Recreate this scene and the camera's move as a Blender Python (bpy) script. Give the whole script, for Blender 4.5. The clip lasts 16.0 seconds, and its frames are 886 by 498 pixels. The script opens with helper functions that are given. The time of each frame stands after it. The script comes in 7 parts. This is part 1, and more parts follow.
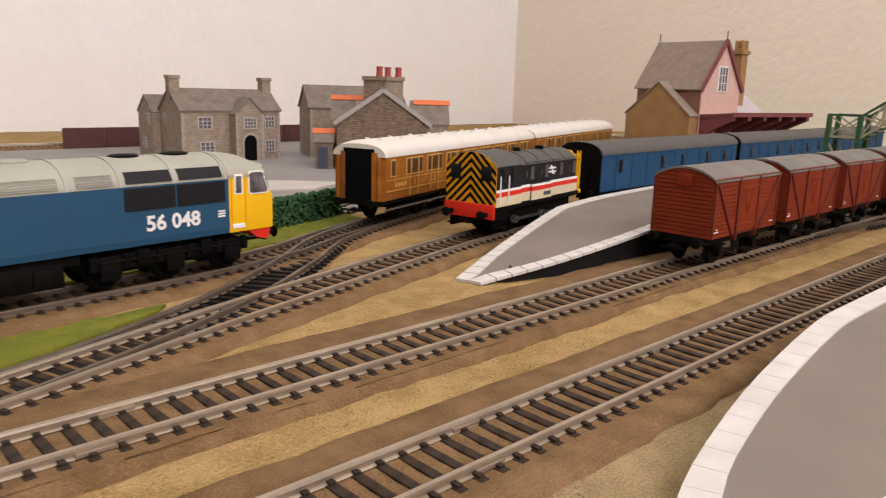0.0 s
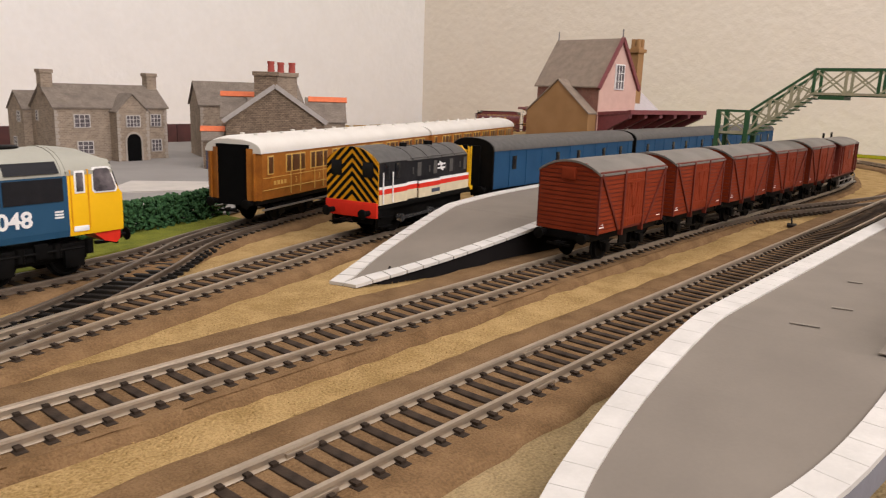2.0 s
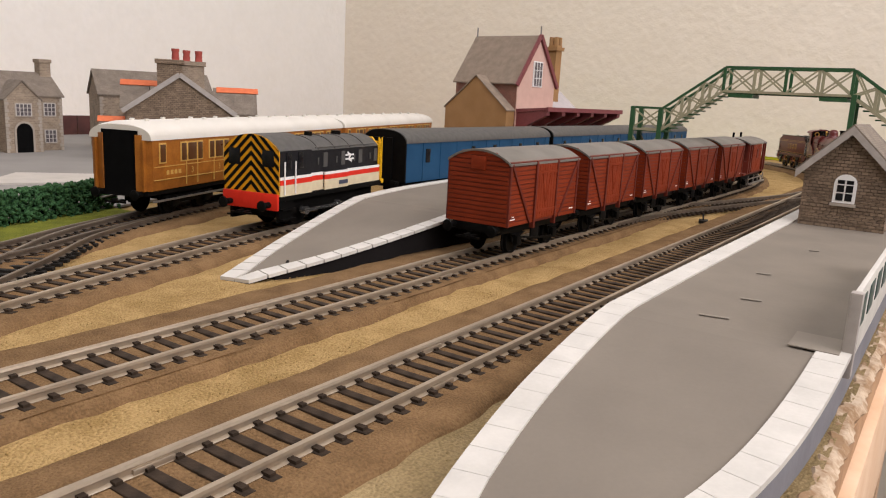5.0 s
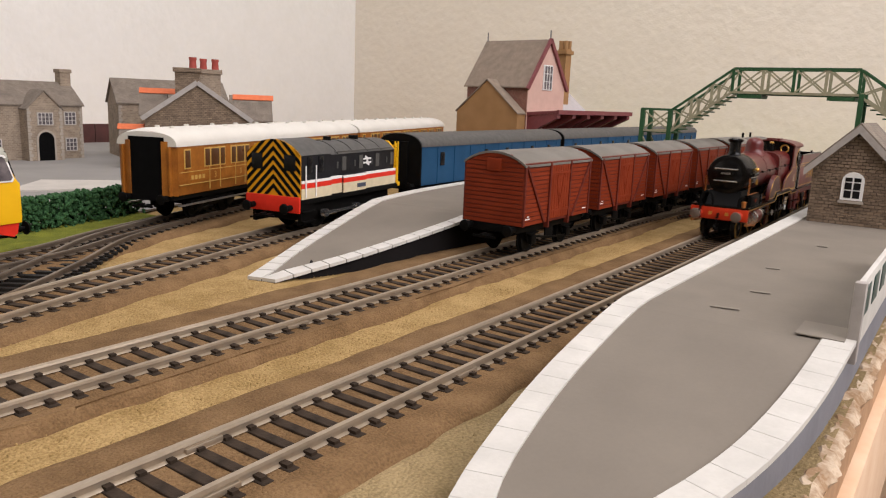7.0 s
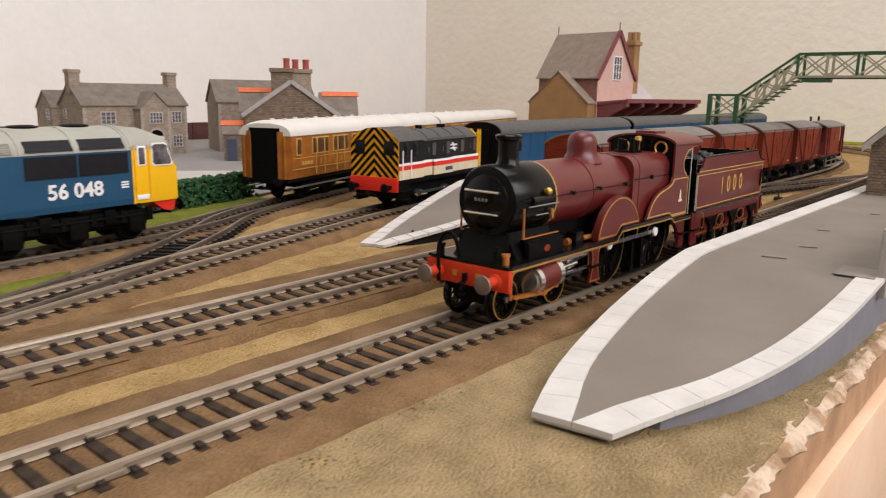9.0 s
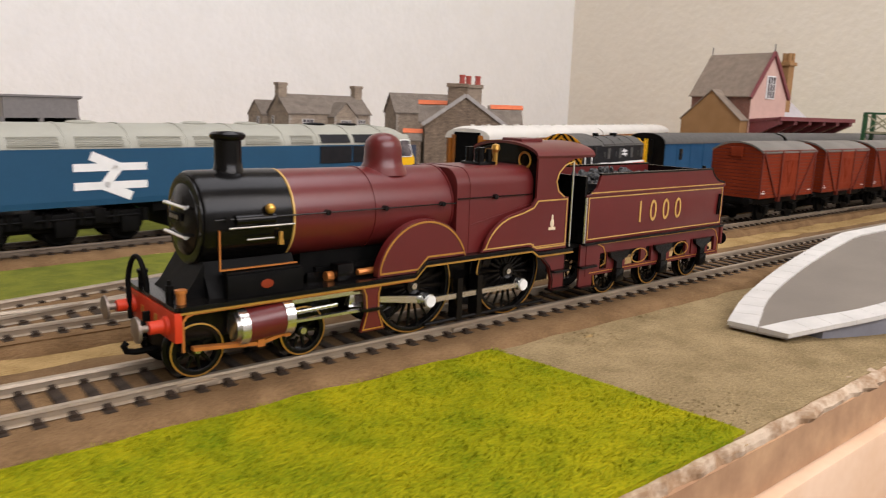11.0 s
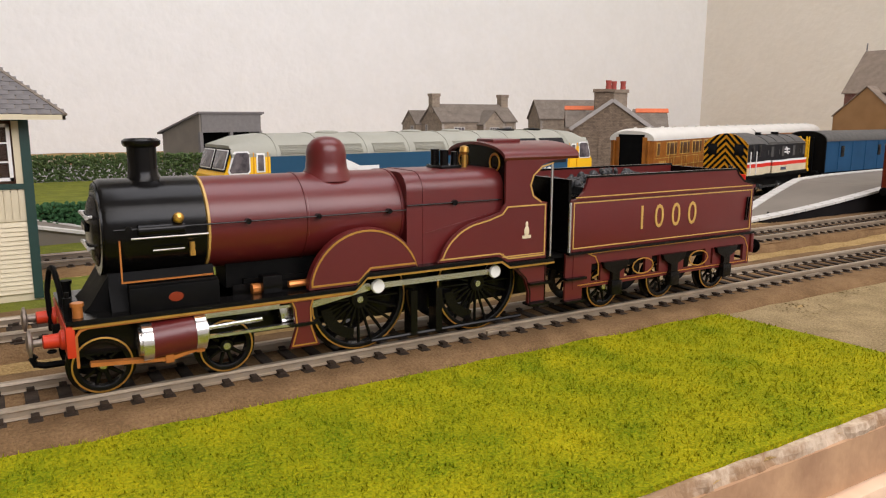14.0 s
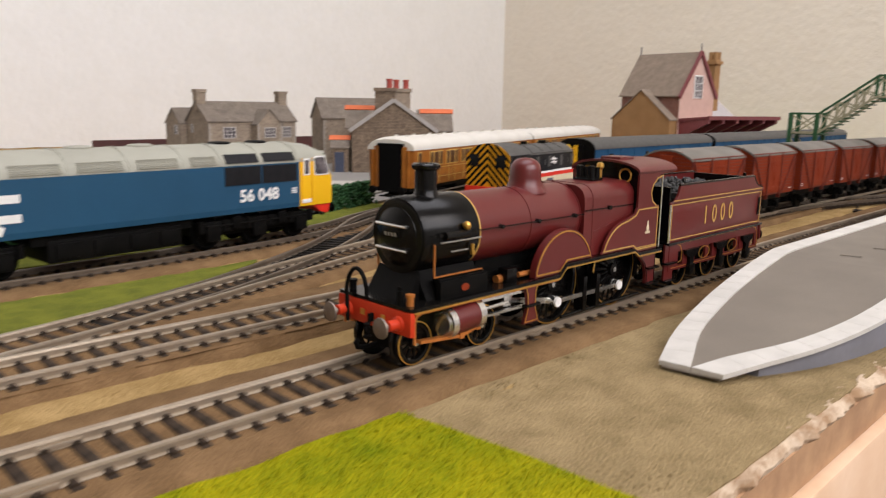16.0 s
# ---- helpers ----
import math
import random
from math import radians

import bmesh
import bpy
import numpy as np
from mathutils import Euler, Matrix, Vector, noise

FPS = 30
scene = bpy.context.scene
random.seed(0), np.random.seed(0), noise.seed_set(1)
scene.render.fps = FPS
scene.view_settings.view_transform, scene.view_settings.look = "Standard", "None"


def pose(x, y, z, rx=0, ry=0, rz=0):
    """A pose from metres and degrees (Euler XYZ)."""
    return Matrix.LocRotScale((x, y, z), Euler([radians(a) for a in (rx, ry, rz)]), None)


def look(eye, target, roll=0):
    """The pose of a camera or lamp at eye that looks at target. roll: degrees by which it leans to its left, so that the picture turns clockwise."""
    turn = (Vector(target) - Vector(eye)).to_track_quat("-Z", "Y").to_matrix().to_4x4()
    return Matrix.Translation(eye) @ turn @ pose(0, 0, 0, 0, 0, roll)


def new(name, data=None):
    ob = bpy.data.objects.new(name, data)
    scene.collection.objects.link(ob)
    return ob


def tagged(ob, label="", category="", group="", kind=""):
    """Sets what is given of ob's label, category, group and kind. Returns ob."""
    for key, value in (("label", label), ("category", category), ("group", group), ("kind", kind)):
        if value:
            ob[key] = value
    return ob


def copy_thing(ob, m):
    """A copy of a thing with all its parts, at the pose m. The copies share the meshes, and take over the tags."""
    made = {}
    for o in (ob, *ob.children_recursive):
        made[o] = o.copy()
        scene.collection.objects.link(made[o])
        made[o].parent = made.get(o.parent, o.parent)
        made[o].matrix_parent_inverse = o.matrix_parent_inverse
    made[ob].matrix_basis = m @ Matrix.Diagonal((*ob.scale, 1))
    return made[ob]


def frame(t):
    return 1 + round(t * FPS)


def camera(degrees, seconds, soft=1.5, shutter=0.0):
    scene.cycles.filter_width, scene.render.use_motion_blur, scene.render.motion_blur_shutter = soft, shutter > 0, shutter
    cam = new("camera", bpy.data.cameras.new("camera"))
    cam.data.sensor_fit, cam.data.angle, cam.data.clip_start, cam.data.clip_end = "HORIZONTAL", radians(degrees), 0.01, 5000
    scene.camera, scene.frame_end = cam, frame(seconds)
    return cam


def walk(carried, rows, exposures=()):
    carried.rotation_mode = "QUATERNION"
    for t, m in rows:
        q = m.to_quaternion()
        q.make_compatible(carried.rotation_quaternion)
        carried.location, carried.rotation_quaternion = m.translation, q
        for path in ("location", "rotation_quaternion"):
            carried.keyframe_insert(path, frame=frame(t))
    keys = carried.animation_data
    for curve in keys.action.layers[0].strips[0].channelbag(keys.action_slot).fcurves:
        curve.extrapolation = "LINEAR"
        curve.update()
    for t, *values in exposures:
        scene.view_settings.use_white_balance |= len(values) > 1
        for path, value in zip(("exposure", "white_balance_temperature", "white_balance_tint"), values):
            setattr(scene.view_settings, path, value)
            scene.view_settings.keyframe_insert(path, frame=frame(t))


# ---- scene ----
cam = camera(61.2, 16.0, 1.15, 0.4)
PATH = [
    (0, (0.005, -0.113, 0.081), (1.352, 1.303, -0.343), 1.7),
    (0.5, (0.014, -0.108, 0.077), (1.434, 1.239, -0.335), 2.6),
    (1, (0.019, -0.11, 0.079), (1.461, 1.217, -0.319), 2.4),
    (1.5, (0.025, -0.112, 0.078), (1.499, 1.181, -0.318), 2.2),
    (2, (0.033, -0.112, 0.076), (1.53, 1.149, -0.336), 1.9),
    (2.5, (0.039, -0.109, 0.075), (1.583, 1.096, -0.327), 2.1),
    (3, (0.045, -0.108, 0.073), (1.614, 1.057, -0.35), 2.5),
    (3.5, (0.049, -0.108, 0.076), (1.65, 1.021, -0.325), 2.9),
    (4, (0.053, -0.109, 0.073), (1.672, 0.996, -0.324), 3.2),
    (6.5, (0.045, -0.108, 0.068), (1.654, 1.009, -0.332), 2.5),
    (7, (0.041, -0.112, 0.069), (1.646, 1.016, -0.321), 2.3),
    (7.5, (0.036, -0.116, 0.07), (1.632, 1.028, -0.31), 1.9),
    (8, (0.025, -0.122, 0.07), (1.588, 1.062, -0.328), 1.2),
    (8.5, (0.012, -0.129, 0.07), (1.545, 1.095, -0.322), 1),
    (9, (-0.004, -0.134, 0.066), (1.49, 1.132, -0.34), 0.9),
    (9.5, (-0.027, -0.146, 0.069), (1.41, 1.188, -0.325), 0.5),
    (10, (-0.043, -0.154, 0.067), (1.358, 1.215, -0.334), 0.8),
    (12.5, (-0.1592, -0.1828, 0.0573), (0.8273, 1.4772, -0.2607), 1.61),
    (13, (-0.1625, -0.1854, 0.0593), (0.7704, 1.4584, -0.2624), 0.8),
    (13.5, (-0.1569, -0.1823, 0.0583), (0.8002, 1.4431, -0.2801), 0.48),
    (14, (-0.1528, -0.1795, 0.0601), (0.8237, 1.4236, -0.2809), 0.22),
    (14.5, (-0.1538, -0.1762, 0.0583), (0.8765, 1.4524, -0.2947), 0.69),
    (15, (-0.1416, -0.1783, 0.0608), (0.9387, 1.4587, -0.3055), 0.31),
    (15.5, (-0.1014, -0.1665, 0.0623), (1.1294, 1.3627, -0.336), 0.72),
    (16, (-0.0668, -0.154, 0.0701), (1.3268, 1.2542, -0.3082), 0.91),
]
WINDOW_Y = -1.15
SOUTH, OVERHEAD_FILL = 21.0, 13.0
EXPOSURES = [(0.0, 0.2, 6850, 20), (2.0, 0.2, 6750, 18), (4.0, 0.22, 6650, 17), (7.0, 0.22, 6550, 16), (10.0, 0.22, 6500, 16), (13.0, 0.22, 6400, 15), (15.0, 0.22, 6400, 15), (16.0, 0.22, 6450, 15)]
walk(cam, [(t, look(eye, target, roll)) for t, eye, target, roll in PATH], EXPOSURES)

# ---- light ----
world = bpy.data.worlds.new("daylight")
scene.world = world
world.use_nodes = True
_bg = world.node_tree.nodes["Background"]
_sky = world.node_tree.nodes.new("ShaderNodeTexSky")
_sky.sky_type, _sky.sun_disc, _sky.sun_elevation, _sky.sun_rotation = "NISHITA", False, radians(42), radians(150)
world.node_tree.links.new(_sky.outputs[0], _bg.inputs[0])
_bg.inputs[1].default_value = 0.12


def area_light(name, m, w, h, power, color):
    la = bpy.data.lights.new(name, "AREA")
    la.shape, la.size, la.size_y, la.energy, la.color = "RECTANGLE", w, h, power, color
    new(name, la).matrix_world = m


# added overhead lamp without a known source; daylight of the window behind the camera
area_light("skylight_daylight", look((0.25, 0.05, 1.448), (0.25, 0.0501, 0.0)), 1.5, 0.9, OVERHEAD_FILL, (1.0, 0.985, 0.96))
area_light("window_daylight_south", look((0.15, WINDOW_Y, 0.92), (0.35, 0.25, 0.0)), 1.75, 0.85, SOUTH, (1.0, 0.965, 0.92))


# ---- materials ----
def mat(name, a, b=None, rough=0.5, metal=0.0, scale=300.0, fine=2500.0, bump=0.1, grain=0.25, coat=0.0, mix=0.6, spec=0.5, dist=0.001):
    """A surface that varies between two colours at two scales, with fine relief."""
    m = bpy.data.materials.new(name)
    m.use_nodes = True
    nt = m.node_tree
    bs = nt.nodes["Principled BSDF"]
    b = b or tuple(c * 0.8 for c in a)
    co = nt.nodes.new("ShaderNodeTexCoord")
    n1, n2 = nt.nodes.new("ShaderNodeTexNoise"), nt.nodes.new("ShaderNodeTexNoise")
    n1.inputs["Scale"].default_value, n1.inputs["Detail"].default_value = scale, 5
    n2.inputs["Scale"].default_value, n2.inputs["Detail"].default_value = fine, 3
    for n in (n1, n2):
        nt.links.new(co.outputs["Object"], n.inputs["Vector"])
    ad = nt.nodes.new("ShaderNodeMath")
    ad.operation = "MULTIPLY_ADD"
    ad.inputs[1].default_value = grain
    nt.links.new(n2.outputs["Fac"], ad.inputs[0])
    nt.links.new(n1.outputs["Fac"], ad.inputs[2])
    rp = nt.nodes.new("ShaderNodeMapRange")
    rp.inputs[1].default_value, rp.inputs[2].default_value = 0.5 + grain * 0.5 - mix * 0.35, 0.5 + grain * 0.5 + mix * 0.35
    nt.links.new(ad.outputs[0], rp.inputs[0])
    mx = nt.nodes.new("ShaderNodeMix")
    mx.data_type = "RGBA"
    mx.inputs[6].default_value, mx.inputs[7].default_value = (*a, 1), (*b, 1)
    nt.links.new(rp.outputs[0], mx.inputs[0])
    nt.links.new(mx.outputs[2], bs.inputs["Base Color"])
    rr = nt.nodes.new("ShaderNodeMapRange")
    rr.inputs[3].default_value, rr.inputs[4].default_value = max(0.03, rough - 0.08), min(1, rough + 0.1)
    nt.links.new(n1.outputs["Fac"], rr.inputs[0])
    nt.links.new(rr.outputs[0], bs.inputs["Roughness"])
    bs.inputs["Metallic"].default_value = metal
    bs.inputs["Coat Weight"].default_value = coat
    bs.inputs["Specular IOR Level"].default_value = spec
    if bump:
        bp = nt.nodes.new("ShaderNodeBump")
        bp.inputs["Strength"].default_value, bp.inputs["Distance"].default_value = bump, dist
        nt.links.new(ad.outputs[0], bp.inputs["Height"])
        nt.links.new(bp.outputs[0], bs.inputs["Normal"])
    return m


def brick_mat(name, a, b, mortar, size=200.0, bump=0.5, bw=0.5, rh=0.25, off=0.5):
    """Printed or moulded courses of stone and brick, too small to pick apart."""
    m = bpy.data.materials.new(name)
    m.use_nodes = True
    nt = m.node_tree
    bs = nt.nodes["Principled BSDF"]
    geo, co = nt.nodes.new("ShaderNodeNewGeometry"), nt.nodes.new("ShaderNodeTexCoord")
    sp, sn, cb = nt.nodes.new("ShaderNodeSeparateXYZ"), nt.nodes.new("ShaderNodeVectorMath"), nt.nodes.new("ShaderNodeCombineXYZ")
    nt.links.new(co.outputs["Object"], sp.inputs[0])
    ad = nt.nodes.new("ShaderNodeMath")
    ad.operation = "ADD"
    nt.links.new(sp.outputs[0], ad.inputs[0])
    nt.links.new(sp.outputs[1], ad.inputs[1])
    nt.links.new(ad.outputs[0], cb.inputs[0])
    nt.links.new(sp.outputs[2], cb.inputs[1])
    br = nt.nodes.new("ShaderNodeTexBrick")
    br.offset = off
    br.inputs["Color1"].default_value, br.inputs["Color2"].default_value, br.inputs["Mortar"].default_value = (*a, 1), (*b, 1), (*mortar, 1)
    br.inputs["Scale"].default_value, br.inputs["Mortar Size"].default_value = size, 0.02
    br.inputs["Brick Width"].default_value, br.inputs["Row Height"].default_value = bw, rh
    nt.links.new(cb.outputs[0], br.inputs["Vector"])
    n1 = nt.nodes.new("ShaderNodeTexNoise")
    n1.inputs["Scale"].default_value, n1.inputs["Detail"].default_value = 120, 6
    nt.links.new(co.outputs["Object"], n1.inputs["Vector"])
    mx = nt.nodes.new("ShaderNodeMix")
    mx.data_type, mx.blend_type = "RGBA", "MULTIPLY"
    mx.inputs[0].default_value = 0.6
    nt.links.new(br.outputs["Color"], mx.inputs[6])
    rp = nt.nodes.new("ShaderNodeMapRange")
    rp.inputs[1].default_value, rp.inputs[2].default_value, rp.inputs[3].default_value, rp.inputs[4].default_value = 0.3, 0.7, 0.6, 1.15
    nt.links.new(n1.outputs["Fac"], rp.inputs[0])
    nt.links.new(rp.outputs[0], mx.inputs[7])
    nt.links.new(mx.outputs[2], bs.inputs["Base Color"])
    bs.inputs["Roughness"].default_value = 0.85
    bp = nt.nodes.new("ShaderNodeBump")
    bp.inputs["Strength"].default_value, bp.inputs["Distance"].default_value = bump, 0.0006
    bp.invert = True
    nt.links.new(br.outputs["Fac"], bp.inputs["Height"])
    nt.links.new(bp.outputs[0], bs.inputs["Normal"])
    return m


def glass_mat(name, tint, alpha=0.3, rough=0.05):
    m = bpy.data.materials.new(name)
    m.use_nodes = True
    bs = m.node_tree.nodes["Principled BSDF"]
    bs.inputs["Base Color"].default_value = (*tint, 1)
    bs.inputs["Roughness"].default_value, bs.inputs["Alpha"].default_value = rough, alpha
    return m


M = {
    "wall": mat("emulsioned_plaster_wall", (0.85, 0.835, 0.81), (0.82, 0.805, 0.775), 0.8, scale=18, fine=90, bump=0.35, grain=0.8, dist=0.003),
    "eastwall": mat("cream_rough_plaster_wall", (0.78, 0.715, 0.615), (0.755, 0.69, 0.59), 0.85, scale=16, fine=70, bump=0.8, grain=0.9, dist=0.0022),
    # ceiling out of view, greyed to cut the light it bounces back
    "ceiling": mat("dimmed_ceiling_paint", (0.55, 0.54, 0.52), (0.5, 0.49, 0.47), 0.9, scale=20, fine=300),
    "carpet": mat("brown_carpet", (0.16, 0.12, 0.09), (0.10, 0.08, 0.06), 0.95, scale=60, fine=900, bump=0.6),
    "sand": mat("sandy_scatter_ground", (0.46, 0.31, 0.135), (0.29, 0.185, 0.07), 0.95, scale=80, fine=1300, bump=1.0, grain=1.2, spec=0.1),
    "dirt": mat("dull_earth_ground", (0.36, 0.265, 0.138), (0.205, 0.148, 0.072), 0.95, scale=95, fine=1300, bump=0.8, grain=1.1, mix=0.7, spec=0.1),
    "ballast": mat("reddish_brown_ballast", (0.225, 0.136, 0.066), (0.14, 0.082, 0.038), 0.95, scale=110, fine=1500, bump=0.8, grain=0.9, spec=0.1),
    "grass": mat("bright_green_flock_grass", (0.40, 0.345, 0.006), (0.135, 0.185, 0.004), 0.95, scale=75, fine=1300, bump=1.0, grain=1.1, mix=0.9, spec=0.06),
    "oldgrass": mat("dull_green_scatter", (0.20, 0.21, 0.03), (0.115, 0.13, 0.022), 0.95, scale=120, fine=1500, bump=1.0, grain=0.9, spec=0.1),
    "hedge": mat("dark_green_foam_hedge", (0.012, 0.06, 0.014), (0.03, 0.10, 0.028), 0.9, scale=400, fine=2200, bump=0.8, grain=0.8),
    "leafedge": mat("olive_foam_hedge", (0.05, 0.09, 0.025), (0.085, 0.12, 0.03), 0.9, scale=200, fine=1500, bump=0.8, grain=0.8),
    "sleeper": mat("dark_moulded_sleeper", (0.045, 0.030, 0.020), (0.022, 0.015, 0.010), 0.7, scale=300, fine=1800, bump=0.3, spec=0.15),
    "blacksleeper": mat("black_point_sleeper", (0.009, 0.008, 0.007), (0.017, 0.015, 0.013), 0.6, scale=300, fine=1800, bump=0.3, spec=0.12),
    "rail": mat("nickel_silver_rail", (0.50, 0.42, 0.325), (0.36, 0.295, 0.22), 0.48, 0.8, scale=60, fine=900, bump=0.05),
    "oldrail": mat("dull_brown_painted_rail", (0.22, 0.175, 0.13), (0.13, 0.10, 0.075), 0.5, 0.6, scale=60, fine=900, bump=0.05),
    "platform": mat("grey_painted_platform_card", (0.195, 0.166, 0.132), (0.165, 0.14, 0.112), 0.75, scale=35, fine=900, bump=0.15),
    "flag": mat("white_painted_edging_flag", (0.60, 0.575, 0.53), (0.50, 0.48, 0.44), 0.7, scale=90, fine=900, bump=0.2),
    "platside": mat("grey_blue_platform_side", (0.19, 0.19, 0.215), (0.155, 0.155, 0.175), 0.75, scale=60, fine=700, bump=0.2),
    # island platform side; the shade below its flags is put into this black
    "shadeside": mat("shaded_platform_side", (0.014, 0.012, 0.012), (0.010, 0.009, 0.009), 0.85, scale=60, fine=700, spec=0.08),
    "wood": mat("pale_softwood_board", (0.80, 0.58, 0.41), (0.70, 0.46, 0.29), 0.55, scale=30, fine=300, bump=0.2, spec=0.25),
    "ply": mat("plywood_edge", (0.5, 0.30, 0.16), (0.34, 0.19, 0.10), 0.7, scale=90, fine=500, bump=0.4),
    "plaster": mat("chipped_plaster_edge", (0.55, 0.43, 0.31), (0.30, 0.185, 0.10), 0.9, scale=120, fine=900, bump=0.6, grain=0.4, mix=0.35),
    "yard": mat("grey_concrete_yard_paper", (0.26, 0.245, 0.225), (0.225, 0.21, 0.195), 0.85, scale=20, fine=500),
    "paper": mat("pale_paper_path", (0.5, 0.46, 0.41), (0.42, 0.39, 0.35), 0.85, scale=60, fine=500),
    "coping": mat("pale_coping_card", (0.40, 0.36, 0.33), (0.34, 0.31, 0.28), 0.8),
    "fence": mat("dark_red_fence_board", (0.085, 0.022, 0.018), (0.055, 0.016, 0.013), 0.6, scale=90, fine=700),
}
MM = 0.001


# ---- mesh helpers; models are drawn in millimetres ----
def bm_box(bm, x0, x1, y0, y1, z0, z1, bevel=0.0):
    r = bmesh.ops.create_cube(bm, size=1.0, matrix=Matrix.Translation(((x0 + x1) / 2, (y0 + y1) / 2, (z0 + z1) / 2)) @ Matrix.Diagonal((x1 - x0, y1 - y0, z1 - z0, 1)))
    if bevel:
        es = list({e for v in r["verts"] for e in v.link_edges})
        bmesh.ops.bevel(bm, geom=es, offset=bevel, segments=2, affect="EDGES", profile=0.6)


def bm_rod(bm, p, q, r, seg=10, r2=None, caps=True):
    p, q = Vector(p), Vector(q)
    d = q - p
    m = Matrix.Translation((p + q) / 2) @ d.to_track_quat("Z", "Y").to_matrix().to_4x4()
    bmesh.ops.create_cone(bm, cap_ends=caps, segments=seg, radius1=r, radius2=r if r2 is None else r2, depth=d.length, matrix=m)


def bm_tube(bm, pts, r, seg=8):
    """One bent tube along points."""
    p = [Vector(c) for c in pts]
    rings = []
    for i, c in enumerate(p):
        t = (p[min(i + 1, len(p) - 1)] - p[max(i - 1, 0)]).normalized()
        q = t.to_track_quat("Z", "Y").to_matrix() if i == 0 else rot
        if i:
            q = t_prev.rotation_difference(t).to_matrix() @ q
        rot, t_prev = q, t
        rings.append([bm.verts.new(c + q @ Vector((r * math.cos(2 * math.pi * k / seg), r * math.sin(2 * math.pi * k / seg), 0))) for k in range(seg)])
    fs = [bm.faces.new((a[k], a[(k + 1) % seg], b[(k + 1) % seg], b[k])) for a, b in zip(rings, rings[1:]) for k in range(seg)]
    fs += [bm.faces.new(rings[0][::-1]), bm.faces.new(rings[-1])]
    bmesh.ops.recalc_face_normals(bm, faces=fs)


def bm_ball(bm, c, r, sx=1, sy=1, sz=1, seg=14):
    bmesh.ops.create_uvsphere(bm, u_segments=seg, v_segments=max(6, seg // 2 + 1), radius=r, matrix=Matrix.Translation(c) @ Matrix.Diagonal((sx, sy, sz, 1)))


def bm_prism(bm, poly, axis, a, b):
    """A polygon drawn in the plane across an axis, drawn out from a to b. axis x: (y, z), y: (x, z), z: (x, y)."""
    def at(p, d):
        return (d, p[0], p[1]) if axis == "x" else (p[0], d, p[1]) if axis == "y" else (p[0], p[1], d)
    lo, hi = [bm.verts.new(at(p, a)) for p in poly], [bm.verts.new(at(p, b)) for p in poly]
    fs = [bm.faces.new(lo), bm.faces.new(hi[::-1])]
    n = len(poly)
    for i in range(n):
        fs.append(bm.faces.new((lo[i], hi[i], hi[(i + 1) % n], lo[(i + 1) % n])))
    bmesh.ops.recalc_face_normals(bm, faces=fs)


def bm_lathe(bm, prof, m, seg=24, ring=False):
    """A profile of (radius, height) turned round the z axis of m."""
    rings = []
    for r, h in prof:
        rings.append([bm.verts.new(m @ Vector((r * math.cos(2 * math.pi * i / seg), r * math.sin(2 * math.pi * i / seg), h))) for i in range(seg)])
    fs = []
    for a, b in zip(rings, rings[1:] + rings[:1] if ring else rings[1:]):
        for i in range(seg):
            fs.append(bm.faces.new((a[i], a[(i + 1) % seg], b[(i + 1) % seg], b[i])))
    if not ring:
        fs += [bm.faces.new(rings[0][::-1]), bm.faces.new(rings[-1])]
    bmesh.ops.recalc_face_normals(bm, faces=fs)


def bm_line(bm, pts, w, axis, d0, d1):
    """A flat line of width w along points of a side plane, mitred at its bends; axis as in bm_prism."""
    p = [Vector(q) for q in pts]
    p = [q for i, q in enumerate(p) if i == 0 or (q - p[i - 1]).length > 1e-5]
    closed = (p[0] - p[-1]).length < 1e-5
    if closed:
        p = p[:-1]
    n = len(p)
    rings = []
    for i, q in enumerate(p):
        a = p[i - 1] if i or closed else None
        b = p[(i + 1) % n] if i < n - 1 or closed else None
        u = (q - a).normalized() if a is not None else None
        v = (b - q).normalized() if b is not None else u
        u = u or v
        t = (u + v)
        t = t.normalized() if t.length > 1e-4 else u
        m = Vector((-t.y, t.x))
        k = 0.5 * w / max(0.35, m.dot(Vector((-u.y, u.x))))
        lo, hi = q - m * k, q + m * k
        ring = []
        for c, d in ((lo, d0), (hi, d0), (hi, d1), (lo, d1)):
            ring.append(bm.verts.new((d, c.x, c.y) if axis == "x" else (c.x, d, c.y) if axis == "y" else (c.x, c.y, d)))
        rings.append(ring)
    fs = []
    for a, b in zip(rings, rings[1:] + rings[:1] if closed else rings[1:]):
        for i in range(4):
            fs.append(bm.faces.new((a[i], a[(i + 1) % 4], b[(i + 1) % 4], b[i])))
    if not closed:
        fs += [bm.faces.new(rings[0]), bm.faces.new(rings[-1][::-1])]
    bmesh.ops.recalc_face_normals(bm, faces=fs)


def arc(cx, cy, r, a0, a1, n=10):
    return [(cx + r * math.cos(radians(a0 + (a1 - a0) * i / n)), cy + r * math.sin(radians(a0 + (a1 - a0) * i / n))) for i in range(n + 1)]


def smooth(me, angle=35):
    me.polygons.foreach_set("use_smooth", [True] * len(me.polygons))
    me.set_sharp_from_angle(angle=radians(angle))


def part(name, bm, material, parent=None, label="", scale=MM, soft=True, at=None):
    """Links a bmesh as one mesh object under a thing or a part."""
    if scale != 1:
        bmesh.ops.scale(bm, vec=(scale,) * 3, verts=bm.verts)
    me = bpy.data.meshes.new(name)
    bm.to_mesh(me)
    bm.free()
    for m in material if isinstance(material, (list, tuple)) else [material]:
        me.materials.append(m)
    if soft:
        smooth(me)
    ob = new(name, me)
    if parent is not None:
        ob.parent = parent
    if at is not None:
        ob.matrix_basis = at
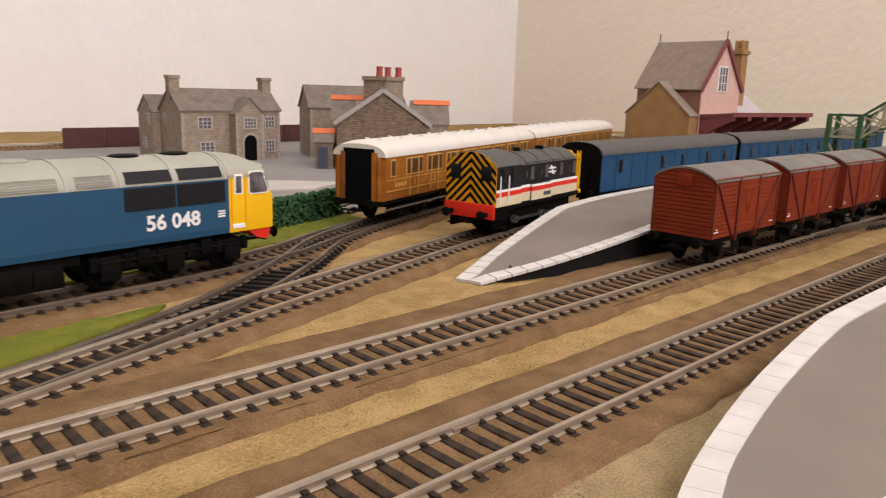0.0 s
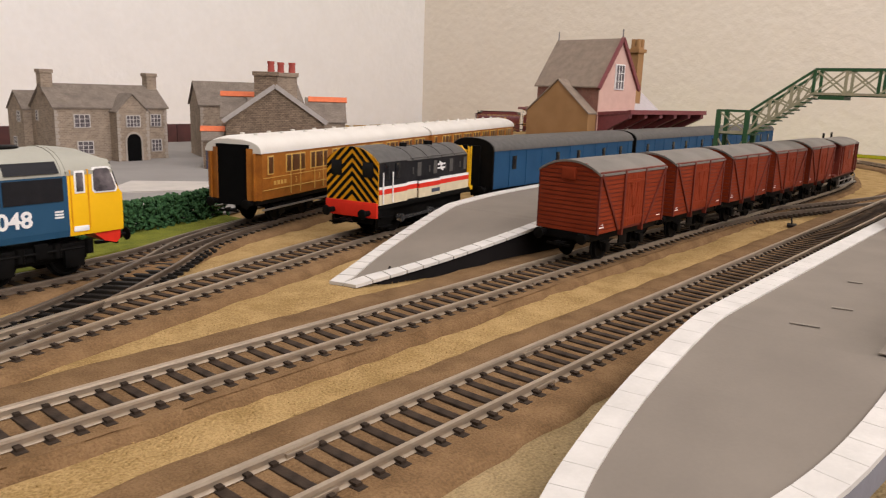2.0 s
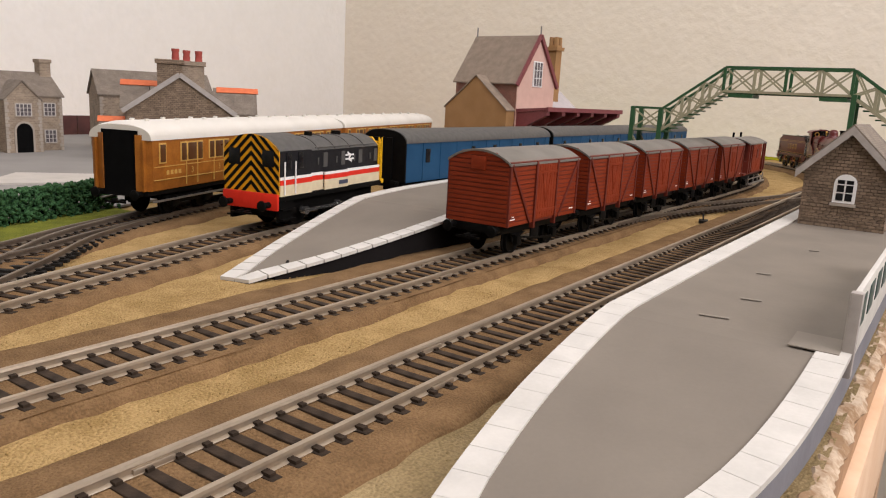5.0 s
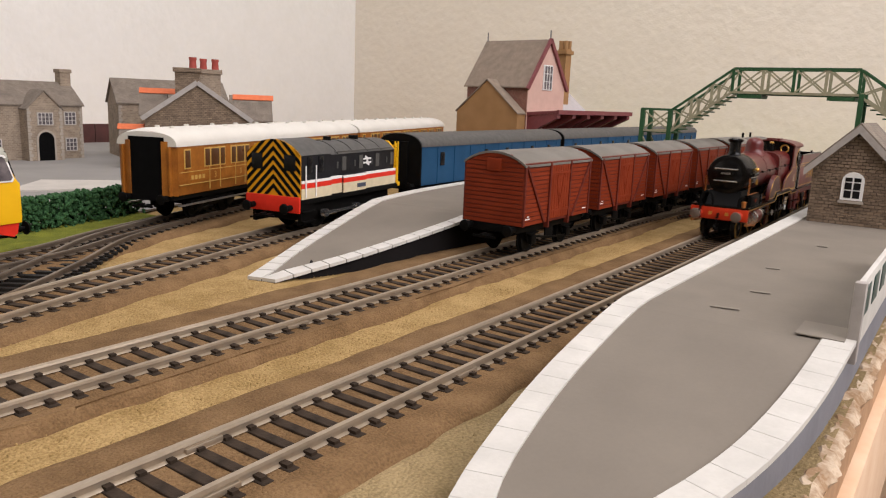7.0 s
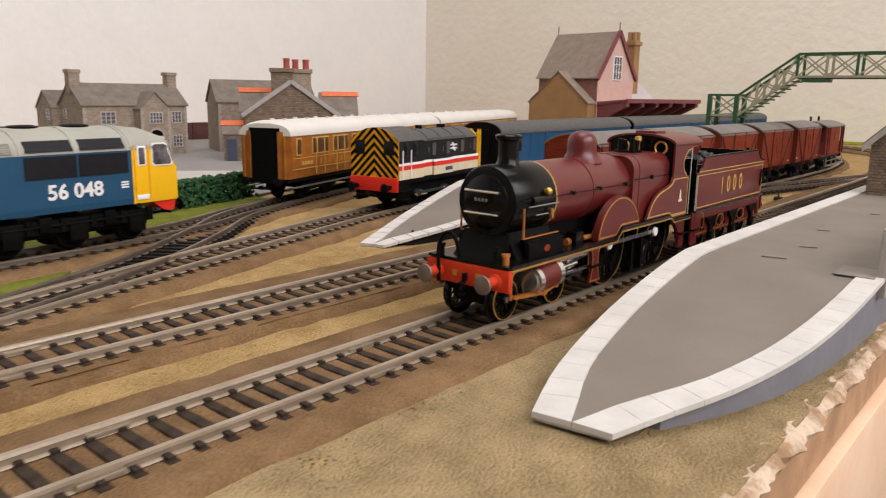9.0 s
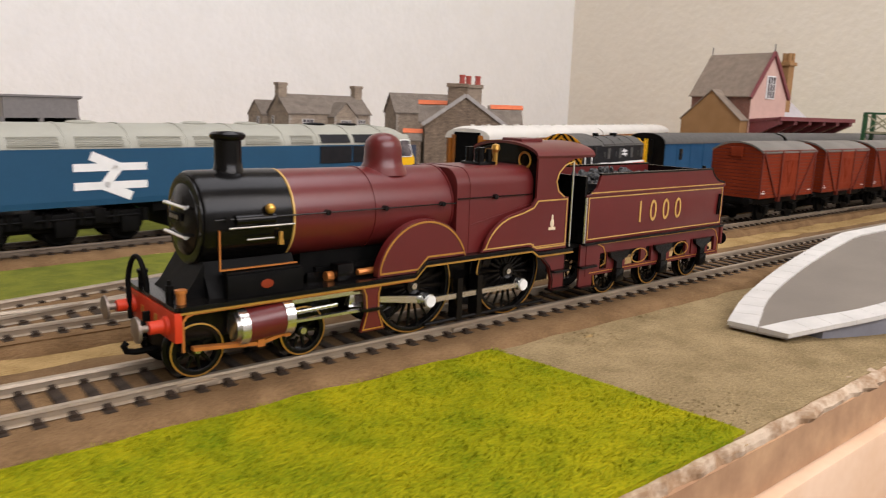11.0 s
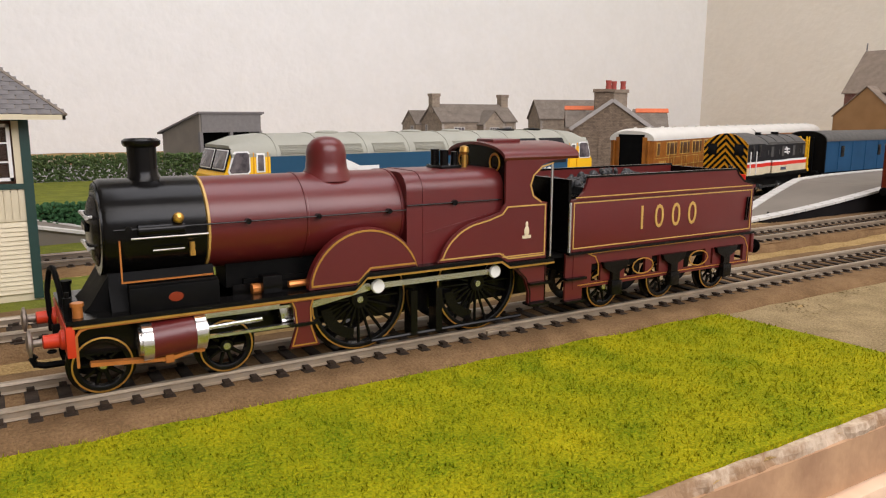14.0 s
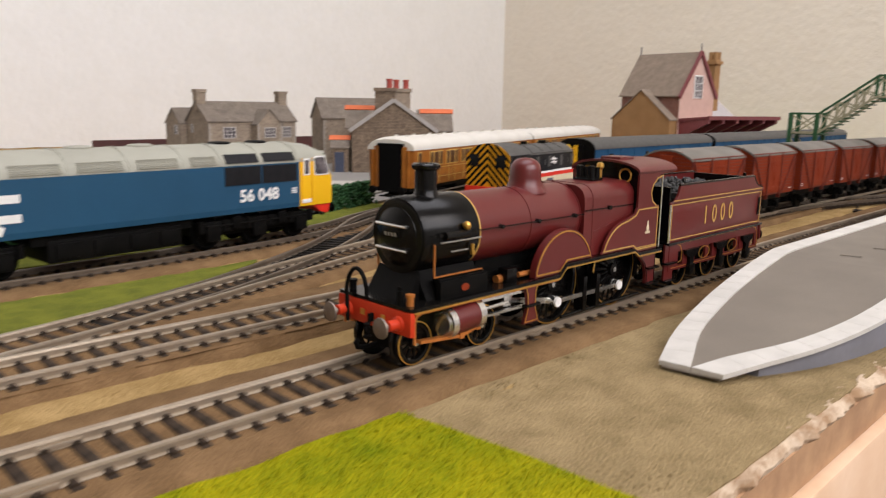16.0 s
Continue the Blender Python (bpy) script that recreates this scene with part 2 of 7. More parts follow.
    if label:
        ob["label"] = label
    return ob


def thing(name, label, category, m=None, group="", kind=""):
    ob = tagged(new(name), label, category, group, kind)
    ob.empty_display_size = 0.01
    if m is not None:
        ob.matrix_basis = m
    return ob


def words(name, body, size, m, material, parent, label="", depth=0.08, squeeze=1.0, align="CENTER", bold=0.0):
    cu = bpy.data.curves.new(name, "FONT")
    cu.body, cu.size, cu.extrude, cu.align_x, cu.align_y, cu.resolution_u = body, size * MM, depth * MM, align, "CENTER", 3
    cu.offset = bold * MM
    tmp = bpy.data.objects.new(name, cu)
    scene.collection.objects.link(tmp)
    me = bpy.data.meshes.new_from_object(tmp.evaluated_get(bpy.context.evaluated_depsgraph_get()))
    bpy.data.objects.remove(tmp)
    me.name = name
    me.materials.clear()
    me.materials.append(material)
    ob = new(name, me)
    ob.parent = parent
    ob.matrix_basis = m @ Matrix.Diagonal((squeeze, 1, 1, 1))
    if label:
        ob["label"] = label
    return ob


def mmpose(x, y, z, rx=0, ry=0, rz=0):
    return pose(x * MM, y * MM, z * MM, rx, ry, rz)


# ---- track plan: centre lines at rail-top height ----
def spline(pts, step=0.004):
    """A smooth line through plan points."""
    p = [Vector((*q, 0)) for q in pts]
    p = [p[0] * 2 - p[1]] + p + [p[-1] * 2 - p[-2]]
    out = []
    for i in range(1, len(p) - 2):
        n = max(2, int((p[i + 1] - p[i]).length / step))
        for k in range(n):
            t = k / n
            out.append(0.5 * (2 * p[i] + (p[i + 1] - p[i - 1]) * t + (2 * p[i - 1] - 5 * p[i] + 4 * p[i + 1] - p[i + 2]) * t * t + (3 * p[i] - p[i - 1] - 3 * p[i + 1] + p[i + 2]) * t ** 3))
    out.append(p[-2])
    return out


class Line:
    """A centre line that is walked by its length."""

    def __init__(self, pts):
        self.p = pts
        self.s = [0.0]
        for a, b in zip(pts, pts[1:]):
            self.s.append(self.s[-1] + (b - a).length)
        self.length = self.s[-1]

    def at(self, d):
        d = min(max(d, 0), self.length - 1e-6)
        i = int(np.searchsorted(self.s, d, side="right")) - 1
        i = min(max(i, 0), len(self.p) - 2)
        f = (d - self.s[i]) / (self.s[i + 1] - self.s[i])
        a = self.p[max(i - 1, 0)], self.p[i + 1]
        b = self.p[i], self.p[min(i + 2, len(self.p) - 1)]
        t = (a[1] - a[0]).normalized().lerp((b[1] - b[0]).normalized(), f).normalized()
        return self.p[i].lerp(self.p[i + 1], f), t

    def near(self, x):
        """The length at which the line first passes this x."""
        for q, s in zip(self.p, self.s):
            if q.x >= x:
                return s
        return self.length


LOOP_X, LOOP_R = 0.90, 0.44


def loop_place(d):
    """The outer running line: straight along x, then round the far end and back behind the houses. The place and the way of growing d."""
    if d < LOOP_X:
        return Vector((d, 0, 0)), Vector((1, 0, 0))
    a = (d - LOOP_X) / LOOP_R
    if a < math.pi:
        return Vector((LOOP_X + LOOP_R * math.sin(a), LOOP_R - LOOP_R * math.cos(a), 0)), Vector((math.cos(a), math.sin(a), 0))
    return Vector((LOOP_X - (d - LOOP_X - math.pi * LOOP_R), 2 * LOOP_R, 0)), Vector((-1, 0, 0))


T1 = Line([loop_place(d)[0] for d in np.arange(-1.3, 3.6, 0.01)])
T2 = Line(spline([(-1.3, 0.062), (-0.6, 0.062), (0.0, 0.0625), (0.25, 0.0640), (0.34, 0.0660), (0.55, 0.0660), (0.72, 0.064), (0.84, 0.068), (0.95, 0.088), (1.06, 0.14), (1.15, 0.22), (1.20, 0.31)]))
T3 = Line(spline([(-0.16, 0.0625), (-0.10, 0.067), (0.02, 0.093), (0.11, 0.1215), (0.20, 0.1485), (0.30, 0.176), (0.395, 0.1945), (0.43, 0.1985), (0.65, 0.213), (0.90, 0.222), (1.1, 0.232)]))
T4 = Line(spline([(-1.3, 0.12), (-0.7, 0.15), (-0.2, 0.167), (0.04, 0.181), (0.10, 0.187), (0.15, 0.194), (0.20, 0.207), (0.27, 0.2385), (0.50, 0.320), (0.75, 0.405), (0.88, 0.45)]))
T5 = Line(spline([(0.02, 0.093), (0.08, 0.116), (0.14, 0.147), (0.19, 0.182), (0.235, 0.218), (0.30, 0.2495)]))
T6 = Line(spline([(0.48, 0.066), (0.57, 0.058), (0.67, 0.033), (0.76, 0.010), (0.84, 0.0)]))


def on_line(line, s0, s1, flip=False):
    """The pose of a vehicle whose ends stand at the lengths s0 and s1: x along it, at its middle."""
    a, b = line.at(s0)[0], line.at(s1)[0]
    c = (a + b) / 2
    return pose(c.x, c.y, 0, 0, 0, math.degrees(math.atan2(b.y - a.y, b.x - a.x)) + (180 if flip else 0))


# ---- room ----
GROUND = -0.006
WX0, WX1, WY0, WY1 = -2.6, 1.46, WINDOW_Y - 0.02, 1.174


def wall_with_window(name, length, lo, hi, w0, w1, s0, s1, thick, m, label):
    """A wall along its own x with one window opening; its room face lies at y 0."""
    bm = bmesh.new()
    for a in ((0, w0, lo, hi), (w1, length, lo, hi), (w0, w1, lo, s0), (w0, w1, s1, hi)):
        bm_box(bm, a[0], a[1], 0, thick, a[2], a[3])
    return tagged(part(name, bm, M["wall"], scale=1, soft=False, at=m), label, "wall", kind="structure")


def room():
    for n, mw, x0, x1, y0, y1, lb in (("wall_north", "wall", WX0, WX1 + 0.1, WY1, WY1 + 0.1, "white emulsioned plaster wall behind the model houses"),
                                  ("wall_east", "eastwall", WX1, WX1 + 0.1, WY0, WY1, "cream emulsioned plaster wall with rough relief"),
                                  ("wall_west", "eastwall", WX0 - 0.1, WX0, WY0, WY1, "cream emulsioned plaster end wall of the room")):
        bm = bmesh.new()
        bm_box(bm, x0, x1, y0, y1, -0.95, 1.45)
        tagged(part(n, bm, M[mw], scale=1, soft=False), lb, "wall", kind="structure")
    wall_with_window("wall_south", WX1 - WX0, -0.95, 1.45, 0.42, 2.2, 0.45, 1.38, 0.1, pose(WX1, WY0, 0, 0, 0, 180), "cream plaster wall with a window opening")
    bm = bmesh.new()
    bm_box(bm, WX0 - 0.1, WX1 + 0.1, WY0 - 0.1, WY1 + 0.1, -1.0, -0.95)
    tagged(part("floor", bm, M["carpet"], scale=1, soft=False), "brown carpeted room floor under the baseboard", "floor", kind="structure")
    # unseen ceiling; its opening is made up to go with the overhead lamp
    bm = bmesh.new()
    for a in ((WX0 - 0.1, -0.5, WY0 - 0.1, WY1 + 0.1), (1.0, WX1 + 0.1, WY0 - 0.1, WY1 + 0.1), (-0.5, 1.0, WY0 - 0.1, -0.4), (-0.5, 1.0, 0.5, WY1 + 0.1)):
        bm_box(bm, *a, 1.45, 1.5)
    tagged(part("ceiling", bm, M["ceiling"], scale=1, soft=False), "plain grey painted ceiling with an opening added for the overhead lamp", "ceiling", kind="structure")


EDGE = -0.095


def baseboard():
    """The scenic ground, the ragged plaster lip and the timber frame under it."""
    bm = bmesh.new()
    xs = sorted(set(list(np.arange(-1.6, -0.3, 0.1)) + list(np.arange(-0.3, 0.9, 0.008)) + list(np.arange(0.9, WX1, 0.05)) + [WX1 - 0.002]))
    ys = sorted(set(list(np.arange(EDGE, 0.26, 0.0055)) + list(np.arange(0.26, WY1, 0.06)) + [WY1 - 0.002]))
    grid = []
    for x in xs:
        row = []
        for y in ys:
            z = GROUND + 0.0011 * noise.noise(Vector((x * 30, y * 30, 0))) + 0.0006 * noise.noise(Vector((x * 120, y * 120, 3)))
            yy = y
            if y < EDGE + 0.001:
                yy = y + 0.0022 * noise.noise(Vector((x * 90, 0, 7))) + 0.0015 * noise.noise(Vector((x * 260, 0, 1)))
                z -= 0.0012
            row.append(bm.verts.new((x, yy, z)))
        grid.append(row)
    for a, b in zip(grid, grid[1:]):
        for j in range(len(ys) - 1):
            bm.faces.new((a[j], b[j], b[j + 1], a[j + 1]))
    g = tagged(part("ground", bm, M["sand"], scale=1), "sandy brown scatter ground of the model railway", "ground", kind="structure")
    bm = bmesh.new()
    prev = None
    for x in np.arange(-1.6, 1.45, 0.0012):
        o = 0.0022 * noise.noise(Vector((x * 90, 0, 7))) + 0.0015 * noise.noise(Vector((x * 260, 0, 1)))
        g = 0.3 + 0.7 * min(max((x - 0.06) / 0.06, 0), 1)
        k = 0.0013 * g * noise.noise(Vector((x * 110, 5, 2))) + 0.0005 * g * noise.noise(Vector((x * 420, 5, 8)))
        h = 0.0010 * abs(noise.noise(Vector((x * 70, 9, 2)))) + 0.0010 * max(0, noise.noise(Vector((x * 260, 2, 2))))
        ring = [bm.verts.new(c) for c in ((x, EDGE + o + 0.0042 + k, GROUND - 0.0002), (x, EDGE + o + 0.0024 + k, GROUND + (0.0006 + h) * g), (x, EDGE + o - 0.0002 * g + k, GROUND + (0.0002 + h * 0.8) * g), (x, EDGE + o - 0.0018 * g + k * 0.8, GROUND - 0.0012), (x, EDGE - 0.0008, GROUND - 0.0034))]
        if prev:
            for i in range(4):
                bm.faces.new((prev[i], prev[i + 1], ring[i + 1], ring[i]))
        prev = ring
    tagged(part("plaster_lip", bm, M["plaster"], scale=1, soft=False), "chipped ragged plaster edge of the scenic ground", "trim", kind="structure")
    th = thing("baseboard_frame", "pale softwood and plywood frame carrying the layout", "baseboard", kind="structure")
    bm = bmesh.new()
    bm_box(bm, -1.6, WX1 - 0.003, EDGE - 0.0012, WY1 - 0.003, GROUND - 0.014, GROUND - 0.0026)
    part("plywood_top", bm, M["ply"], th, scale=1, soft=False)
    bm = bmesh.new()
    bm_box(bm, -1.6, WX1 - 0.003, EDGE - 0.0045, EDGE + 0.016, GROUND - 0.075, GROUND - 0.0145, 0.0012)
    part("front_batten", bm, M["wood"], th, "smooth pale pine batten", scale=1)
    for x in (-1.2, 0.0, 1.2):
        for y in (-0.05, 1.05):
            bm = bmesh.new()
            bm_box(bm, x - 0.03, x + 0.03, y - 0.03, y + 0.03, -0.95, GROUND - 0.0145, 0.002)
            part("leg", bm, M["wood"], th, scale=1)
    return g


def patch(name, pts, z, material, label, category, thick=0.0012, rag=0.0, kind="structure", div=0.006):
    """A thin ground covering with a slightly uneven outline."""
    out = []
    for i, a in enumerate(pts):
        b = pts[(i + 1) % len(pts)]
        n = max(1, int(math.dist(a, b) / div)) if rag else 1
        for k in range(n):
            x, y = a[0] + (b[0] - a[0]) * k / n, a[1] + (b[1] - a[1]) * k / n
            out.append((x + rag * noise.noise(Vector((x * 150, y * 150, 1))), y + rag * noise.noise(Vector((x * 150, y * 150, 9)))))
    bm = bmesh.new()
    bm_prism(bm, out, "z", z - thick, z)
    bmesh.ops.triangulate(bm, faces=bm.faces[:])
    return tagged(part(name, bm, material, scale=1, soft=False), label, category, kind=kind)


# ---- track ----
def track(name, line, s0, s1, label, single=None, black=False, drop=0.0, bed=True, bedw=0.0215, bedn=None, step=0.0066):
    """Ballast bed, two rails and sleepers. single: the stretch of x in which each sleeper is a piece of its own."""
    th = thing(name, label, "railway track", kind="structure")
    ss = np.arange(s0, s1, 0.008)
    if bed:
        bm = bmesh.new()
        prev = None
        for s in ss:
            p, t = line.at(s)
            n = Vector((-t.y, t.x, 0))
            w = 0.0018 * noise.noise(p * 60) + 0.001 * noise.noise(p * 210)
            v = 0.0018 * noise.noise(p * 60 + Vector((0, 0, 5)))
            bn = bedn or bedw
            prof = ((-bn - w, GROUND - 0.0012), (-bn * 0.95 - w, -0.0044), (-bn * 0.86 - w, -0.0029), (-0.0162, -0.0025), (0.0, -0.0031), (0.0162, -0.0025), (bedw * 0.86 + v, -0.0030), (bedw * 0.95 + v, -0.0046), (bedw + v, GROUND - 0.0012))
            ring = [bm.verts.new((*(p + n * o).xy, z - drop * 0.3 + 0.0004 * noise.noise((p + n * o) * 300))) for o, z in prof]
            if prev:
                for i in range(len(ring) - 1):
                    bm.faces.new((prev[i], ring[i], ring[i + 1], prev[i + 1]))
            prev = ring
        part("ballast_bed", bm, M["ballast"], th, scale=1)
    for side in (-1, 1):
        bm = bmesh.new()
        prev = None
        for s in ss:
            p, t = line.at(s)
            n = Vector((-t.y, t.x, 0)) * side
            ring = []
            for o, z in ((0.0, 0.0), (0.0013, 0.0), (0.0014, -0.0007), (0.0009, -0.001), (0.0009, -0.0021), (0.0017, -0.0025), (-0.0007, -0.0025), (0.0002, -0.0021), (0.0002, -0.001), (-0.0002, -0.0007)):
                ring.append(bm.verts.new((*(p + n * (0.00825 + o)).xy, z - drop * 0.15)))
            if prev:
                for i in range(10):
                    bm.faces.new((prev[i], prev[(i + 1) % 10], ring[(i + 1) % 10], ring[i]))
            prev = ring
        bmesh.ops.recalc_face_normals(bm, faces=bm.faces[:])
        part("rail", bm, M["oldrail" if black or name in ("carriage_siding", "far_crossover") else "rail"], th, scale=1)
    sm = M["blacksleeper" if black else "sleeper"]

    def sleeper(bm, m):
        k = len(bm.verts)
        bm_box(bm, -1.4, 1.4, -12.9, 12.9, -3.9, -2.45, 0.3)
        for c in (-9.2, 9.2):
            bm_box(bm, -0.8, 0.8, c - 2.3, c + 2.3, -2.5, -1.75)
        bm.verts.ensure_lookup_table()
        bmesh.ops.transform(bm, matrix=m @ Matrix.Scale(MM, 4), verts=bm.verts[k:])
    bm = bmesh.new()
    sleeper(bm, Matrix())
    one = bpy.data.meshes.new("sleeper")
    bm.to_mesh(one)
    one.materials.append(sm)
    rest = bmesh.new()
    base = bmesh.new()
    base.from_mesh(one)
    vv, ff = [v.co.copy() for v in base.verts], [[v.index for v in f.verts] for f in base.faces]
    base.free()
    V, F = [], []
    count = 0
    for s in np.arange(s0 + 0.003, s1, step):
        p, t = line.at(s)
        m = pose(p.x, p.y, -drop * 0.3, 0, 0, math.degrees(math.atan2(t.y, t.x)) + 1.2 * noise.noise(p * 700))
        if single and single[0] < p.x < single[1] and p.y < 0.3 and count < 290:
            ob = new("sleeper", one)
            ob.parent, ob.matrix_basis = th, m
            count += 1
        else:
            k = len(V)
            V += [m @ c for c in vv]
            F += [[i + k for i in f] for f in ff]
    rest.free()
    if V:
        me = bpy.data.meshes.new("sleepers")
        me.from_pydata(V, [], F)
        me.materials.append(sm)
        ob = new("sleepers", me)
        ob.parent = th
        ob["kind"] = "stuff"
    return th


def tracks():
    track("running_line", T1, 0.0, T1.length, "outer running line, dark sleepers in brown ballast", (-0.25, 0.75), bedw=0.0285, bedn=0.0235)
    track("goods_line", T2, 0.6, T2.length, "second line of nickel rails on brown ballast", (-0.25, 0.5), bedw=0.034, bedn=0.0185)
    track("platform_line", T3, 0.0, T3.length, "curving platform road beside the island platform", (-0.02, 0.32), drop=0.001, bedw=0.021)
    track("carriage_siding", T4, 0.3, T4.length, "siding holding diesel and teak carriages", (-0.1, 0.3), drop=0.0014)
    track("crossover", T5, 0.0, T5.length, "black sleepered crossover track between siding and platform road", (0.0, 0.3), black=True, drop=0.002, bed=False)
    track("far_crossover", T6, 0.0, T6.length, "crossover linking the two near lines", (0.5, 0.9), drop=0.002, bed=False)
    # rail joiners in the near lines
    for line, xs in ((T1, (-0.028, 0.048, 0.118, 0.205, 0.42)), (T2, (0.06, 0.205, 0.30))):
        for x in xs:
            for side in (-1, 1):
                p, t = line.at(line.near(x + 0.006 * side))
                bm = bmesh.new()
                bm_box(bm, -4.5, 4.5, -1.2, 1.2, -2.55, -1.3, 0.2)
                n = Vector((-t.y, t.x, 0)) * side * 0.0089
                tagged(part("rail_joiner", bm, M["rail"], at=pose(p.x + n.x, p.y + n.y, 0, 0, 0, math.degrees(math.atan2(t.y, t.x)))), "small folded nickel rail joiner on the rail foot", "rail joiner", group="rail joiners")
    # point motor lever beside the goods line
    for x, y in ((0.262, 0.112), (0.565, 0.030)):
        th = thing("point_lever", "small black point lever lying on the ground", "point lever", pose(x, y, GROUND + 0.001, 0, 0, 15))
        bm = bmesh.new()
        bm_box(bm, -5, 5, -3, 3, -0.5, 1.2, 0.4)
        part("base", bm, M["blacksleeper"], th)
        bm = bmesh.new()
        bm_rod(bm, (-1, 0, 1), (2.5, 0.5, 4.5), 0.6, 8)
        part("handle", bm, M["blacksleeper"], th)


# ---- platforms ----
def platform(name, inner, outer, height, flat_from, tip_z, side_m, flag_in, flag_out, label, flagw=0.0066, joint=0.985, edge_m=None):
    """A platform whose two edges are plan lines that start at the ramp's tip. Edging flags are pieces."""
    th = thing(name, label, "platform", kind="structure")
    a, b = Line(spline(inner)), Line(spline(outer))
    x0 = min(inner[0][0], outer[0][0])

    def top(x):
        f = min(max((x - x0) / (flat_from - x0), 0), 1)
        return tip_z + (height - tip_z) * f
    n = 90
    bm = bmesh.new()
    rows, walls = [], []
    slab = 0.0014
    wall_bm = bmesh.new()
    for i in range(n + 1):
        f = (i / n) ** 1.4
        p, q = a.at(a.length * f)[0], b.at(b.length * f)[0]
        rows.append([bm.verts.new((*v.xy, z)) for v, z in ((p, top(p.x) - slab), (p, top(p.x)), (p.lerp(q, 0.5), top((p.x + q.x) / 2)), (q, top(q.x)), (q, top(q.x) - slab))])
        if abs(p.x - x0) > 0.011:
            e = (q - p).normalized() * 0.0011
            walls.append([wall_bm.verts.new((*v.xy, z)) for v, z in ((p + e, GROUND - 0.001), (p + e, top(p.x) - slab * 0.9), (q - e, top(q.x) - slab * 0.9), (q - e, GROUND - 0.001))])
    for r, s in zip(rows, rows[1:]):
        for j in range(5):
            f = bm.faces.new((r[j], s[j], s[(j + 1) % 5], r[(j + 1) % 5]))
            f.material_index = 0 if j in (1, 2) else 1
    bm.faces.new(rows[0]).material_index = 1
    bm.faces.new(rows[-1][::-1]).material_index = 1
    bmesh.ops.recalc_face_normals(bm, faces=bm.faces[:])
    part("platform_slab", bm, [M["platform"], edge_m or side_m], th, scale=1, soft=False)
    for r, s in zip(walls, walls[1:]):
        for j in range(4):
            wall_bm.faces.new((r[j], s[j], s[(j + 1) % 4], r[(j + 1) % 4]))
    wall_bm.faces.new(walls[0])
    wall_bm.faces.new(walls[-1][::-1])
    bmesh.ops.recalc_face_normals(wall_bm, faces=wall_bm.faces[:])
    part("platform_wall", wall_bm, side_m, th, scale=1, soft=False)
    for line, other, (s0, s1, step), sgn in ((a, b, flag_in, 1), (b, a, flag_out, -1)):
        s = s0
        while s < s1:
            e = min(s + step * joint, line.length - 0.001)
            (p, t), (q, u) = line.at(s), line.at(e)
            c = (p + q) / 2
            n1 = Vector((-t.y, t.x, 0)).normalized()
            n2 = Vector((-u.y, u.x, 0)).normalized()
            mid = other.at(other.length * s / line.length)[0]
            if (mid - p).dot(n1) < 0:
                n1, n2 = -n1, -n2
            w, w2 = flagw * (1 + 0.3 * max(0, 1 - s / 0.03)), flagw * (1 + 0.3 * max(0, 1 - (s + step) / 0.03))
            bm = bmesh.new()
            lo, hi = [], []
            inner_p = p.lerp(other.at(0)[0], 0.49) if s == 0 else p + n1 * w
            for v in (p - n1 * 0.0008, q - n2 * 0.0008, q + n2 * w2, inner_p):
                lo.append(bm.verts.new((*v.xy, top(v.x) - 0.0008)))
                hi.append(bm.verts.new((*v.xy, top(v.x) + 0.0006)))
            bm.faces.new(hi)
            bm.faces.new(lo[::-1])
            for i in range(4):
                bm.faces.new((lo[i], lo[(i + 1) % 4], hi[(i + 1) % 4], hi[i]))
            bmesh.ops.recalc_face_normals(bm, faces=bm.faces[:])
            part("edging_flag", bm, M["flag"], th, scale=1, soft=False)
            s += step
    return th


def platforms():
    platform("near_platform", [(0.1275, -0.0500), (0.146, -0.0436), (0.166, -0.0392), (0.190, -0.0354), (0.215, -0.0330), (0.243, -0.0316), (0.30, -0.0312), (0.5, -0.0315), (1.0, -0.0315)],
             [(0.129, -0.0675), (0.143, -0.0732), (0.162, -0.0812), (0.184, -0.0872), (0.21, -0.0907), (0.245, -0.0925), (0.30, -0.0928), (0.5, -0.0928), (1.0, -0.0928)],
             0.0125, 0.25, -0.0030, M["platside"], (0.0, 0.5, 0.0085), (0.0, 0.128, 0.0085), "grey near platform with white edging flags and a ramped end", edge_m=M["coping"])
    platform("island_platform", [(0.238, 0.122), (0.29, 0.1405), (0.36, 0.1605), (0.45, 0.178), (0.65, 0.194), (0.95, 0.203)],
             [(0.2405, 0.110), (0.29, 0.0985), (0.36, 0.0905), (0.45, 0.0885), (0.65, 0.082), (0.95, 0.086)],
             0.0125, 0.36, -0.0048, M["shadeside"], (0.0, 0.30, 0.0085), (0.0, 0.14, 0.0085), "grey island platform with white edging flags and a ramped end", flagw=0.0058, joint=0.93)
    platform("far_platform", [(-0.098, 0.232), (-0.14, 0.229), (-0.25, 0.222), (-0.6, 0.21)], [(-0.098, 0.252), (-0.14, 0.262), (-0.25, 0.266), (-0.6, 0.266)],
             0.0125, -0.17, -0.003, M["platform"], (0.0, 0.2, 0.0085), (0.0, 0.2, 0.0085), "grey platform ramp with white edge beside the siding", flagw=0.004)


# ---- vehicles ----
def clip(poly, a, b, c):
    """The part of a polygon on which a*x + b*y <= c."""
    out = []
    for p, q in zip(poly, poly[1:] + poly[:1]):
        dp, dq = a * p[0] + b * p[1] - c, a * q[0] + b * q[1] - c
        if dp <= 0:
            out.append(p)
        if dp * dq < 0:
            f = dp / (dp - dq)
            out.append((p[0] + (q[0] - p[0]) * f, p[1] + (q[1] - p[1]) * f))
    return out


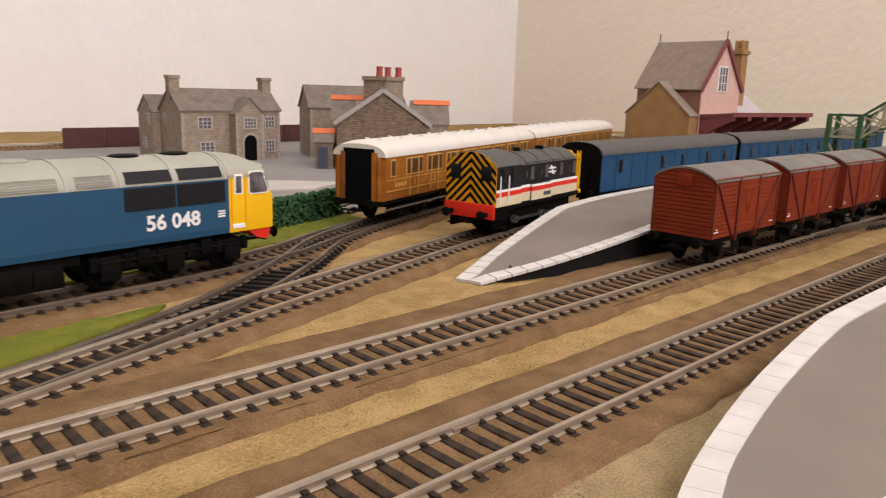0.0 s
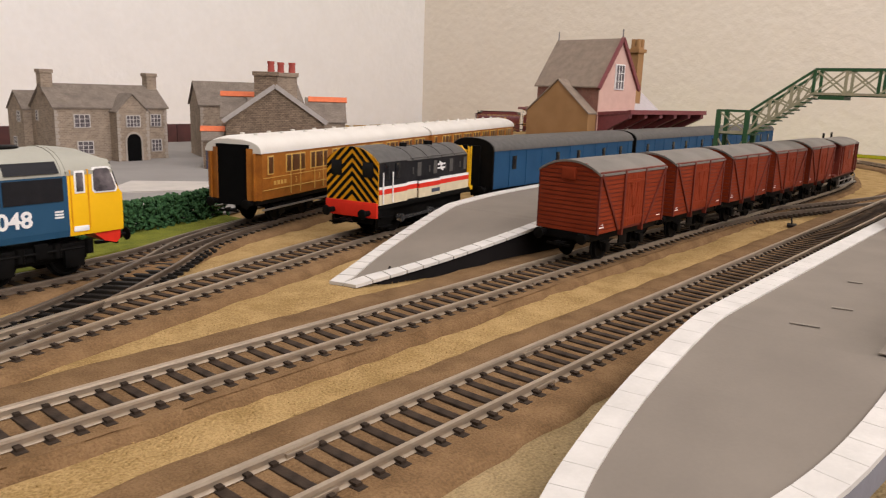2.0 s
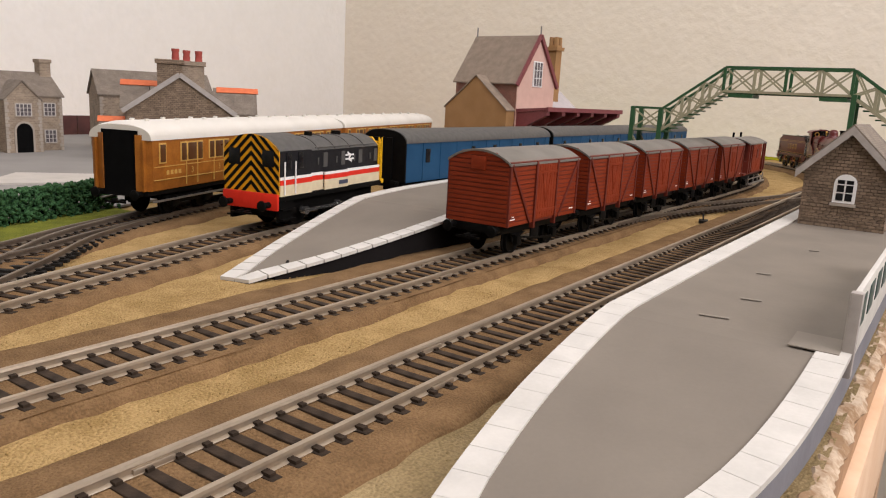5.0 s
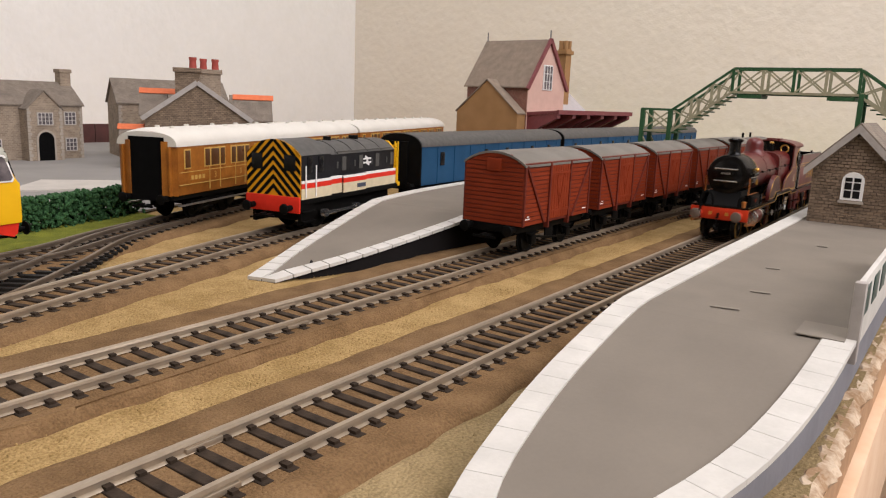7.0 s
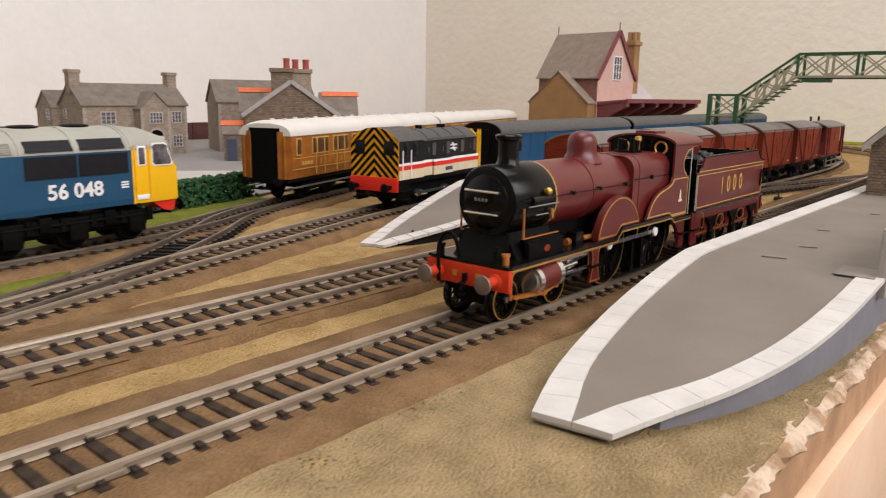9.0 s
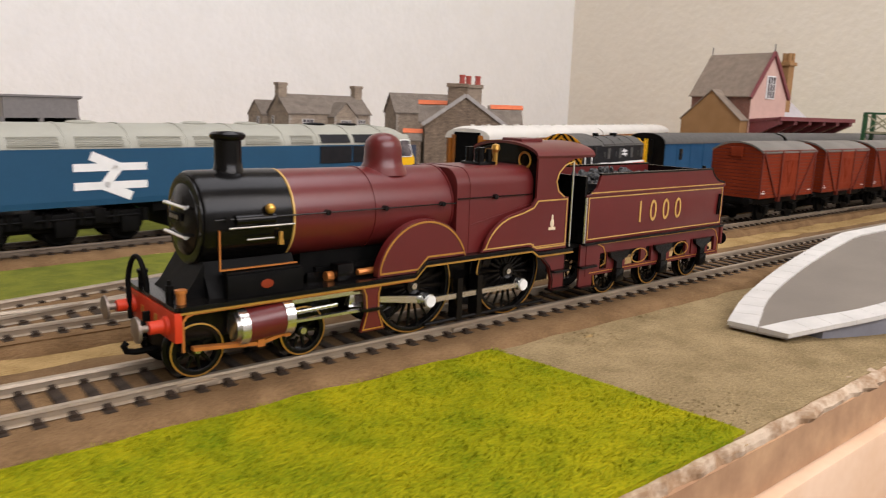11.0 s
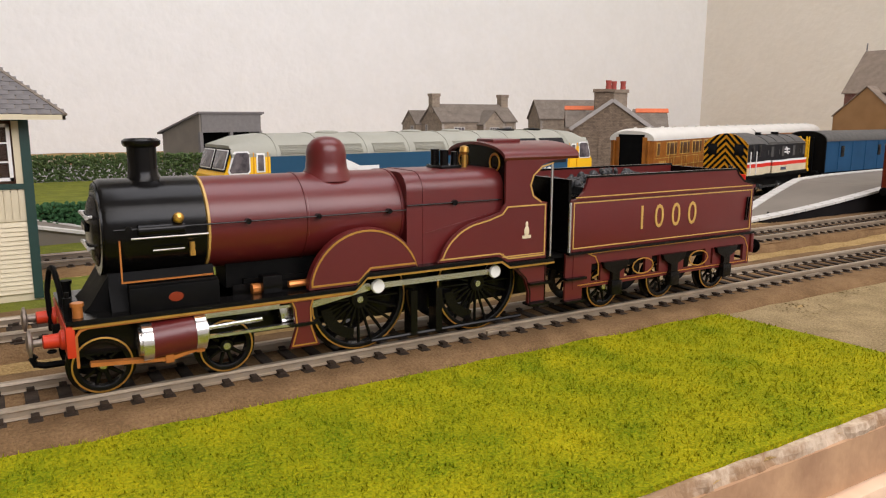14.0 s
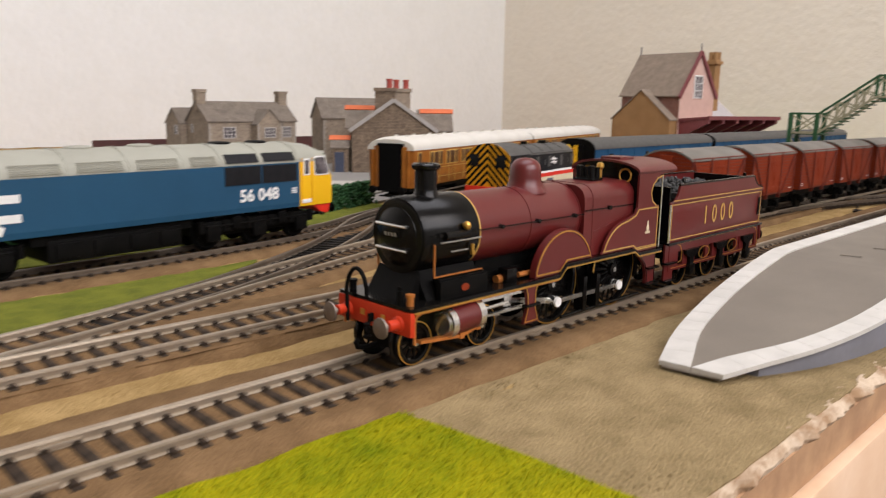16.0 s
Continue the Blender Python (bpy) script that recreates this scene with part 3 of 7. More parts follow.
M.update({
    "vanred": mat("bauxite_red_brown_van_paint", (0.235, 0.036, 0.0125), (0.18, 0.026, 0.0085), 0.55, scale=60, fine=900, bump=0.1, spec=0.1),
    "vandark": mat("dark_bauxite_strapping", (0.14, 0.024, 0.014), (0.10, 0.018, 0.011), 0.5, scale=90, fine=900, spec=0.2),
    "vanroof": mat("grey_brown_van_roof", (0.17, 0.155, 0.135), (0.13, 0.118, 0.10), 0.6, scale=60, fine=900),
    "black": mat("satin_black_plastic", (0.003, 0.003, 0.003), (0.006, 0.0055, 0.005), 0.5, scale=200, fine=1500, spec=0.06),
    "gloss_black": mat("gloss_black_locomotive_paint", (0.0035, 0.003, 0.003), (0.005, 0.0045, 0.004), 0.2, scale=60, fine=900, bump=0.02, spec=0.22),
    # black of cab interiors; also paints in the shade of openings
    "deep": mat("black_interior_and_shade", (0.003, 0.003, 0.003), (0.005, 0.005, 0.005), 0.9, spec=0.05),
    "steel": mat("dull_wheel_steel", (0.42, 0.40, 0.37), (0.3, 0.28, 0.26), 0.4, 0.8),
    "dullsteel": mat("dull_bronzed_steel", (0.24, 0.19, 0.155), (0.17, 0.135, 0.11), 0.45, 0.6),
    "bright": mat("bright_plated_steel", (0.80, 0.79, 0.77), (0.68, 0.67, 0.65), 0.22, 0.95, bump=0.02),
    "brass": mat("polished_brass_lining", (0.75, 0.43, 0.10), (0.62, 0.34, 0.07), 0.3, 0.8, bump=0.02),
    "gold": mat("yellow_lining_paint", (0.54, 0.33, 0.085), (0.45, 0.27, 0.065), 0.45, bump=0.0),
    "copper": mat("orange_copper_pipe", (0.62, 0.22, 0.05), (0.5, 0.17, 0.04), 0.35, 0.5),
    "crimson": mat("crimson_lake_paint", (0.112, 0.0125, 0.0115), (0.094, 0.0105, 0.0098), 0.32, scale=40, fine=700, bump=0.03, spec=0.52),
    "bufferred": mat("vermilion_buffer_beam", (0.58, 0.045, 0.012), (0.48, 0.034, 0.01), 0.42, bump=0.03, spec=0.25),
    "railblue": mat("rail_blue_body_paint", (0.016, 0.074, 0.145), (0.013, 0.062, 0.12), 0.5, scale=30, fine=600, bump=0.05, spec=0.25),
    "vanblue": mat("weathered_blue_van_paint", (0.014, 0.068, 0.145), (0.011, 0.052, 0.115), 0.6, scale=50, fine=700, bump=0.06, spec=0.15),
    "yellow": mat("warning_yellow_paint", (0.84, 0.47, 0.008), (0.76, 0.42, 0.006), 0.42, scale=40, fine=600, bump=0.03, spec=0.3),
    "stripe": mat("orange_yellow_stripe_paint", (0.74, 0.34, 0.008), (0.64, 0.28, 0.006), 0.45, scale=90, fine=800, bump=0.03, spec=0.25),
    "dieselroof": mat("pale_grey_diesel_roof", (0.34, 0.335, 0.275), (0.29, 0.285, 0.235), 0.6, scale=40, fine=700, bump=0.06),
    "charcoal": mat("charcoal_grey_body", (0.012, 0.012, 0.014), (0.008, 0.008, 0.010), 0.5, spec=0.2),
    "shunterroof": mat("dark_grey_shunter_roof", (0.075, 0.072, 0.068), (0.055, 0.053, 0.05), 0.55),
    "cream": mat("cream_lower_band", (0.66, 0.56, 0.38), (0.58, 0.49, 0.33), 0.5),
    "white": mat("white_paint", (0.8, 0.79, 0.77), (0.74, 0.73, 0.71), 0.5, bump=0.02),
    "red": mat("signal_red_paint", (0.68, 0.03, 0.014), (0.6, 0.026, 0.012), 0.45, bump=0.02, spec=0.2),
    "teak": mat("varnished_teak_panel", (0.35, 0.125, 0.018), (0.23, 0.075, 0.011), 0.4, scale=140, fine=1400, bump=0.06, grain=0.5, spec=0.3),
    "darkteak": mat("dark_teak_window", (0.10, 0.04, 0.014), (0.07, 0.028, 0.01), 0.3),
    "coachroof": mat("white_carriage_roof", (0.66, 0.63, 0.57), (0.59, 0.56, 0.50), 0.6, scale=40, fine=700),
    "darkglass": mat("dark_window_glass", (0.008, 0.008, 0.009), (0.012, 0.012, 0.013), 0.2, bump=0.0, spec=0.2),
    # opaque panes; the pale mottle puts light on the glass into the colour
    "paleglass": mat("light_mottled_glass", (0.19, 0.165, 0.17), (0.05, 0.045, 0.05), 0.12, scale=220, bump=0.0),
    "coal": mat("black_coal", (0.012, 0.012, 0.012), (0.03, 0.03, 0.03), 0.5, scale=600, fine=2500, bump=0.5),
    "plate": mat("dark_blue_name_plate", (0.05, 0.06, 0.10), (0.04, 0.05, 0.08), 0.4),
})


def disc_wheel(name, r, x, y, parent, tyre="steel", w=2.4):
    bm = bmesh.new()
    m = Matrix.Translation((0, 0, 0)) @ Matrix.Rotation(radians(90), 4, "X")
    bm_lathe(bm, [(r + 0.9, -w * 0.5), (r + 0.9, -w * 0.5 + 0.6), (r, -w * 0.5 + 0.8), (r, w * 0.5), (r - 0.9, w * 0.5), (r - 1.2, w * 0.3), (1.2, w * 0.3), (1.0, w * 0.6)], m, 22)
    return part(name, bm, M[tyre], parent, at=mmpose(x, y, r) if y < 0 else mmpose(x, y, r, 0, 0, 180))


def buffers(th, x, sgn, y=11.4, z=13.8, head="black", stock="black"):
    for k in (-1, 1):
        bm = bmesh.new()
        bm_rod(bm, (x, k * y, z), (x + sgn * 3.2, k * y, z), 1.5, 12)
        b = part("buffer", bm, M[stock], th)
        bm = bmesh.new()
        bm_lathe(bm, [(0.9, 0), (0.9, 2.0), (2.7, 2.5), (2.5, 3.1), (1.2, 3.35)], Matrix.Translation((x + sgn * 3.0, k * y, z)) @ Matrix.Rotation(radians(90 * sgn), 4, "Y"), 16)
        part("buffer_head", bm, M[head], b)


def coupling(th, x, sgn):
    bm = bmesh.new()
    bm_box(bm, min(x, x + sgn * 7), max(x, x + sgn * 7), -1.2, 1.2, 8.2, 9.4)
    bm_box(bm, x + sgn * 6.2 - 0.5, x + sgn * 6.2 + 0.5, -6, 6, 8.4, 9.4)
    bm_box(bm, min(x + sgn * 5, x + sgn * 9), max(x + sgn * 5, x + sgn * 9), -0.7, 0.7, 9.4, 10.6)
    part("coupling", bm, M["black"], th)


def chassis(th, L, wheels, r=6.0, sole=(10.5, 14.5), hw=12.5):
    bm = bmesh.new()
    bm_box(bm, -L / 2, L / 2, -hw, hw, sole[0], sole[1], 0.3)
    part("underframe", bm, M["black"], th)
    for x in wheels:
        for k in (-1, 1):
            disc_wheel("wheel", r, x, k * 8.8, th, "black")
            bm = bmesh.new()
            bm_box(bm, x - 2.2, x + 2.2, k * 12.6 - 1.1, k * 12.6 + 1.1, 4.2, 8.4, 0.5)
            bm_prism(bm, [(x - 5.5, 10.8), (x + 5.5, 10.8), (x + 2.2, 4.6), (x - 2.2, 4.6)], "y", k * 11.2 - 0.4, k * 11.2 + 0.4)
            bm_prism(bm, [(x - 6, 9.8), (x, 8.2), (x + 6, 9.8), (x, 9.2)], "y", k * 12.6 - 0.6, k * 12.6 + 0.6)
            part("axle_guard", bm, M["black"], th)


def van_roof(L, hw, z0, rise, th=1.0, over=0.8):
    n = 14
    R = (hw * hw + rise * rise) / (2 * rise)
    a0 = math.degrees(math.asin(min(1, (hw + over) / R)))
    top = [(R * math.sin(radians(a)), z0 + rise - R + R * math.cos(radians(a))) for a in np.linspace(-a0, a0, n + 1)]
    return top + [(y, z - th) for y, z in top[::-1]]


def van(m):
    """A planked goods van with sliding-door framing and diagonal straps."""
    th = thing("goods_van", "bauxite red-brown planked goods van with grey roof", "goods wagon", m, group="vans of the goods train")
    L, hw, z0, z1 = 69.0, 15.6, 14.3, 42.6
    bm = bmesh.new()
    bm_box(bm, -L / 2, L / 2, -hw, hw, z0, z1)
    top = van_roof(L, hw, z1, 4.6, over=0)
    bm_prism(bm, [(-hw, z1)] + top[:15] + [(hw, z1)], "x", -L / 2, L / 2)
    body = part("body", bm, M["vandark"], th, soft=False)
    n = 14
    h = (z1 - z0) / n

    def piece(name, mm, parent, *b):
        bm = bmesh.new()
        bm_box(bm, *b)
        return part(name, bm, M[mm], parent, soft=False)
    for i in range(n):
        a, b = z0 + i * h + 0.24, z0 + (i + 1) * h - 0.24
        for k in (-1, 1):
            piece("plank", "vanred", th, k * L / 2 - 0.3, k * L / 2 + 0.3, -hw + 0.25, hw - 0.25, a, b)
            for s0, s1 in ((-L / 2 + 0.3, -10.5), (10.5, L / 2 - 0.3)):
                piece("plank", "vanred", th, s0, s1, k * hw - 0.3, k * hw + 0.3, a, b)
    for i in range(2):
        for k in (-1, 1):
            piece("plank", "vanred", th, k * L / 2 - 0.3, k * L / 2 + 0.3, -12 + i * 3, 12 - i * 3, z1 + 0.2 + i * 1.9, z1 + 1.8 + i * 1.9)
    for k in (-1, 1):
        d = piece("door", "vanred", th, -10.1, 10.1, k * hw - 0.45, k * hw + 0.45, z0 + 1.2, z1 - 1.2)
        for i in range(8):
            piece("board", "vanred", d, -10 + i * 2.5 + 0.12, -7.5 + i * 2.5 - 0.12, k * hw - 0.62, k * hw + 0.62, z0 + 1.5, z1 - 1.5)
        for z in (z0 + 5, z1 - 5.5):
            piece("door_strap", "vanred", d, -10, 10, k * hw - 0.9, k * hw + 0.9, z - 0.6, z + 0.6)
        bm = bmesh.new()
        bm_line(bm, [(-4, z1 - 6), (0, z0 + 7), (4, z1 - 6)], 0.7, "y", k * hw - 0.85, k * hw + 0.85)
        part("door_brace", bm, M["vanred"], d, soft=False)
        for s in (-1, 1):
            piece("stanchion", "vandark", th, s * 10.6 - 0.7, s * 10.6 + 0.7, k * hw - 1.1, k * hw + 1.1, z0 - 2.5, z1)
            piece("corner_plate", "vandark", th, s * (L / 2 - 0.7) - 0.7, s * (L / 2 - 0.7) + 0.75, k * hw - 0.7, k * hw + 0.7, z0, z1)
            bm = bmesh.new()
            bm_line(bm, [(s * (L / 2 - 1.2), z1 - 1), (s * 14.5, z0 + 0.5)], 1.3, "y", k * hw - 1.0, k * hw + 1.0)
            part("diagonal_strap", bm, M["vandark"], th, soft=False)
        piece("cant_rail", "vandark", th, -L / 2, L / 2, k * hw - 0.66, k * hw + 0.66, z1 - 0.9, z1)
        bm = bmesh.new()
        for a, b, z in ((-L / 2 + 2, -L / 2 + 6.5, 17.4), (-L / 2 + 4, -L / 2 + 5.6, 18.6), (L / 2 - 7, L / 2 - 3, 17.4)):
            bm_box(bm, a, b, k * hw - 0.36, k * hw + 0.36, z - 0.28, z + 0.28)
        part("lettering", bm, M["white"], th, "small white painted lettering")["kind"] = "stuff"
        bm = bmesh.new()
        bm_box(bm, k * (L / 2) - 1.3, k * (L / 2) + 1.3, -3.6, 3.6, z1 - 4.2, z1 + 1.6, 0.4)
        part("ventilator", bm, M["vanred"], th)
    bm = bmesh.new()
    bm_prism(bm, van_roof(L, hw, z1, 4.9), "x", -L / 2 - 0.7, L / 2 + 0.7)
    part("roof", bm, M["vanroof"], th, "grey-brown arched roof")
    chassis(th, L, (-18, 18))
    for k in (-1, 1):
        bm = bmesh.new()
        bm_line(bm, [(-18, 8), (0, 5.5), (20, 4.2)], 0.9, "y", k * 12.9 - 0.3, k * 12.9 + 0.3)
        part("brake_lever", bm, M["black"], th)
        bm = bmesh.new()
        bm_box(bm, -4, 4, k * 11.5 - 0.4, k * 11.5 + 0.4, 4.5, 10.5, 0.3)
        part("brake_hanger", bm, M["black"], th)
    for s in (-1, 1):
        buffers(th, s * L / 2, s, z=12.6)
        coupling(th, s * L / 2, s)
    return th


def brake_van(m):
    th = thing("brake_van", "red-brown goods brake van with open verandah and pale footboards", "brake van", m)
    L, hw, z0, z1 = 88.0, 15, 15.0, 42.0
    bm = bmesh.new()
    bm_box(bm, -14, 26, -hw, hw, z0, z1)
    part("body", bm, M["vandark"], th, soft=False)
    for i in range(14):
        x = -14 + 40 * i / 14
        for k in (-1, 1):
            bm = bmesh.new()
            bm_box(bm, x + 0.15, x + 2.7, k * hw - 0.3, k * hw + 0.3, z0 + 0.5, z1 - 0.5)
            part("plank", bm, M["vanred"], th, soft=False)
    bm = bmesh.new()
    bm_box(bm, -44, 44, -hw, hw, z0 - 1, z0 + 0.8)
    for x in (-32, 43):
        bm_box(bm, x - 0.6, x + 0.6, -hw, hw, z0, z0 + 11)
    for x in (-32, -23, 34, 43):
        for k in (-1, 1):
            bm_box(bm, x - 0.8, x + 0.8, k * hw - 0.8, k * hw + 0.8, z0, z1)
            bm_box(bm, min(x, x + 4), max(x, x + 4), k * hw - 0.5, k * hw + 0.5, z0, z0 + 11)
    part("verandah", bm, M["vandark"], th)
    bm = bmesh.new()
    bm_prism(bm, van_roof(L, hw, z1, 4.0), "x", -33, 45)
    part("roof", bm, M["vanroof"], th)
    for k in (-1, 1):
        bm = bmesh.new()
        bm_box(bm, -30, 40, k * 17 - 1.5, k * 17 + 1.5, 5, 5.9)
        bm_box(bm, -30, 40, k * 16.5 - 0.4, k * 16.5 + 0.4, 9.5, 10.4)
        for x in (-28, -5, 15, 38):
            bm_box(bm, x - 0.5, x + 0.5, k * 16.5 - 0.4, k * 16.5 + 0.4, 5, 13)
        part("footboard", bm, M["steel"], th, "pale grey footboard")
        bm = bmesh.new()
        bm_box(bm, 2, 9, k * hw - 0.8, k * hw + 0.8, 28, 36)
        part("lookout", bm, M["vandark"], th)
    for x in (-8, 24):
        bm = bmesh.new()
        bm_rod(bm, (x, 5, 44), (x, 5, 50), 1.0, 8)
        part("chimney" if x < 0 else "roof_vent", bm, M["black"], th)
    chassis(th, 84, (-22, 26))
    for s in (-1, 1):
        buffers(th, s * 42, s, z=12.6)
    return th


def shunter(m):
    """A six-coupled diesel shunter; its cab end faces -x."""
    th = thing("diesel_shunter", "charcoal and cream diesel shunter with black and yellow striped cab end", "locomotive", m)
    cx0, cx1, hw = -52.0, -25.0, 16.4

    def sect(h, z0, z1, rise):
        R = (h * h + rise * rise) / (2 * rise)
        a0 = math.degrees(math.asin(h / R))
        return [(-h, z0), (h, z0)] + [(R * math.sin(radians(a)), z1 + rise - R + R * math.cos(radians(a))) for a in np.linspace(a0, -a0, 13)]
    end = sect(hw, 17.5, 39.0, 7.6)
    bm = bmesh.new()
    bm_prism(bm, clip(sect(hw, 17.5, 39, 7.6), 0, 1, 39.2), "x", cx0, cx1)
    bm_prism(bm, [(-13.6, 25.5), (13.6, 25.5), (13.6, 38.2), (-13.6, 38.2)], "x", cx1, 50)
    body = part("body", bm, M["charcoal"], th, soft=False)
    bm = bmesh.new()
    roof = [p for p in end if p[1] >= 38.9]
    bm_prism(bm, roof, "x", cx0 + 0.4, cx1)
    hood = [(13.8, 38.0)] + [p for p in sect(13.6, 30, 38.2, 6.4)[2:]] + [(-13.8, 38.0)]
    bm_prism(bm, hood, "x", cx1, 50)
    for x in (-14, 2, 18, 34):
        bm_prism(bm, [(y * 1.015, z * 1.008) for y, z in hood], "x", x - 0.4, x + 0.4)
    part("roof", bm, M["shunterroof"], th, "dark grey curved roof")
    for x, r in ((-4, 2.2), (24, 2.8)):
        bm = bmesh.new()
        bm_rod(bm, (x, 0, 44), (x, 0, 46.6), r, 14)
        part("exhaust", bm, M["black"], th)
    # striped cab end
    bm = bmesh.new()
    bm_prism(bm, end, "x", cx0 - 0.5, cx0)
    e = part("cab_end", bm, M["stripe"], th, "orange-yellow cab end with black chevrons", soft=False)
    for i in range(9):
        z = 24.5 + i * 4.7
        for k in (-1, 1):
            q = clip([(0, z), (k * 20, z - 20), (k * 20, z - 22.35), (0, z - 2.35)], 0, -1, -18.6)
            for a, b in zip(end, end[1:] + end[:1]):
                nx, ny = b[1] - a[1], a[0] - b[0]
                q = clip(q, nx, ny, nx * a[0] + ny * a[1]) if len(q) > 2 else q
            if len(q) > 2:
                bm = bmesh.new()
                bm_prism(bm, q, "x", cx0 - 0.75, cx0 - 0.5)
                part("chevron", bm, M["black"], e, soft=False)
    for k in (-1, 1):
        bm = bmesh.new()
        bm_box(bm, cx0 - 1.0, cx0 - 0.2, k * 10 - 3.4, k * 10 + 3.4, 31.2, 39.2, 0.5)
        part("cab_window", bm, M["darkglass"], e)
    bm = bmesh.new()
    bm_prism(bm, [(-13.6, 17.5), (13.6, 17.5), (13.6, 38), (9, 43), (-9, 43), (-13.6, 38)], "x", 50, 51.5)
    rad = part("radiator_end", bm, M["yellow"], th, "yellow radiator end")
    for i in range(9):
        bm = bmesh.new()
        bm_box(bm, 51.4, 52.2, -13, 13, 22 + i * 2.2, 23 + i * 2.2)
        part("grille_bar", bm, M["yellow"], rad, soft=False)
    for k in (-1, 1):
        bm = bmesh.new()
        bm_rod(bm, (52, k * 14.5, 18), (51, k * 14.5, 42), 0.6, 8)
        part("corner_rail", bm, M["yellow"], rad)
    for i in range(8):
        bm = bmesh.new()
        bm_rod(bm, (50, -14.3, 20 + i * 2.8), (50, -16.4, 20 + i * 2.8), 0.35, 6)
        part("ladder_rung", bm, M["yellow"], rad)
    for y in (-14.3, -16.4):
        bm = bmesh.new()
        bm_rod(bm, (50, y, 17), (50, y, 43), 0.45, 6)
        part("ladder_rail", bm, M["yellow"], rad)
    for k in (-1, 1):
        # stripes and lower band along the side
        for nm, a, b, mm in (("white_stripe", 25.2, 26.6, "white"), ("red_stripe", 22.6, 25.2, "red"), ("cream_band", 17.2, 22.6, "cream")):
            bm = bmesh.new()
            bm_box(bm, cx0 + 0.2, cx1 + 0.2, k * hw - 0.35, k * hw + 0.35, a, b)
            bm_box(bm, cx1, 50, k * 14.6 - 0.6, k * 14.6 + 0.6, a, b)
            bm_box(bm, -12, 12, k * 16.0 - 0.5, k * 16.0 + 0.5, a, b)
            part(nm, bm, M[mm], th, soft=False)
        bm = bmesh.new()
        bm_box(bm, -12, -2, k * 15.2 - 1.2, k * 15.2 + 1.2, 17.4, 26.8, 0.4)
        bm_box(bm, -1.5, 12, k * 15.2 - 1.2, k * 15.2 + 1.2, 17.4, 26.8, 0.4)
        part("side_locker", bm, M["charcoal"], th)
        bm = bmesh.new()
        bm_box(bm, 2, 11, k * 16.6 - 0.15, k * 16.6 + 0.15, 19, 21.2)
        part("nameplate", bm, M["plate"], th)
        bm = bmesh.new()
        for x0, x1 in ((-47, -42.5), (-37, -32.5)):
            bm_box(bm, x0, x1, k * hw - 0.3, k * hw + 0.3, 30, 38.4, 0.2)
        part("side_window", bm, M["darkglass"], th)
        bm = bmesh.new()
        for x in (-49, -40):
            bm_rod(bm, (x, k * 17.3, 18), (x, k * 17.3, 34), 0.4, 6)
        part("handrail", bm, M["white"], th, "white vertical handrail")
        bm = bmesh.new()
        bm_rod(bm, (-18, k * 14.2, 39.5), (44, k * 14.2, 39.5), 0.35, 6)
        for x in (-15, 3, 22, 40):
            bm_box(bm, x, x + 1.0, k * 13.8 - 0.2, k * 13.8 + 0.2, 30.5, 34)
            bm_box(bm, x + 5, x + 9, k * 13.8 - 0.2, k * 13.8 + 0.2, 29, 36.5)
        part("hood_door", bm, M["shunterroof"], th)
        double_arrow(th, k, 13.9, 17, 33, 5.0, "white")
        # rods and wheels
        for x in (-28, 4, 33):
            disc_wheel("wheel", 9.0, x, k * 8.8, th, "black")
        bm = bmesh.new()
        bm_box(bm, -28, 33, k * 15.4 - 0.5, k * 15.4 + 0.5, 7.2, 8.8)
        for x in (-28, 4, 33):
            bm_rod(bm, (x, k * 13, 8), (x, k * 16.2, 8), 2.2, 12)
        part("coupling_rod", bm, M["bright"], th, "bright steel coupling rod")
        bm = bmesh.new()
        bm_box(bm, cx0 + 2, cx0 + 13, k * 14 - 1, k * 14 + 1, 4, 15)
        for z in (5, 10):
            bm_box(bm, cx0 + 2, cx0 + 13, k * 15 - 2, k * 15 + 2, z, z + 0.8)
        part("cab_step", bm, M["black"], th)
    bm = bmesh.new()
    bm_box(bm, cx0 - 1, 52, -16, 16, 14.5, 17.4, 0.3)
    bm_box(bm, -48, 48, -11, 11, 6, 15)
    part("frame", bm, M["black"], th)
    bm = bmesh.new()
    bm_box(bm, cx0 - 1.8, cx0 - 0.3, -16.4, 16.4, 10.4, 18.4, 0.3)
    part("buffer_beam", bm, M["red"], th, "bright red buffer beam")
    bm = bmesh.new()
    bm_box(bm, 51, 53.5, -16.4, 16.4, 15.5, 18, 0.3)
    part("rear_beam", bm, M["yellow"], th)
    buffers(th, cx0 - 1.8, -1, z=13.0)
    coupling(th, cx0 - 1.8, -1)
    return th


def double_arrow(th, k, y, x, z, h, mm):
    """Two bars and two slanted strokes, as a plain shape."""
    bm = bmesh.new()
    w = h * 1.75
    t = h * 0.185
    for s in (0.22, -0.22):
        bm_box(bm, x - w / 2, x + w / 2, k * y - 0.12, k * y + 0.12, z + s * h - t / 2, z + s * h + t / 2)
    for a in ((-0.27, 0.5, 0.10, 0.22), (0.10, 0.22, -0.10, -0.22), (-0.10, -0.22, 0.27, -0.5)):
        bm_line(bm, [(x - k * a[0] * w * 1, z + a[1] * h), (x - k * a[2] * w * 1, z + a[3] * h)], t * 1.2, "y", k * y - 0.14, k * y + 0.14)
    part("double_arrow", bm, M[mm], th, "white double arrow emblem", soft=False)


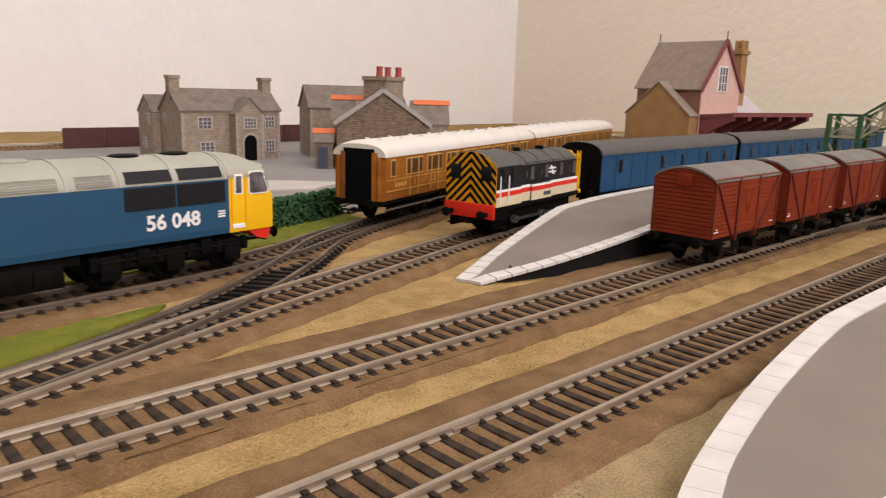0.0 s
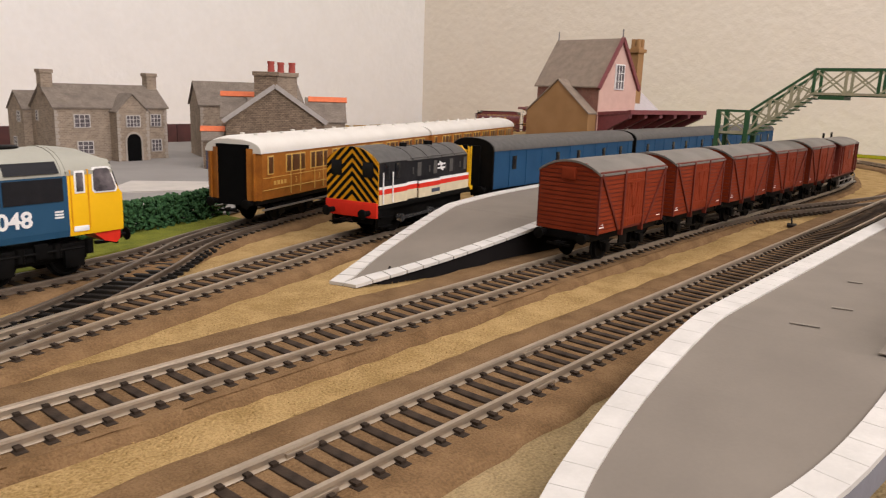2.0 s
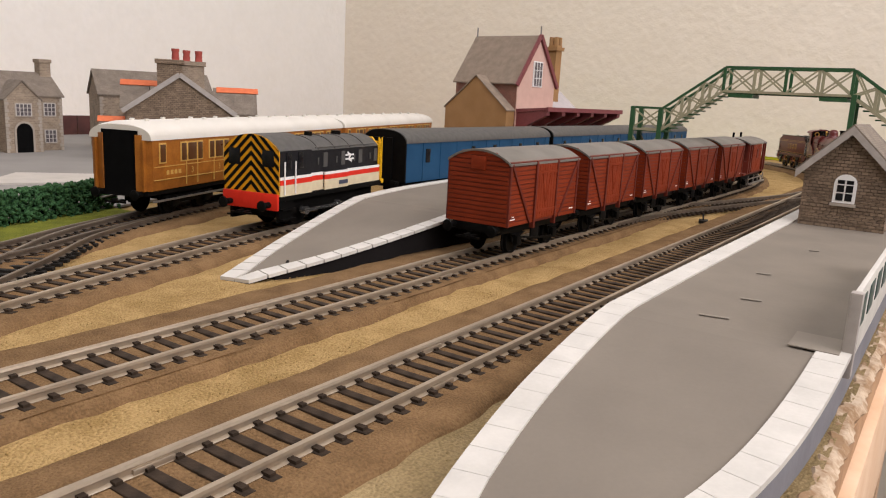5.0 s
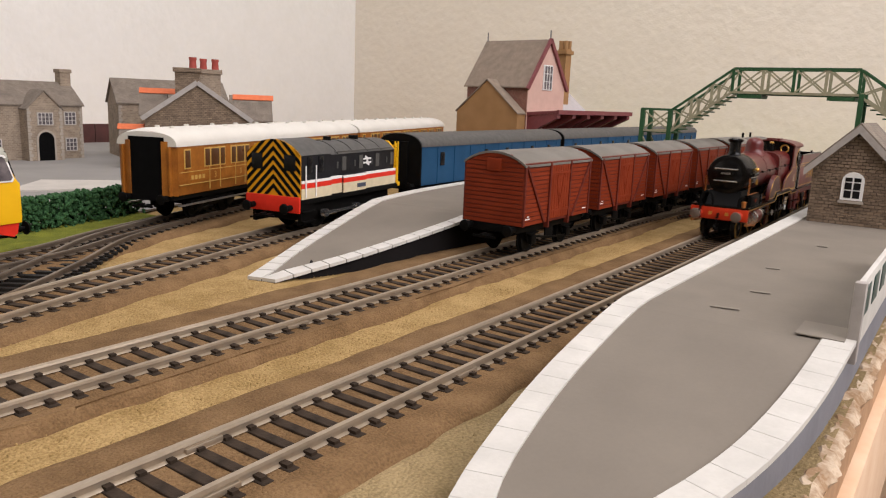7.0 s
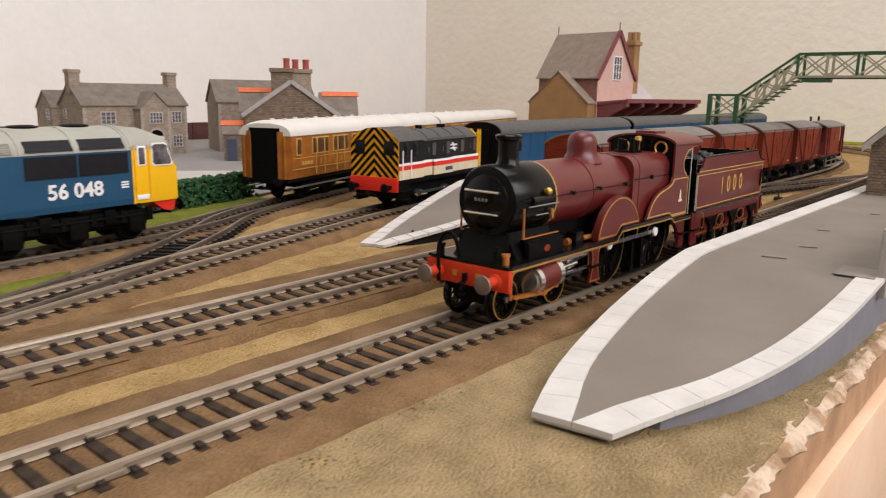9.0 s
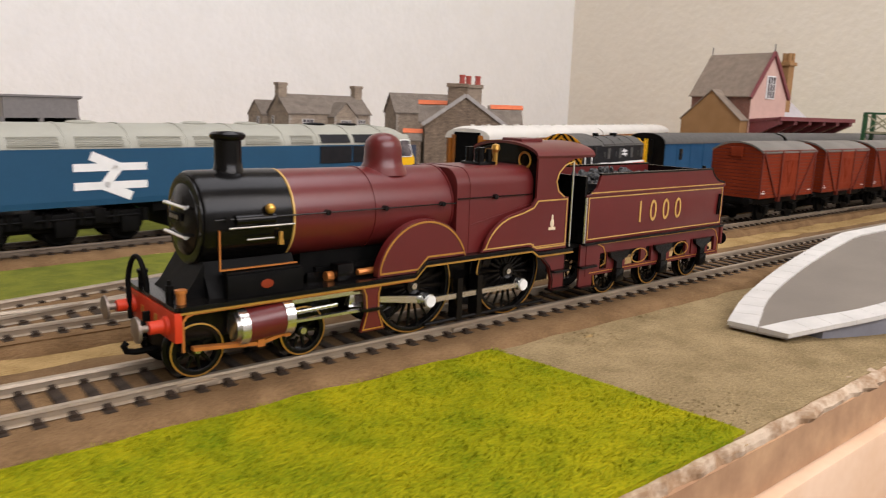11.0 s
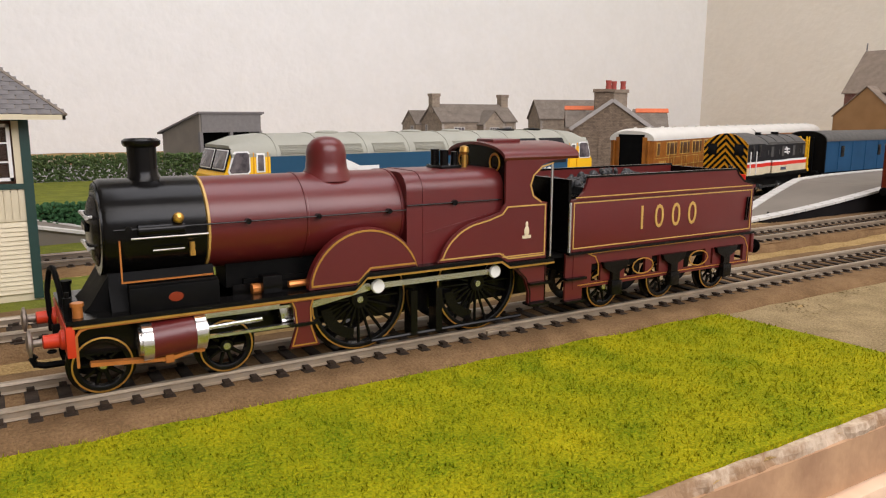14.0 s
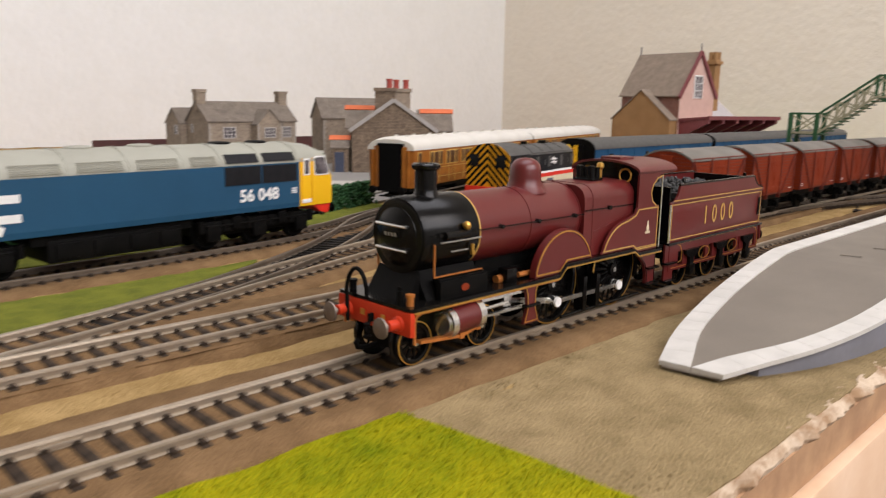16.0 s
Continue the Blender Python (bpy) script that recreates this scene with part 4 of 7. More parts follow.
def loft(bm, sections, closed=True):
    rings = [[bm.verts.new(c) for c in s] for s in sections]
    fs = []
    for a, b in zip(rings, rings[1:]):
        n = len(a)
        for i in range(n if closed else n - 1):
            fs.append(bm.faces.new((a[i], a[(i + 1) % n], b[(i + 1) % n], b[i])))
    if closed:
        fs += [bm.faces.new(rings[0][::-1]), bm.faces.new(rings[-1])]
    bmesh.ops.recalc_face_normals(bm, faces=fs)


def big_diesel(m):
    """A long blue freight diesel with a yellow cab at each end."""
    th = thing("freight_diesel", "blue freight diesel locomotive with yellow cabs and grey roof", "locomotive", m)
    H, hw = 122.0, 17.2
    low = [(-hw + 0.4, 16.5), (-hw, 19), (-hw, 40)]
    dome = [(-hw, 40), (-16.4, 42.8), (-14.2, 45.6), (-10.5, 48), (-5.5, 49.6), (0, 50.1)]
    dome = dome + [(-y, z) for y, z in dome[:-1][::-1]]
    full = low[:2] + dome + [(hw, 19), (hw - 0.4, 16.5)]
    bm = bmesh.new()
    bm_prism(bm, [(-hw, 40)] + low[::-1][1:] + [(hw - 0.4, 16.5), (hw, 19), (hw, 40)], "x", -99, 99)
    part("body", bm, M["railblue"], th, "rail blue body side", soft=False)
    bm = bmesh.new()
    bm_prism(bm, dome + [(hw, 39.9), (-hw, 39.9)], "x", -99, 99)
    roof = part("roof", bm, M["dieselroof"], th, "pale grey ribbed roof")
    for x in (-95, -72, -46, -20, 6, 32, 52, 74, 97.5):
        bm = bmesh.new()
        bm_prism(bm, [(y * 1.012, 40 + (z - 40) * 1.035) for y, z in dome], "x", x - 0.6, x + 0.6)
        part("roof_rib", bm, M["dieselroof"], roof)
    for x in (-60, -8, 20, 62, 84):
        bm = bmesh.new()
        bm_lathe(bm, [(4.6, -1), (4.6, 0.4), (3.6, 0.9), (1, 1.1)], Matrix.Translation((x, 0, 50.0)) @ Matrix.Diagonal((1.35, 1, 1, 1)), 20)
        part("roof_fan", bm, M["black" if x > 50 else "dieselroof"], th)
    for k in (-1, 1):
        for i, (x0, x1) in enumerate(((-95, -74), (-70, -48), (-44, -22), (-18, 4), (8, 30), (34, 50))):
            bm = bmesh.new()
            for j in range(6):
                f = j / 6
                y, z = 17.1 - 2.6 * f, 41.0 + 4.2 * f
                bm_box(bm, x0 + 1.5, x1 - 1, k * y - 0.5, k * y + 0.5, z, z + 0.45)
            part("louvre", bm, M["dieselroof"], th)
        for nm, x0, x1, z0, z1 in (("side_grille", 53, 74, 30.5, 39.3), ("side_grille", 75, 97, 30.5, 39.3), ("roof_grille", 54, 73, 41.2, 45.4), ("roof_grille", 76, 96, 41.2, 45.4)):
            bm = bmesh.new()
            bm_prism(bm, [(k * 17.6, z0), (k * (17.6 if z1 < 40 else 14.6), z1), (k * 12, z1), (k * 12, z0)], "x", x0, x1)
            part(nm, bm, M["charcoal"], th, soft=False)
    for e in (-1, 1):
        # cab: side walls, slanted windscreen, flat nose
        bm = bmesh.new()
        secs = []
        for x, zm, sh in ((99, 60, 1.0), (109.5, 48.6, 1.0), (117.0, 44.8, 0.985), (120.7, 33.0, 0.965), (122, 31.5, 0.955), (122, 16.6, 0.955)):
            secs.append([(e * x, y * sh, min(z, zm)) for y, z in full])
        loft(bm, secs[:5])
        c = part("cab", bm, M["yellow"], th, "warning yellow cab with slanted windscreens")
        bm = bmesh.new()
        secs = []
        for x, zm, sc in ((98.6, 60, 1.0), (109.5, 49.0, 1.0), (117.6, 45.2, 1.0)):
            secs.append([(e * x, y * 1.012, min(40 + (z - 40) * 1.03, zm)) for y, z in dome] + [(e * x, hw * 1.01, 41.5), (e * x, -hw * 1.01, 41.5)])
        loft(bm, secs)
        part("cab_roof", bm, M["dieselroof"], c, "pale grey cab roof")
        tilt = math.degrees(math.atan2(3.7, 11.8))
        for y in (-8.2, 8.2):
            w = 14.2
            for nm, ww, hh, dd, mm in (("windscreen_surround", w + 1.6, 11.0, 0.3, "black"), ("windscreen_frame", w, 9.4, 0.5, "white"), ("windscreen", w - 1.1, 8.3, 0.7, "paleglass")):
                bm = bmesh.new()
                bm_box(bm, -dd, dd, -ww / 2, ww / 2, -hh / 2, hh / 2, 0.3)
                part(nm, bm, M[mm], c, at=mmpose(e * 118.95, y, 38.7, 0, -e * tilt, 0))
        for k in (-1, 1):
            for nm, x0, x1, z0, z1, d, mm in (("door_window_frame", 101.6, 106.0, 32.8, 41.6, 0.25, "white"), ("door_window", 102.3, 105.3, 33.5, 40.9, 0.4, "paleglass"),
                                              ("door_step", 100.4, 106.8, 18.0, 20.2, 0.3, "white")):
                bm = bmesh.new()
                x0, x1 = sorted((e * x0, e * x1))
                bm_box(bm, x0, x1, k * 17.0 - d - 0.2, k * 17.0 + d + 0.2, z0, z1, 0.35)
                part(nm, bm, M[mm], c)
            bm = bmesh.new()
            for x in (100.2, 107.2):
                bm_box(bm, e * x - 0.25, e * x + 0.25, k * 17.2 - 0.25, k * 17.2 + 0.35, 19, 42)
            part("door_seam", bm, M["stripe"], c)
            for nm, g, dd, mm in (("side_window_frame", 0.0, 0.3, "white"), ("side_window", 0.6, 0.5, "paleglass")):
                bm = bmesh.new()
                sill, head = 32.4 + g, 42.6 - g
                bm_prism(bm, [(e * (108.8 + g), sill + 1), (e * (109.8 + g), sill), (e * (118.8 - 1.2 * g), sill), (e * (119.5 - 1.2 * g), sill + 1.2), (e * (116.9 - 1.2 * g), head - 0.8), (e * (116.0 - 1.2 * g), head), (e * (109.8 + g), head), (e * (108.8 + g), head - 1)], "y", *sorted((k * 15.6, k * (17.05 + dd))))
                part(nm, bm, M[mm], c, soft=False)
        bm = bmesh.new()
        bm_prism(bm, [(e * 109, 16.5), (e * 114, 12.6), (e * 119, 11.2), (e * 120.4, 12.4), (e * 121.2, 16.5)], "y", -15.6, 15.6)
        part("buffer_beam", bm, M["red"], th, "red buffer beam below the cab", soft=False)
        buffers(th, e * 120.5, e, z=13.2)
        coupling(th, e * 119, e)
        # bogie
        b0 = e * 74
        bm = bmesh.new()
        bm_box(bm, b0 - 34, b0 + 34, -12, 12, 6, 13, 0.5)
        for k in (-1, 1):
            bm_box(bm, b0 - 33, b0 + 33, k * 13.6 - 1.2, k * 13.6 + 1.2, 8, 13.5, 0.4)
            for x in (-27, 0, 27):
                bm_box(bm, b0 + x - 4, b0 + x + 4, k * 14.6 - 1.2, k * 14.6 + 1.2, 4, 12, 0.6)
                for o in (-6.5, 6.5):
                    bm_rod(bm, (b0 + x + o, k * 14.6, 8.5), (b0 + x + o, k * 14.6, 14), 1.7, 10)
            bm_rod(bm, (b0 - 31, k * 15.6, 11.4), (b0 + 31, k * 15.6, 11.4), 0.6, 8)
            for x in (-14, 14):
                bm_box(bm, b0 + x - 2.5, b0 + x + 2.5, k * 15.2 - 1, k * 15.2 + 1, 9, 15, 0.4)
        bo = part("bogie", bm, M["black"], th)
        for x in (-27, 0, 27):
            for k in (-1, 1):
                disc_wheel("wheel", 7.4, b0 + x, k * 8.8, bo, "black")
    bm = bmesh.new()
    bm_box(bm, -30, 30, -15, 15, 4.5, 14, 0.8)
    bm_box(bm, -36, 36, -14, 14, 12, 16.6)
    for k in (-1, 1):
        for x in (-22, -6, 10, 24):
            bm_box(bm, x - 5, x + 5, k * 15.3 - 0.5, k * 15.3 + 0.5, 6, 12.5, 0.3)
    part("fuel_tank", bm, M["black"], th)
    words("running_number", "56 048", 8.4, mmpose(73, -17.35, 24.6, 90, 0, 0), M["white"], th, "white running number", 0.1, 1.02, bold=0.22)
    words("running_number", "56 048", 8.4, mmpose(-73, 17.35, 24.6, 90, 0, 180), M["white"], th, "white running number", 0.1, 1.02, bold=0.22)
    for k in (-1, 1):
        double_arrow(th, k, 17.3, k * 55, 28.5, 17.5, "white")
        bm = bmesh.new()
        for i in range(3):
            bm_box(bm, 93.4, 96.8, k * 17.25 - 0.1, k * 17.25 + 0.1, 24 + i * 1.1, 24.7 + i * 1.1)
        part("data_panel", bm, M["white"], th, "small white data panel")
    return th


def carriage(m, near=True):
    th = thing("teak_carriage", "varnished teak corridor carriage with white roof", "railway carriage", m, group="teak carriages")
    L, hw, z0, z1 = 240.0, 17.6, 14.5, 40.0
    bm = bmesh.new()
    prof = [(-hw + 1.4, z0), (-hw, z0 + 7), (-hw, z1), (hw, z1), (hw, z0 + 7), (hw - 1.4, z0)]
    bm_prism(bm, prof, "x", -L / 2 + 1, L / 2 - 1)
    part("body", bm, M["teak"], th, soft=False)
    R = []
    for a in np.linspace(0, 180, 19):
        c, s = math.cos(radians(a)), math.sin(radians(a))
        R.append((18.1 * math.copysign(abs(c) ** 0.72, c), z1 + 8.9 * s ** 0.8))
    bm = bmesh.new()
    secs = []
    for x, f in ((-L / 2 - 0.5, 0.80), (-L / 2 + 3, 0.93), (-L / 2 + 8, 1), (L / 2 - 8, 1), (L / 2 - 3, 0.93), (L / 2 + 0.5, 0.80)):
        secs.append([(x, y, z1 + (z - z1) * f) for y, z in R])
    loft(bm, secs)
    roof = part("roof", bm, M["coachroof"], th, "white domed carriage roof")
    for i in range(9):
        for k in (-1, 1):
            bm = bmesh.new()
            bm_rod(bm, (-105 + i * 26, k * 4.5, 48), (-105 + i * 26, k * 4.5, 49.8), 1.3, 10)
            part("ventilator", bm, M["coachroof"], roof)
    for e in (-1, 1):
        # bowed end; a solid black block paints in the shade of the gangway opening
        bm = bmesh.new()
        for k in (-1, 1):
            bm_prism(bm, [(e * (L / 2 - 1), k * 17.4), (e * (L / 2 + 1.6), k * 9.5), (e * (L / 2 - 1), k * 9.5)], "z", z0, z1 + 2.5)
            bm_box(bm, *sorted((e * (L / 2 - 1), e * (L / 2 + 1.9))), k * 14 - 0.4, k * 14 + 0.4, z0, z1)
        bm_prism(bm, [(17.4, z1)] + [(y * 0.95, z1 + (z - z1) * 0.82) for y, z in R[1:-1]] + [(-17.4, z1)], "x", *sorted((e * (L / 2 - 1.2), e * (L / 2 + 0.2))))
        part("end_panel", bm, M["teak"], th, soft=False)
        bm = bmesh.new()
        bm_box(bm, *sorted((e * (L / 2 - 4), e * (L / 2 + 0.9))), -10.6, 10.6, z0 - 3, z1 + 4.5)
        part("gangway", bm, M["deep"], th, "black block standing for the shaded gangway opening", soft=False)
        buffers(th, e * (L / 2), e, z=13)
        coupling(th, e * (L / 2 - 1), e)
        b0 = e * 80
        bm = bmesh.new()
        for k in (-1, 1):
            bm_box(bm, b0 - 22, b0 + 22, k * 12 - 1, k * 12 + 1, 5.5, 10, 0.4)
            for x in (-15, 15):
                bm_box(bm, b0 + x - 3, b0 + x + 3, k * 13 - 1.2, k * 13 + 1.2, 4, 9.5, 0.5)
        bm_box(bm, b0 - 10, b0 + 10, -12, 12, 6, 12)
        bo = part("bogie", bm, M["black"], th)
        for x in (-15, 15):
            for k in (-1, 1):
                disc_wheel("wheel", 6.6, b0 + x, k * 8.8, bo, "black")
    bm = bmesh.new()
    bm_box(bm, -L / 2, L / 2, -15, 15, 12, 14.6)
    bm_box(bm, -40, 30, -12, 12, 5, 12)
    part("underframe", bm, M["black"], th)
    for k in (-1, 1):
        bm = bmesh.new()
        bm_box(bm, -L / 2 + 4, L / 2 - 4, k * 15.6 - 0.8, k * 15.6 + 0.8, 8.4, 9.2)
        part("stepboard", bm, M["steel"], th)
        # windows along the side: doors with droplights between fixed lights
        xs = [-L / 2 + 9]
        x = -L / 2 + 27
        while x < L / 2 - 14:
            xs += [x, x + 7.5, x + 15]
            x += 26.5
        for i, x in enumerate(xs):
            w = 2.6 if i == 0 else (4.2 if (i - 2) % 3 == 0 else 2.5)
            bm = bmesh.new()
            bm_box(bm, x - w - 0.3, x + w + 0.3, k * hw - 0.45, k * hw + 0.45, 28.2, 38.6, 0.3)
            f = part("window_frame", bm, M["gold"], th)
            bm = bmesh.new()
            bm_box(bm, x - w + 0.35, x + w - 0.35, k * hw - 0.6, k * hw + 0.6, 28.9, 37.9, 0.2)
            part("pane", bm, M["darkteak"], f)
        bm = bmesh.new()
        for z in (20.0, 26.6):
            bm_box(bm, -L / 2 + 2, L / 2 - 2, k * hw - 0.3, k * hw + 0.3, z - 0.18, z + 0.18)
        for x in xs[2::3]:
            for o in (-5.2, 5.2):
                bm_box(bm, x + o - 0.18, x + o + 0.18, k * hw - 0.3, k * hw + 0.3, 16, 39)
        part("lining", bm, M["gold"], th, "yellow panel lining")
        for j, x in enumerate(xs[2::3]):
            words("class_number", "3", 4.6, mmpose(x, k * (hw + 0.35), 23.3, 90, 0, 0 if k < 0 else 180), M["gold"], th, "", 0.05)
        bm = bmesh.new()
        for j in range(4):
            bm_box(bm, -L / 2 + 12 + j * 3.4, -L / 2 + 14 + j * 3.4, k * hw - 0.32, k * hw + 0.32, 22.3, 24.4)
        part("lettering", bm, M["gold"], th, "small yellow company lettering")
    return th


def blue_van(m, L=228.0):
    th = thing("parcels_van", "weathered blue bogie parcels van with dark grey roof", "railway van", m, group="blue parcels vans")
    hw, z0, z1 = 17.0, 13.5, 38.5
    bm = bmesh.new()
    bm_prism(bm, [(-hw, z0), (-hw, z1), (hw, z1), (hw, z0)], "x", -L / 2 + 0.8, L / 2 - 0.8)
    for k in (-1, 1):
        for x in np.arange(-L / 2 + 20, L / 2 - 5, 22):
            bm_box(bm, x - 0.3, x + 0.3, k * hw - 0.35, k * hw + 0.35, z0, z1)
    part("body", bm, M["vanblue"], th, soft=False)
    R = [(17.6 * math.copysign(abs(math.cos(radians(a))) ** 0.8, math.cos(radians(a))), z1 + 8.2 * math.sin(radians(a))) for a in np.linspace(0, 180, 17)]
    bm = bmesh.new()
    bm_prism(bm, R, "x", -L / 2, L / 2)
    part("roof", bm, M["shunterroof"], th, "dark grey arched roof")
    for e in (-1, 1):
        bm = bmesh.new()
        bm_prism(bm, [(-hw, z0), (hw, z0)] + [(y * 0.96, z - 0.3) for y, z in R], "x", *sorted((e * (L / 2 - 0.8), e * (L / 2 + 0.4))))
        bm_box(bm, *sorted((e * L / 2, e * (L / 2 + 1.6))), -7, 7, z0, z1 + 3)
        part("end_panel", bm, M["black"], th, "black van end", soft=False)
        buffers(th, e * (L / 2), e, z=12.8)
        bm = bmesh.new()
        b0 = e * (L / 2 - 38)
        for k in (-1, 1):
            bm_box(bm, b0 - 20, b0 + 20, k * 12 - 1, k * 12 + 1, 5, 10, 0.4)
        bm_box(bm, b0 - 8, b0 + 8, -12, 12, 6, 12)
        bo = part("bogie", bm, M["black"], th)
        for x in (-14, 14):
            for k in (-1, 1):
                disc_wheel("wheel", 6.4, b0 + x, k * 8.8, bo, "black")
    bm = bmesh.new()
    bm_box(bm, -L / 2, L / 2, -14.5, 14.5, 10, 13.6)
    bm_box(bm, -35, 35, -11, 11, 4, 10)
    part("underframe", bm, M["black"], th)
    for k in (-1, 1):
        for x in (-L / 2 + 26, -L / 2 + 88, -L / 2 + 122, L / 2 - 60, L / 2 - 26):
            bm = bmesh.new()
            bm_box(bm, x - 2.6, x + 2.6, k * hw - 0.45, k * hw + 0.45, 25.5, 34.5, 0.3)
            part("window", bm, M["darkglass"], th)
    return th


# ---- steam locomotive; drawn with its front driving axle at x 0, front towards +x ----
CRANK = 5.4


def spoked_wheel(name, r, n, x, y, parent, crank=False):
    """A spoked wheel in its own space, axle along y."""
    k = 1 if y > 0 else -1
    rot = Matrix.Rotation(radians(-90 * k), 4, "X")
    bm = bmesh.new()
    bm_lathe(bm, [(r - 1.7, 1.3), (r - 1.7, -0.8), (r + 0.9, -1.2), (r + 0.9, -0.5), (r, -0.3), (r, 1.3), (r - 1.2, 1.5)], rot, 40, True)
    for f in bm.faces:
        f.smooth = True
    bm_rod(bm, (0, -0.8 * k, 0), (0, 1.6 * k, 0), 2.4 if crank else 1.6, 16)
    if crank:
        bm_rod(bm, (-CRANK * 0.7, -0.2 * k, CRANK * 0.7), (-CRANK * 0.7, 1.8 * k, CRANK * 0.7), 2.0, 14)
        bm_prism(bm, [(r * 0.8 * math.cos(radians(a)), r * 0.8 * math.sin(radians(a))) for a in range(-80, 0, 10)] + [((r - 3.6) * 0.8 * math.cos(radians(a)), (r - 3.6) * 0.8 * math.sin(radians(a))) for a in range(-10, -90, -10)], "y", -0.5, 0.9)
    w = part(name, bm, M["gloss_black"], parent, at=mmpose(x, y, r))
    bm = bmesh.new()
    bm_rod(bm, (2.0, 0.3 * k, 0), (r - 1.6, 0.3 * k, 0), 0.55, 6, 0.42)
    sp = part("spoke", bm, M["gloss_black"], w)
    for i in range(1, n):
        ob = new("spoke", sp.data)
        ob.parent, ob.matrix_basis = w, pose(0, 0, 0, 0, 360 * i / n, 0)
    bm = bmesh.new()
    bm_lathe(bm, [(r - 0.55, 1.3), (r - 0.15, 1.25), (r - 0.15, 1.5), (r - 0.55, 1.58)], rot, 40, True)
    part("tyre_line", bm, M["brass"], w, "yellow lined tyre")
    bm = bmesh.new()
    bm_rod(bm, (0, 1.4 * k, 0), (0, 2.0 * k, 0), 0.9, 10)
    part("axle_end", bm, M["bright"], w)
    return w


def locomotive():
    th = thing("steam_locomotive", "crimson lake four-coupled express locomotive with black smokebox and yellow lining", "locomotive")
    cz, R = 36.3, 11.4
    X = Matrix.Rotation(radians(90), 4, "Y")

    def turned(name, x, prof, mm, seg=48, label=""):
        bm = bmesh.new()
        bm_lathe(bm, prof, Matrix.Translation((x, 0, cz)) @ X, seg)
        return part(name, bm, M[mm], th, label)
    turned("boiler", -14, [(R - 0.4, 0), (R, 0.3), (R, 53)], "crimson", label="crimson boiler barrel")
    for x in (-13, 14, 38.6):
        turned("boiler_band", x, [(R + 0.02, 0), (R + 0.22, 0.1), (R + 0.22, 0.6), (R + 0.02, 0.7)], "gold" if x > 30 else "crimson")
    sb = turned("smokebox", 39.6, [(R + 0.3, 0), (R + 0.3, 21.4), (R - 0.2, 22.2), (R - 2.2, 22.4)], "gloss_black", label="gloss black smokebox")
    bm = bmesh.new()
    bm_lathe(bm, [(9.0, 0), (8.6, 1.0), (6.5, 2.0), (3.5, 2.6), (0.5, 2.8)], Matrix.Translation((61.6, 0, cz)) @ X, 36)
    bm_lathe(bm, [(R - 0.6, -0.2), (R - 0.6, 0.5), (R - 1.6, 0.6)], Matrix.Translation((61.8, 0, cz)) @ X, 40)
    door = part("smokebox_door", bm, M["gloss_black"], sb)
    bm = bmesh.new()
    for z in (cz + 3.6, cz - 3.4):
        bm_rod(bm, (64.6, -6.6, z), (64.6, 6.6, z), 0.45, 8)
        for y in (-5.6, 5.6):
            bm_rod(bm, (62, y, z), (64.6, y, z), 0.4, 6)
    part("door_rail", bm, M["bright"], sb, "bright smokebox door rail")
    bm = bmesh.new()
    bm_box(bm, 64.2, 64.8, -3.6, 3.6, cz + 0.1, cz + 1.9, 0.1)
    np_ = part("number_plate", bm, M["black"], sb)
    bm = bmesh.new()
    for i in range(4):
        bm_box(bm, 64.75, 64.9, -2.6 + i * 1.4, -1.7 + i * 1.4, cz + 0.5, cz + 1.5)
    part("plate_bars", bm, M["steel"], sb)
    bm = bmesh.new()
    bm_lathe(bm, [(5.0, -1.2), (4.2, 0.2), (3.5, 1.4), (3.3, 3), (3.3, 8.0), (3.9, 8.2), (4.3, 8.8), (4.3, 9.5), (3.6, 10.0), (2.8, 10.0), (2.6, 6)], Matrix.Translation((51, 0, cz + R - 0.6)), 32)
    part("chimney", bm, M["gloss_black"], th, "black capped chimney")
    bm = bmesh.new()
    bm_lathe(bm, [(7.6, -1.6), (6.4, 0.2), (5.6, 1.6), (5.4, 3.5), (5.3, 6.0), (4.9, 7.6), (3.8, 8.9), (2.2, 9.7), (0.3, 9.95)], Matrix.Translation((4.5, 0, cz + R - 0.6)), 36)
    part("dome", bm, M["crimson"], th, "round crimson steam dome")
    # firebox with shouldered sides
    fb = [(-12.6, 21), (-12.6, 42.0)] + [(-12.6 + 5.6 * (1 - math.cos(radians(a))), 42.0 + 5.4 * math.sin(radians(a))) for a in range(15, 91, 15)]
    fb = fb + [(-y, z) for y, z in fb[::-1]]
    bm = bmesh.new()
    bm_prism(bm, fb, "x", -46, -13.2)
    part("firebox", bm, M["crimson"], th, "crimson firebox casing")
    bm = bmesh.new()
    for x in (-18.6,):
        bm_prism(bm, [(y * 1.012, 21 + (z - 21) * 1.006) for y, z in fb], "x", x - 0.5, x + 0.5)
    for k in (-1, 1):
        bm_line(bm, [(-19, 30.5), (-45, 35.5)], 0.5, "y", k * 12.6 - 0.2, k * 12.6 + 0.25)
    part("firebox_band", bm, M["crimson"], th)
    bm = bmesh.new()
    for y in (-2.6, 2.6):
        bm_rod(bm, (-31, y, 46.5), (-31, y, 52.8), 1.3, 14)
        bm_rod(bm, (-34.5, y, 46.5), (-34.5, y, 52.2), 1.0, 12)
    bm_box(bm, -36, -29, -4.4, 4.4, 46.8, 48.4, 0.4)
    part("safety_valve", bm, M["gloss_black"], th, "black safety valve columns")
    bm = bmesh.new()
    bm_rod(bm, (-39, 1, 47), (-39, 1, 51.5), 0.8, 10)
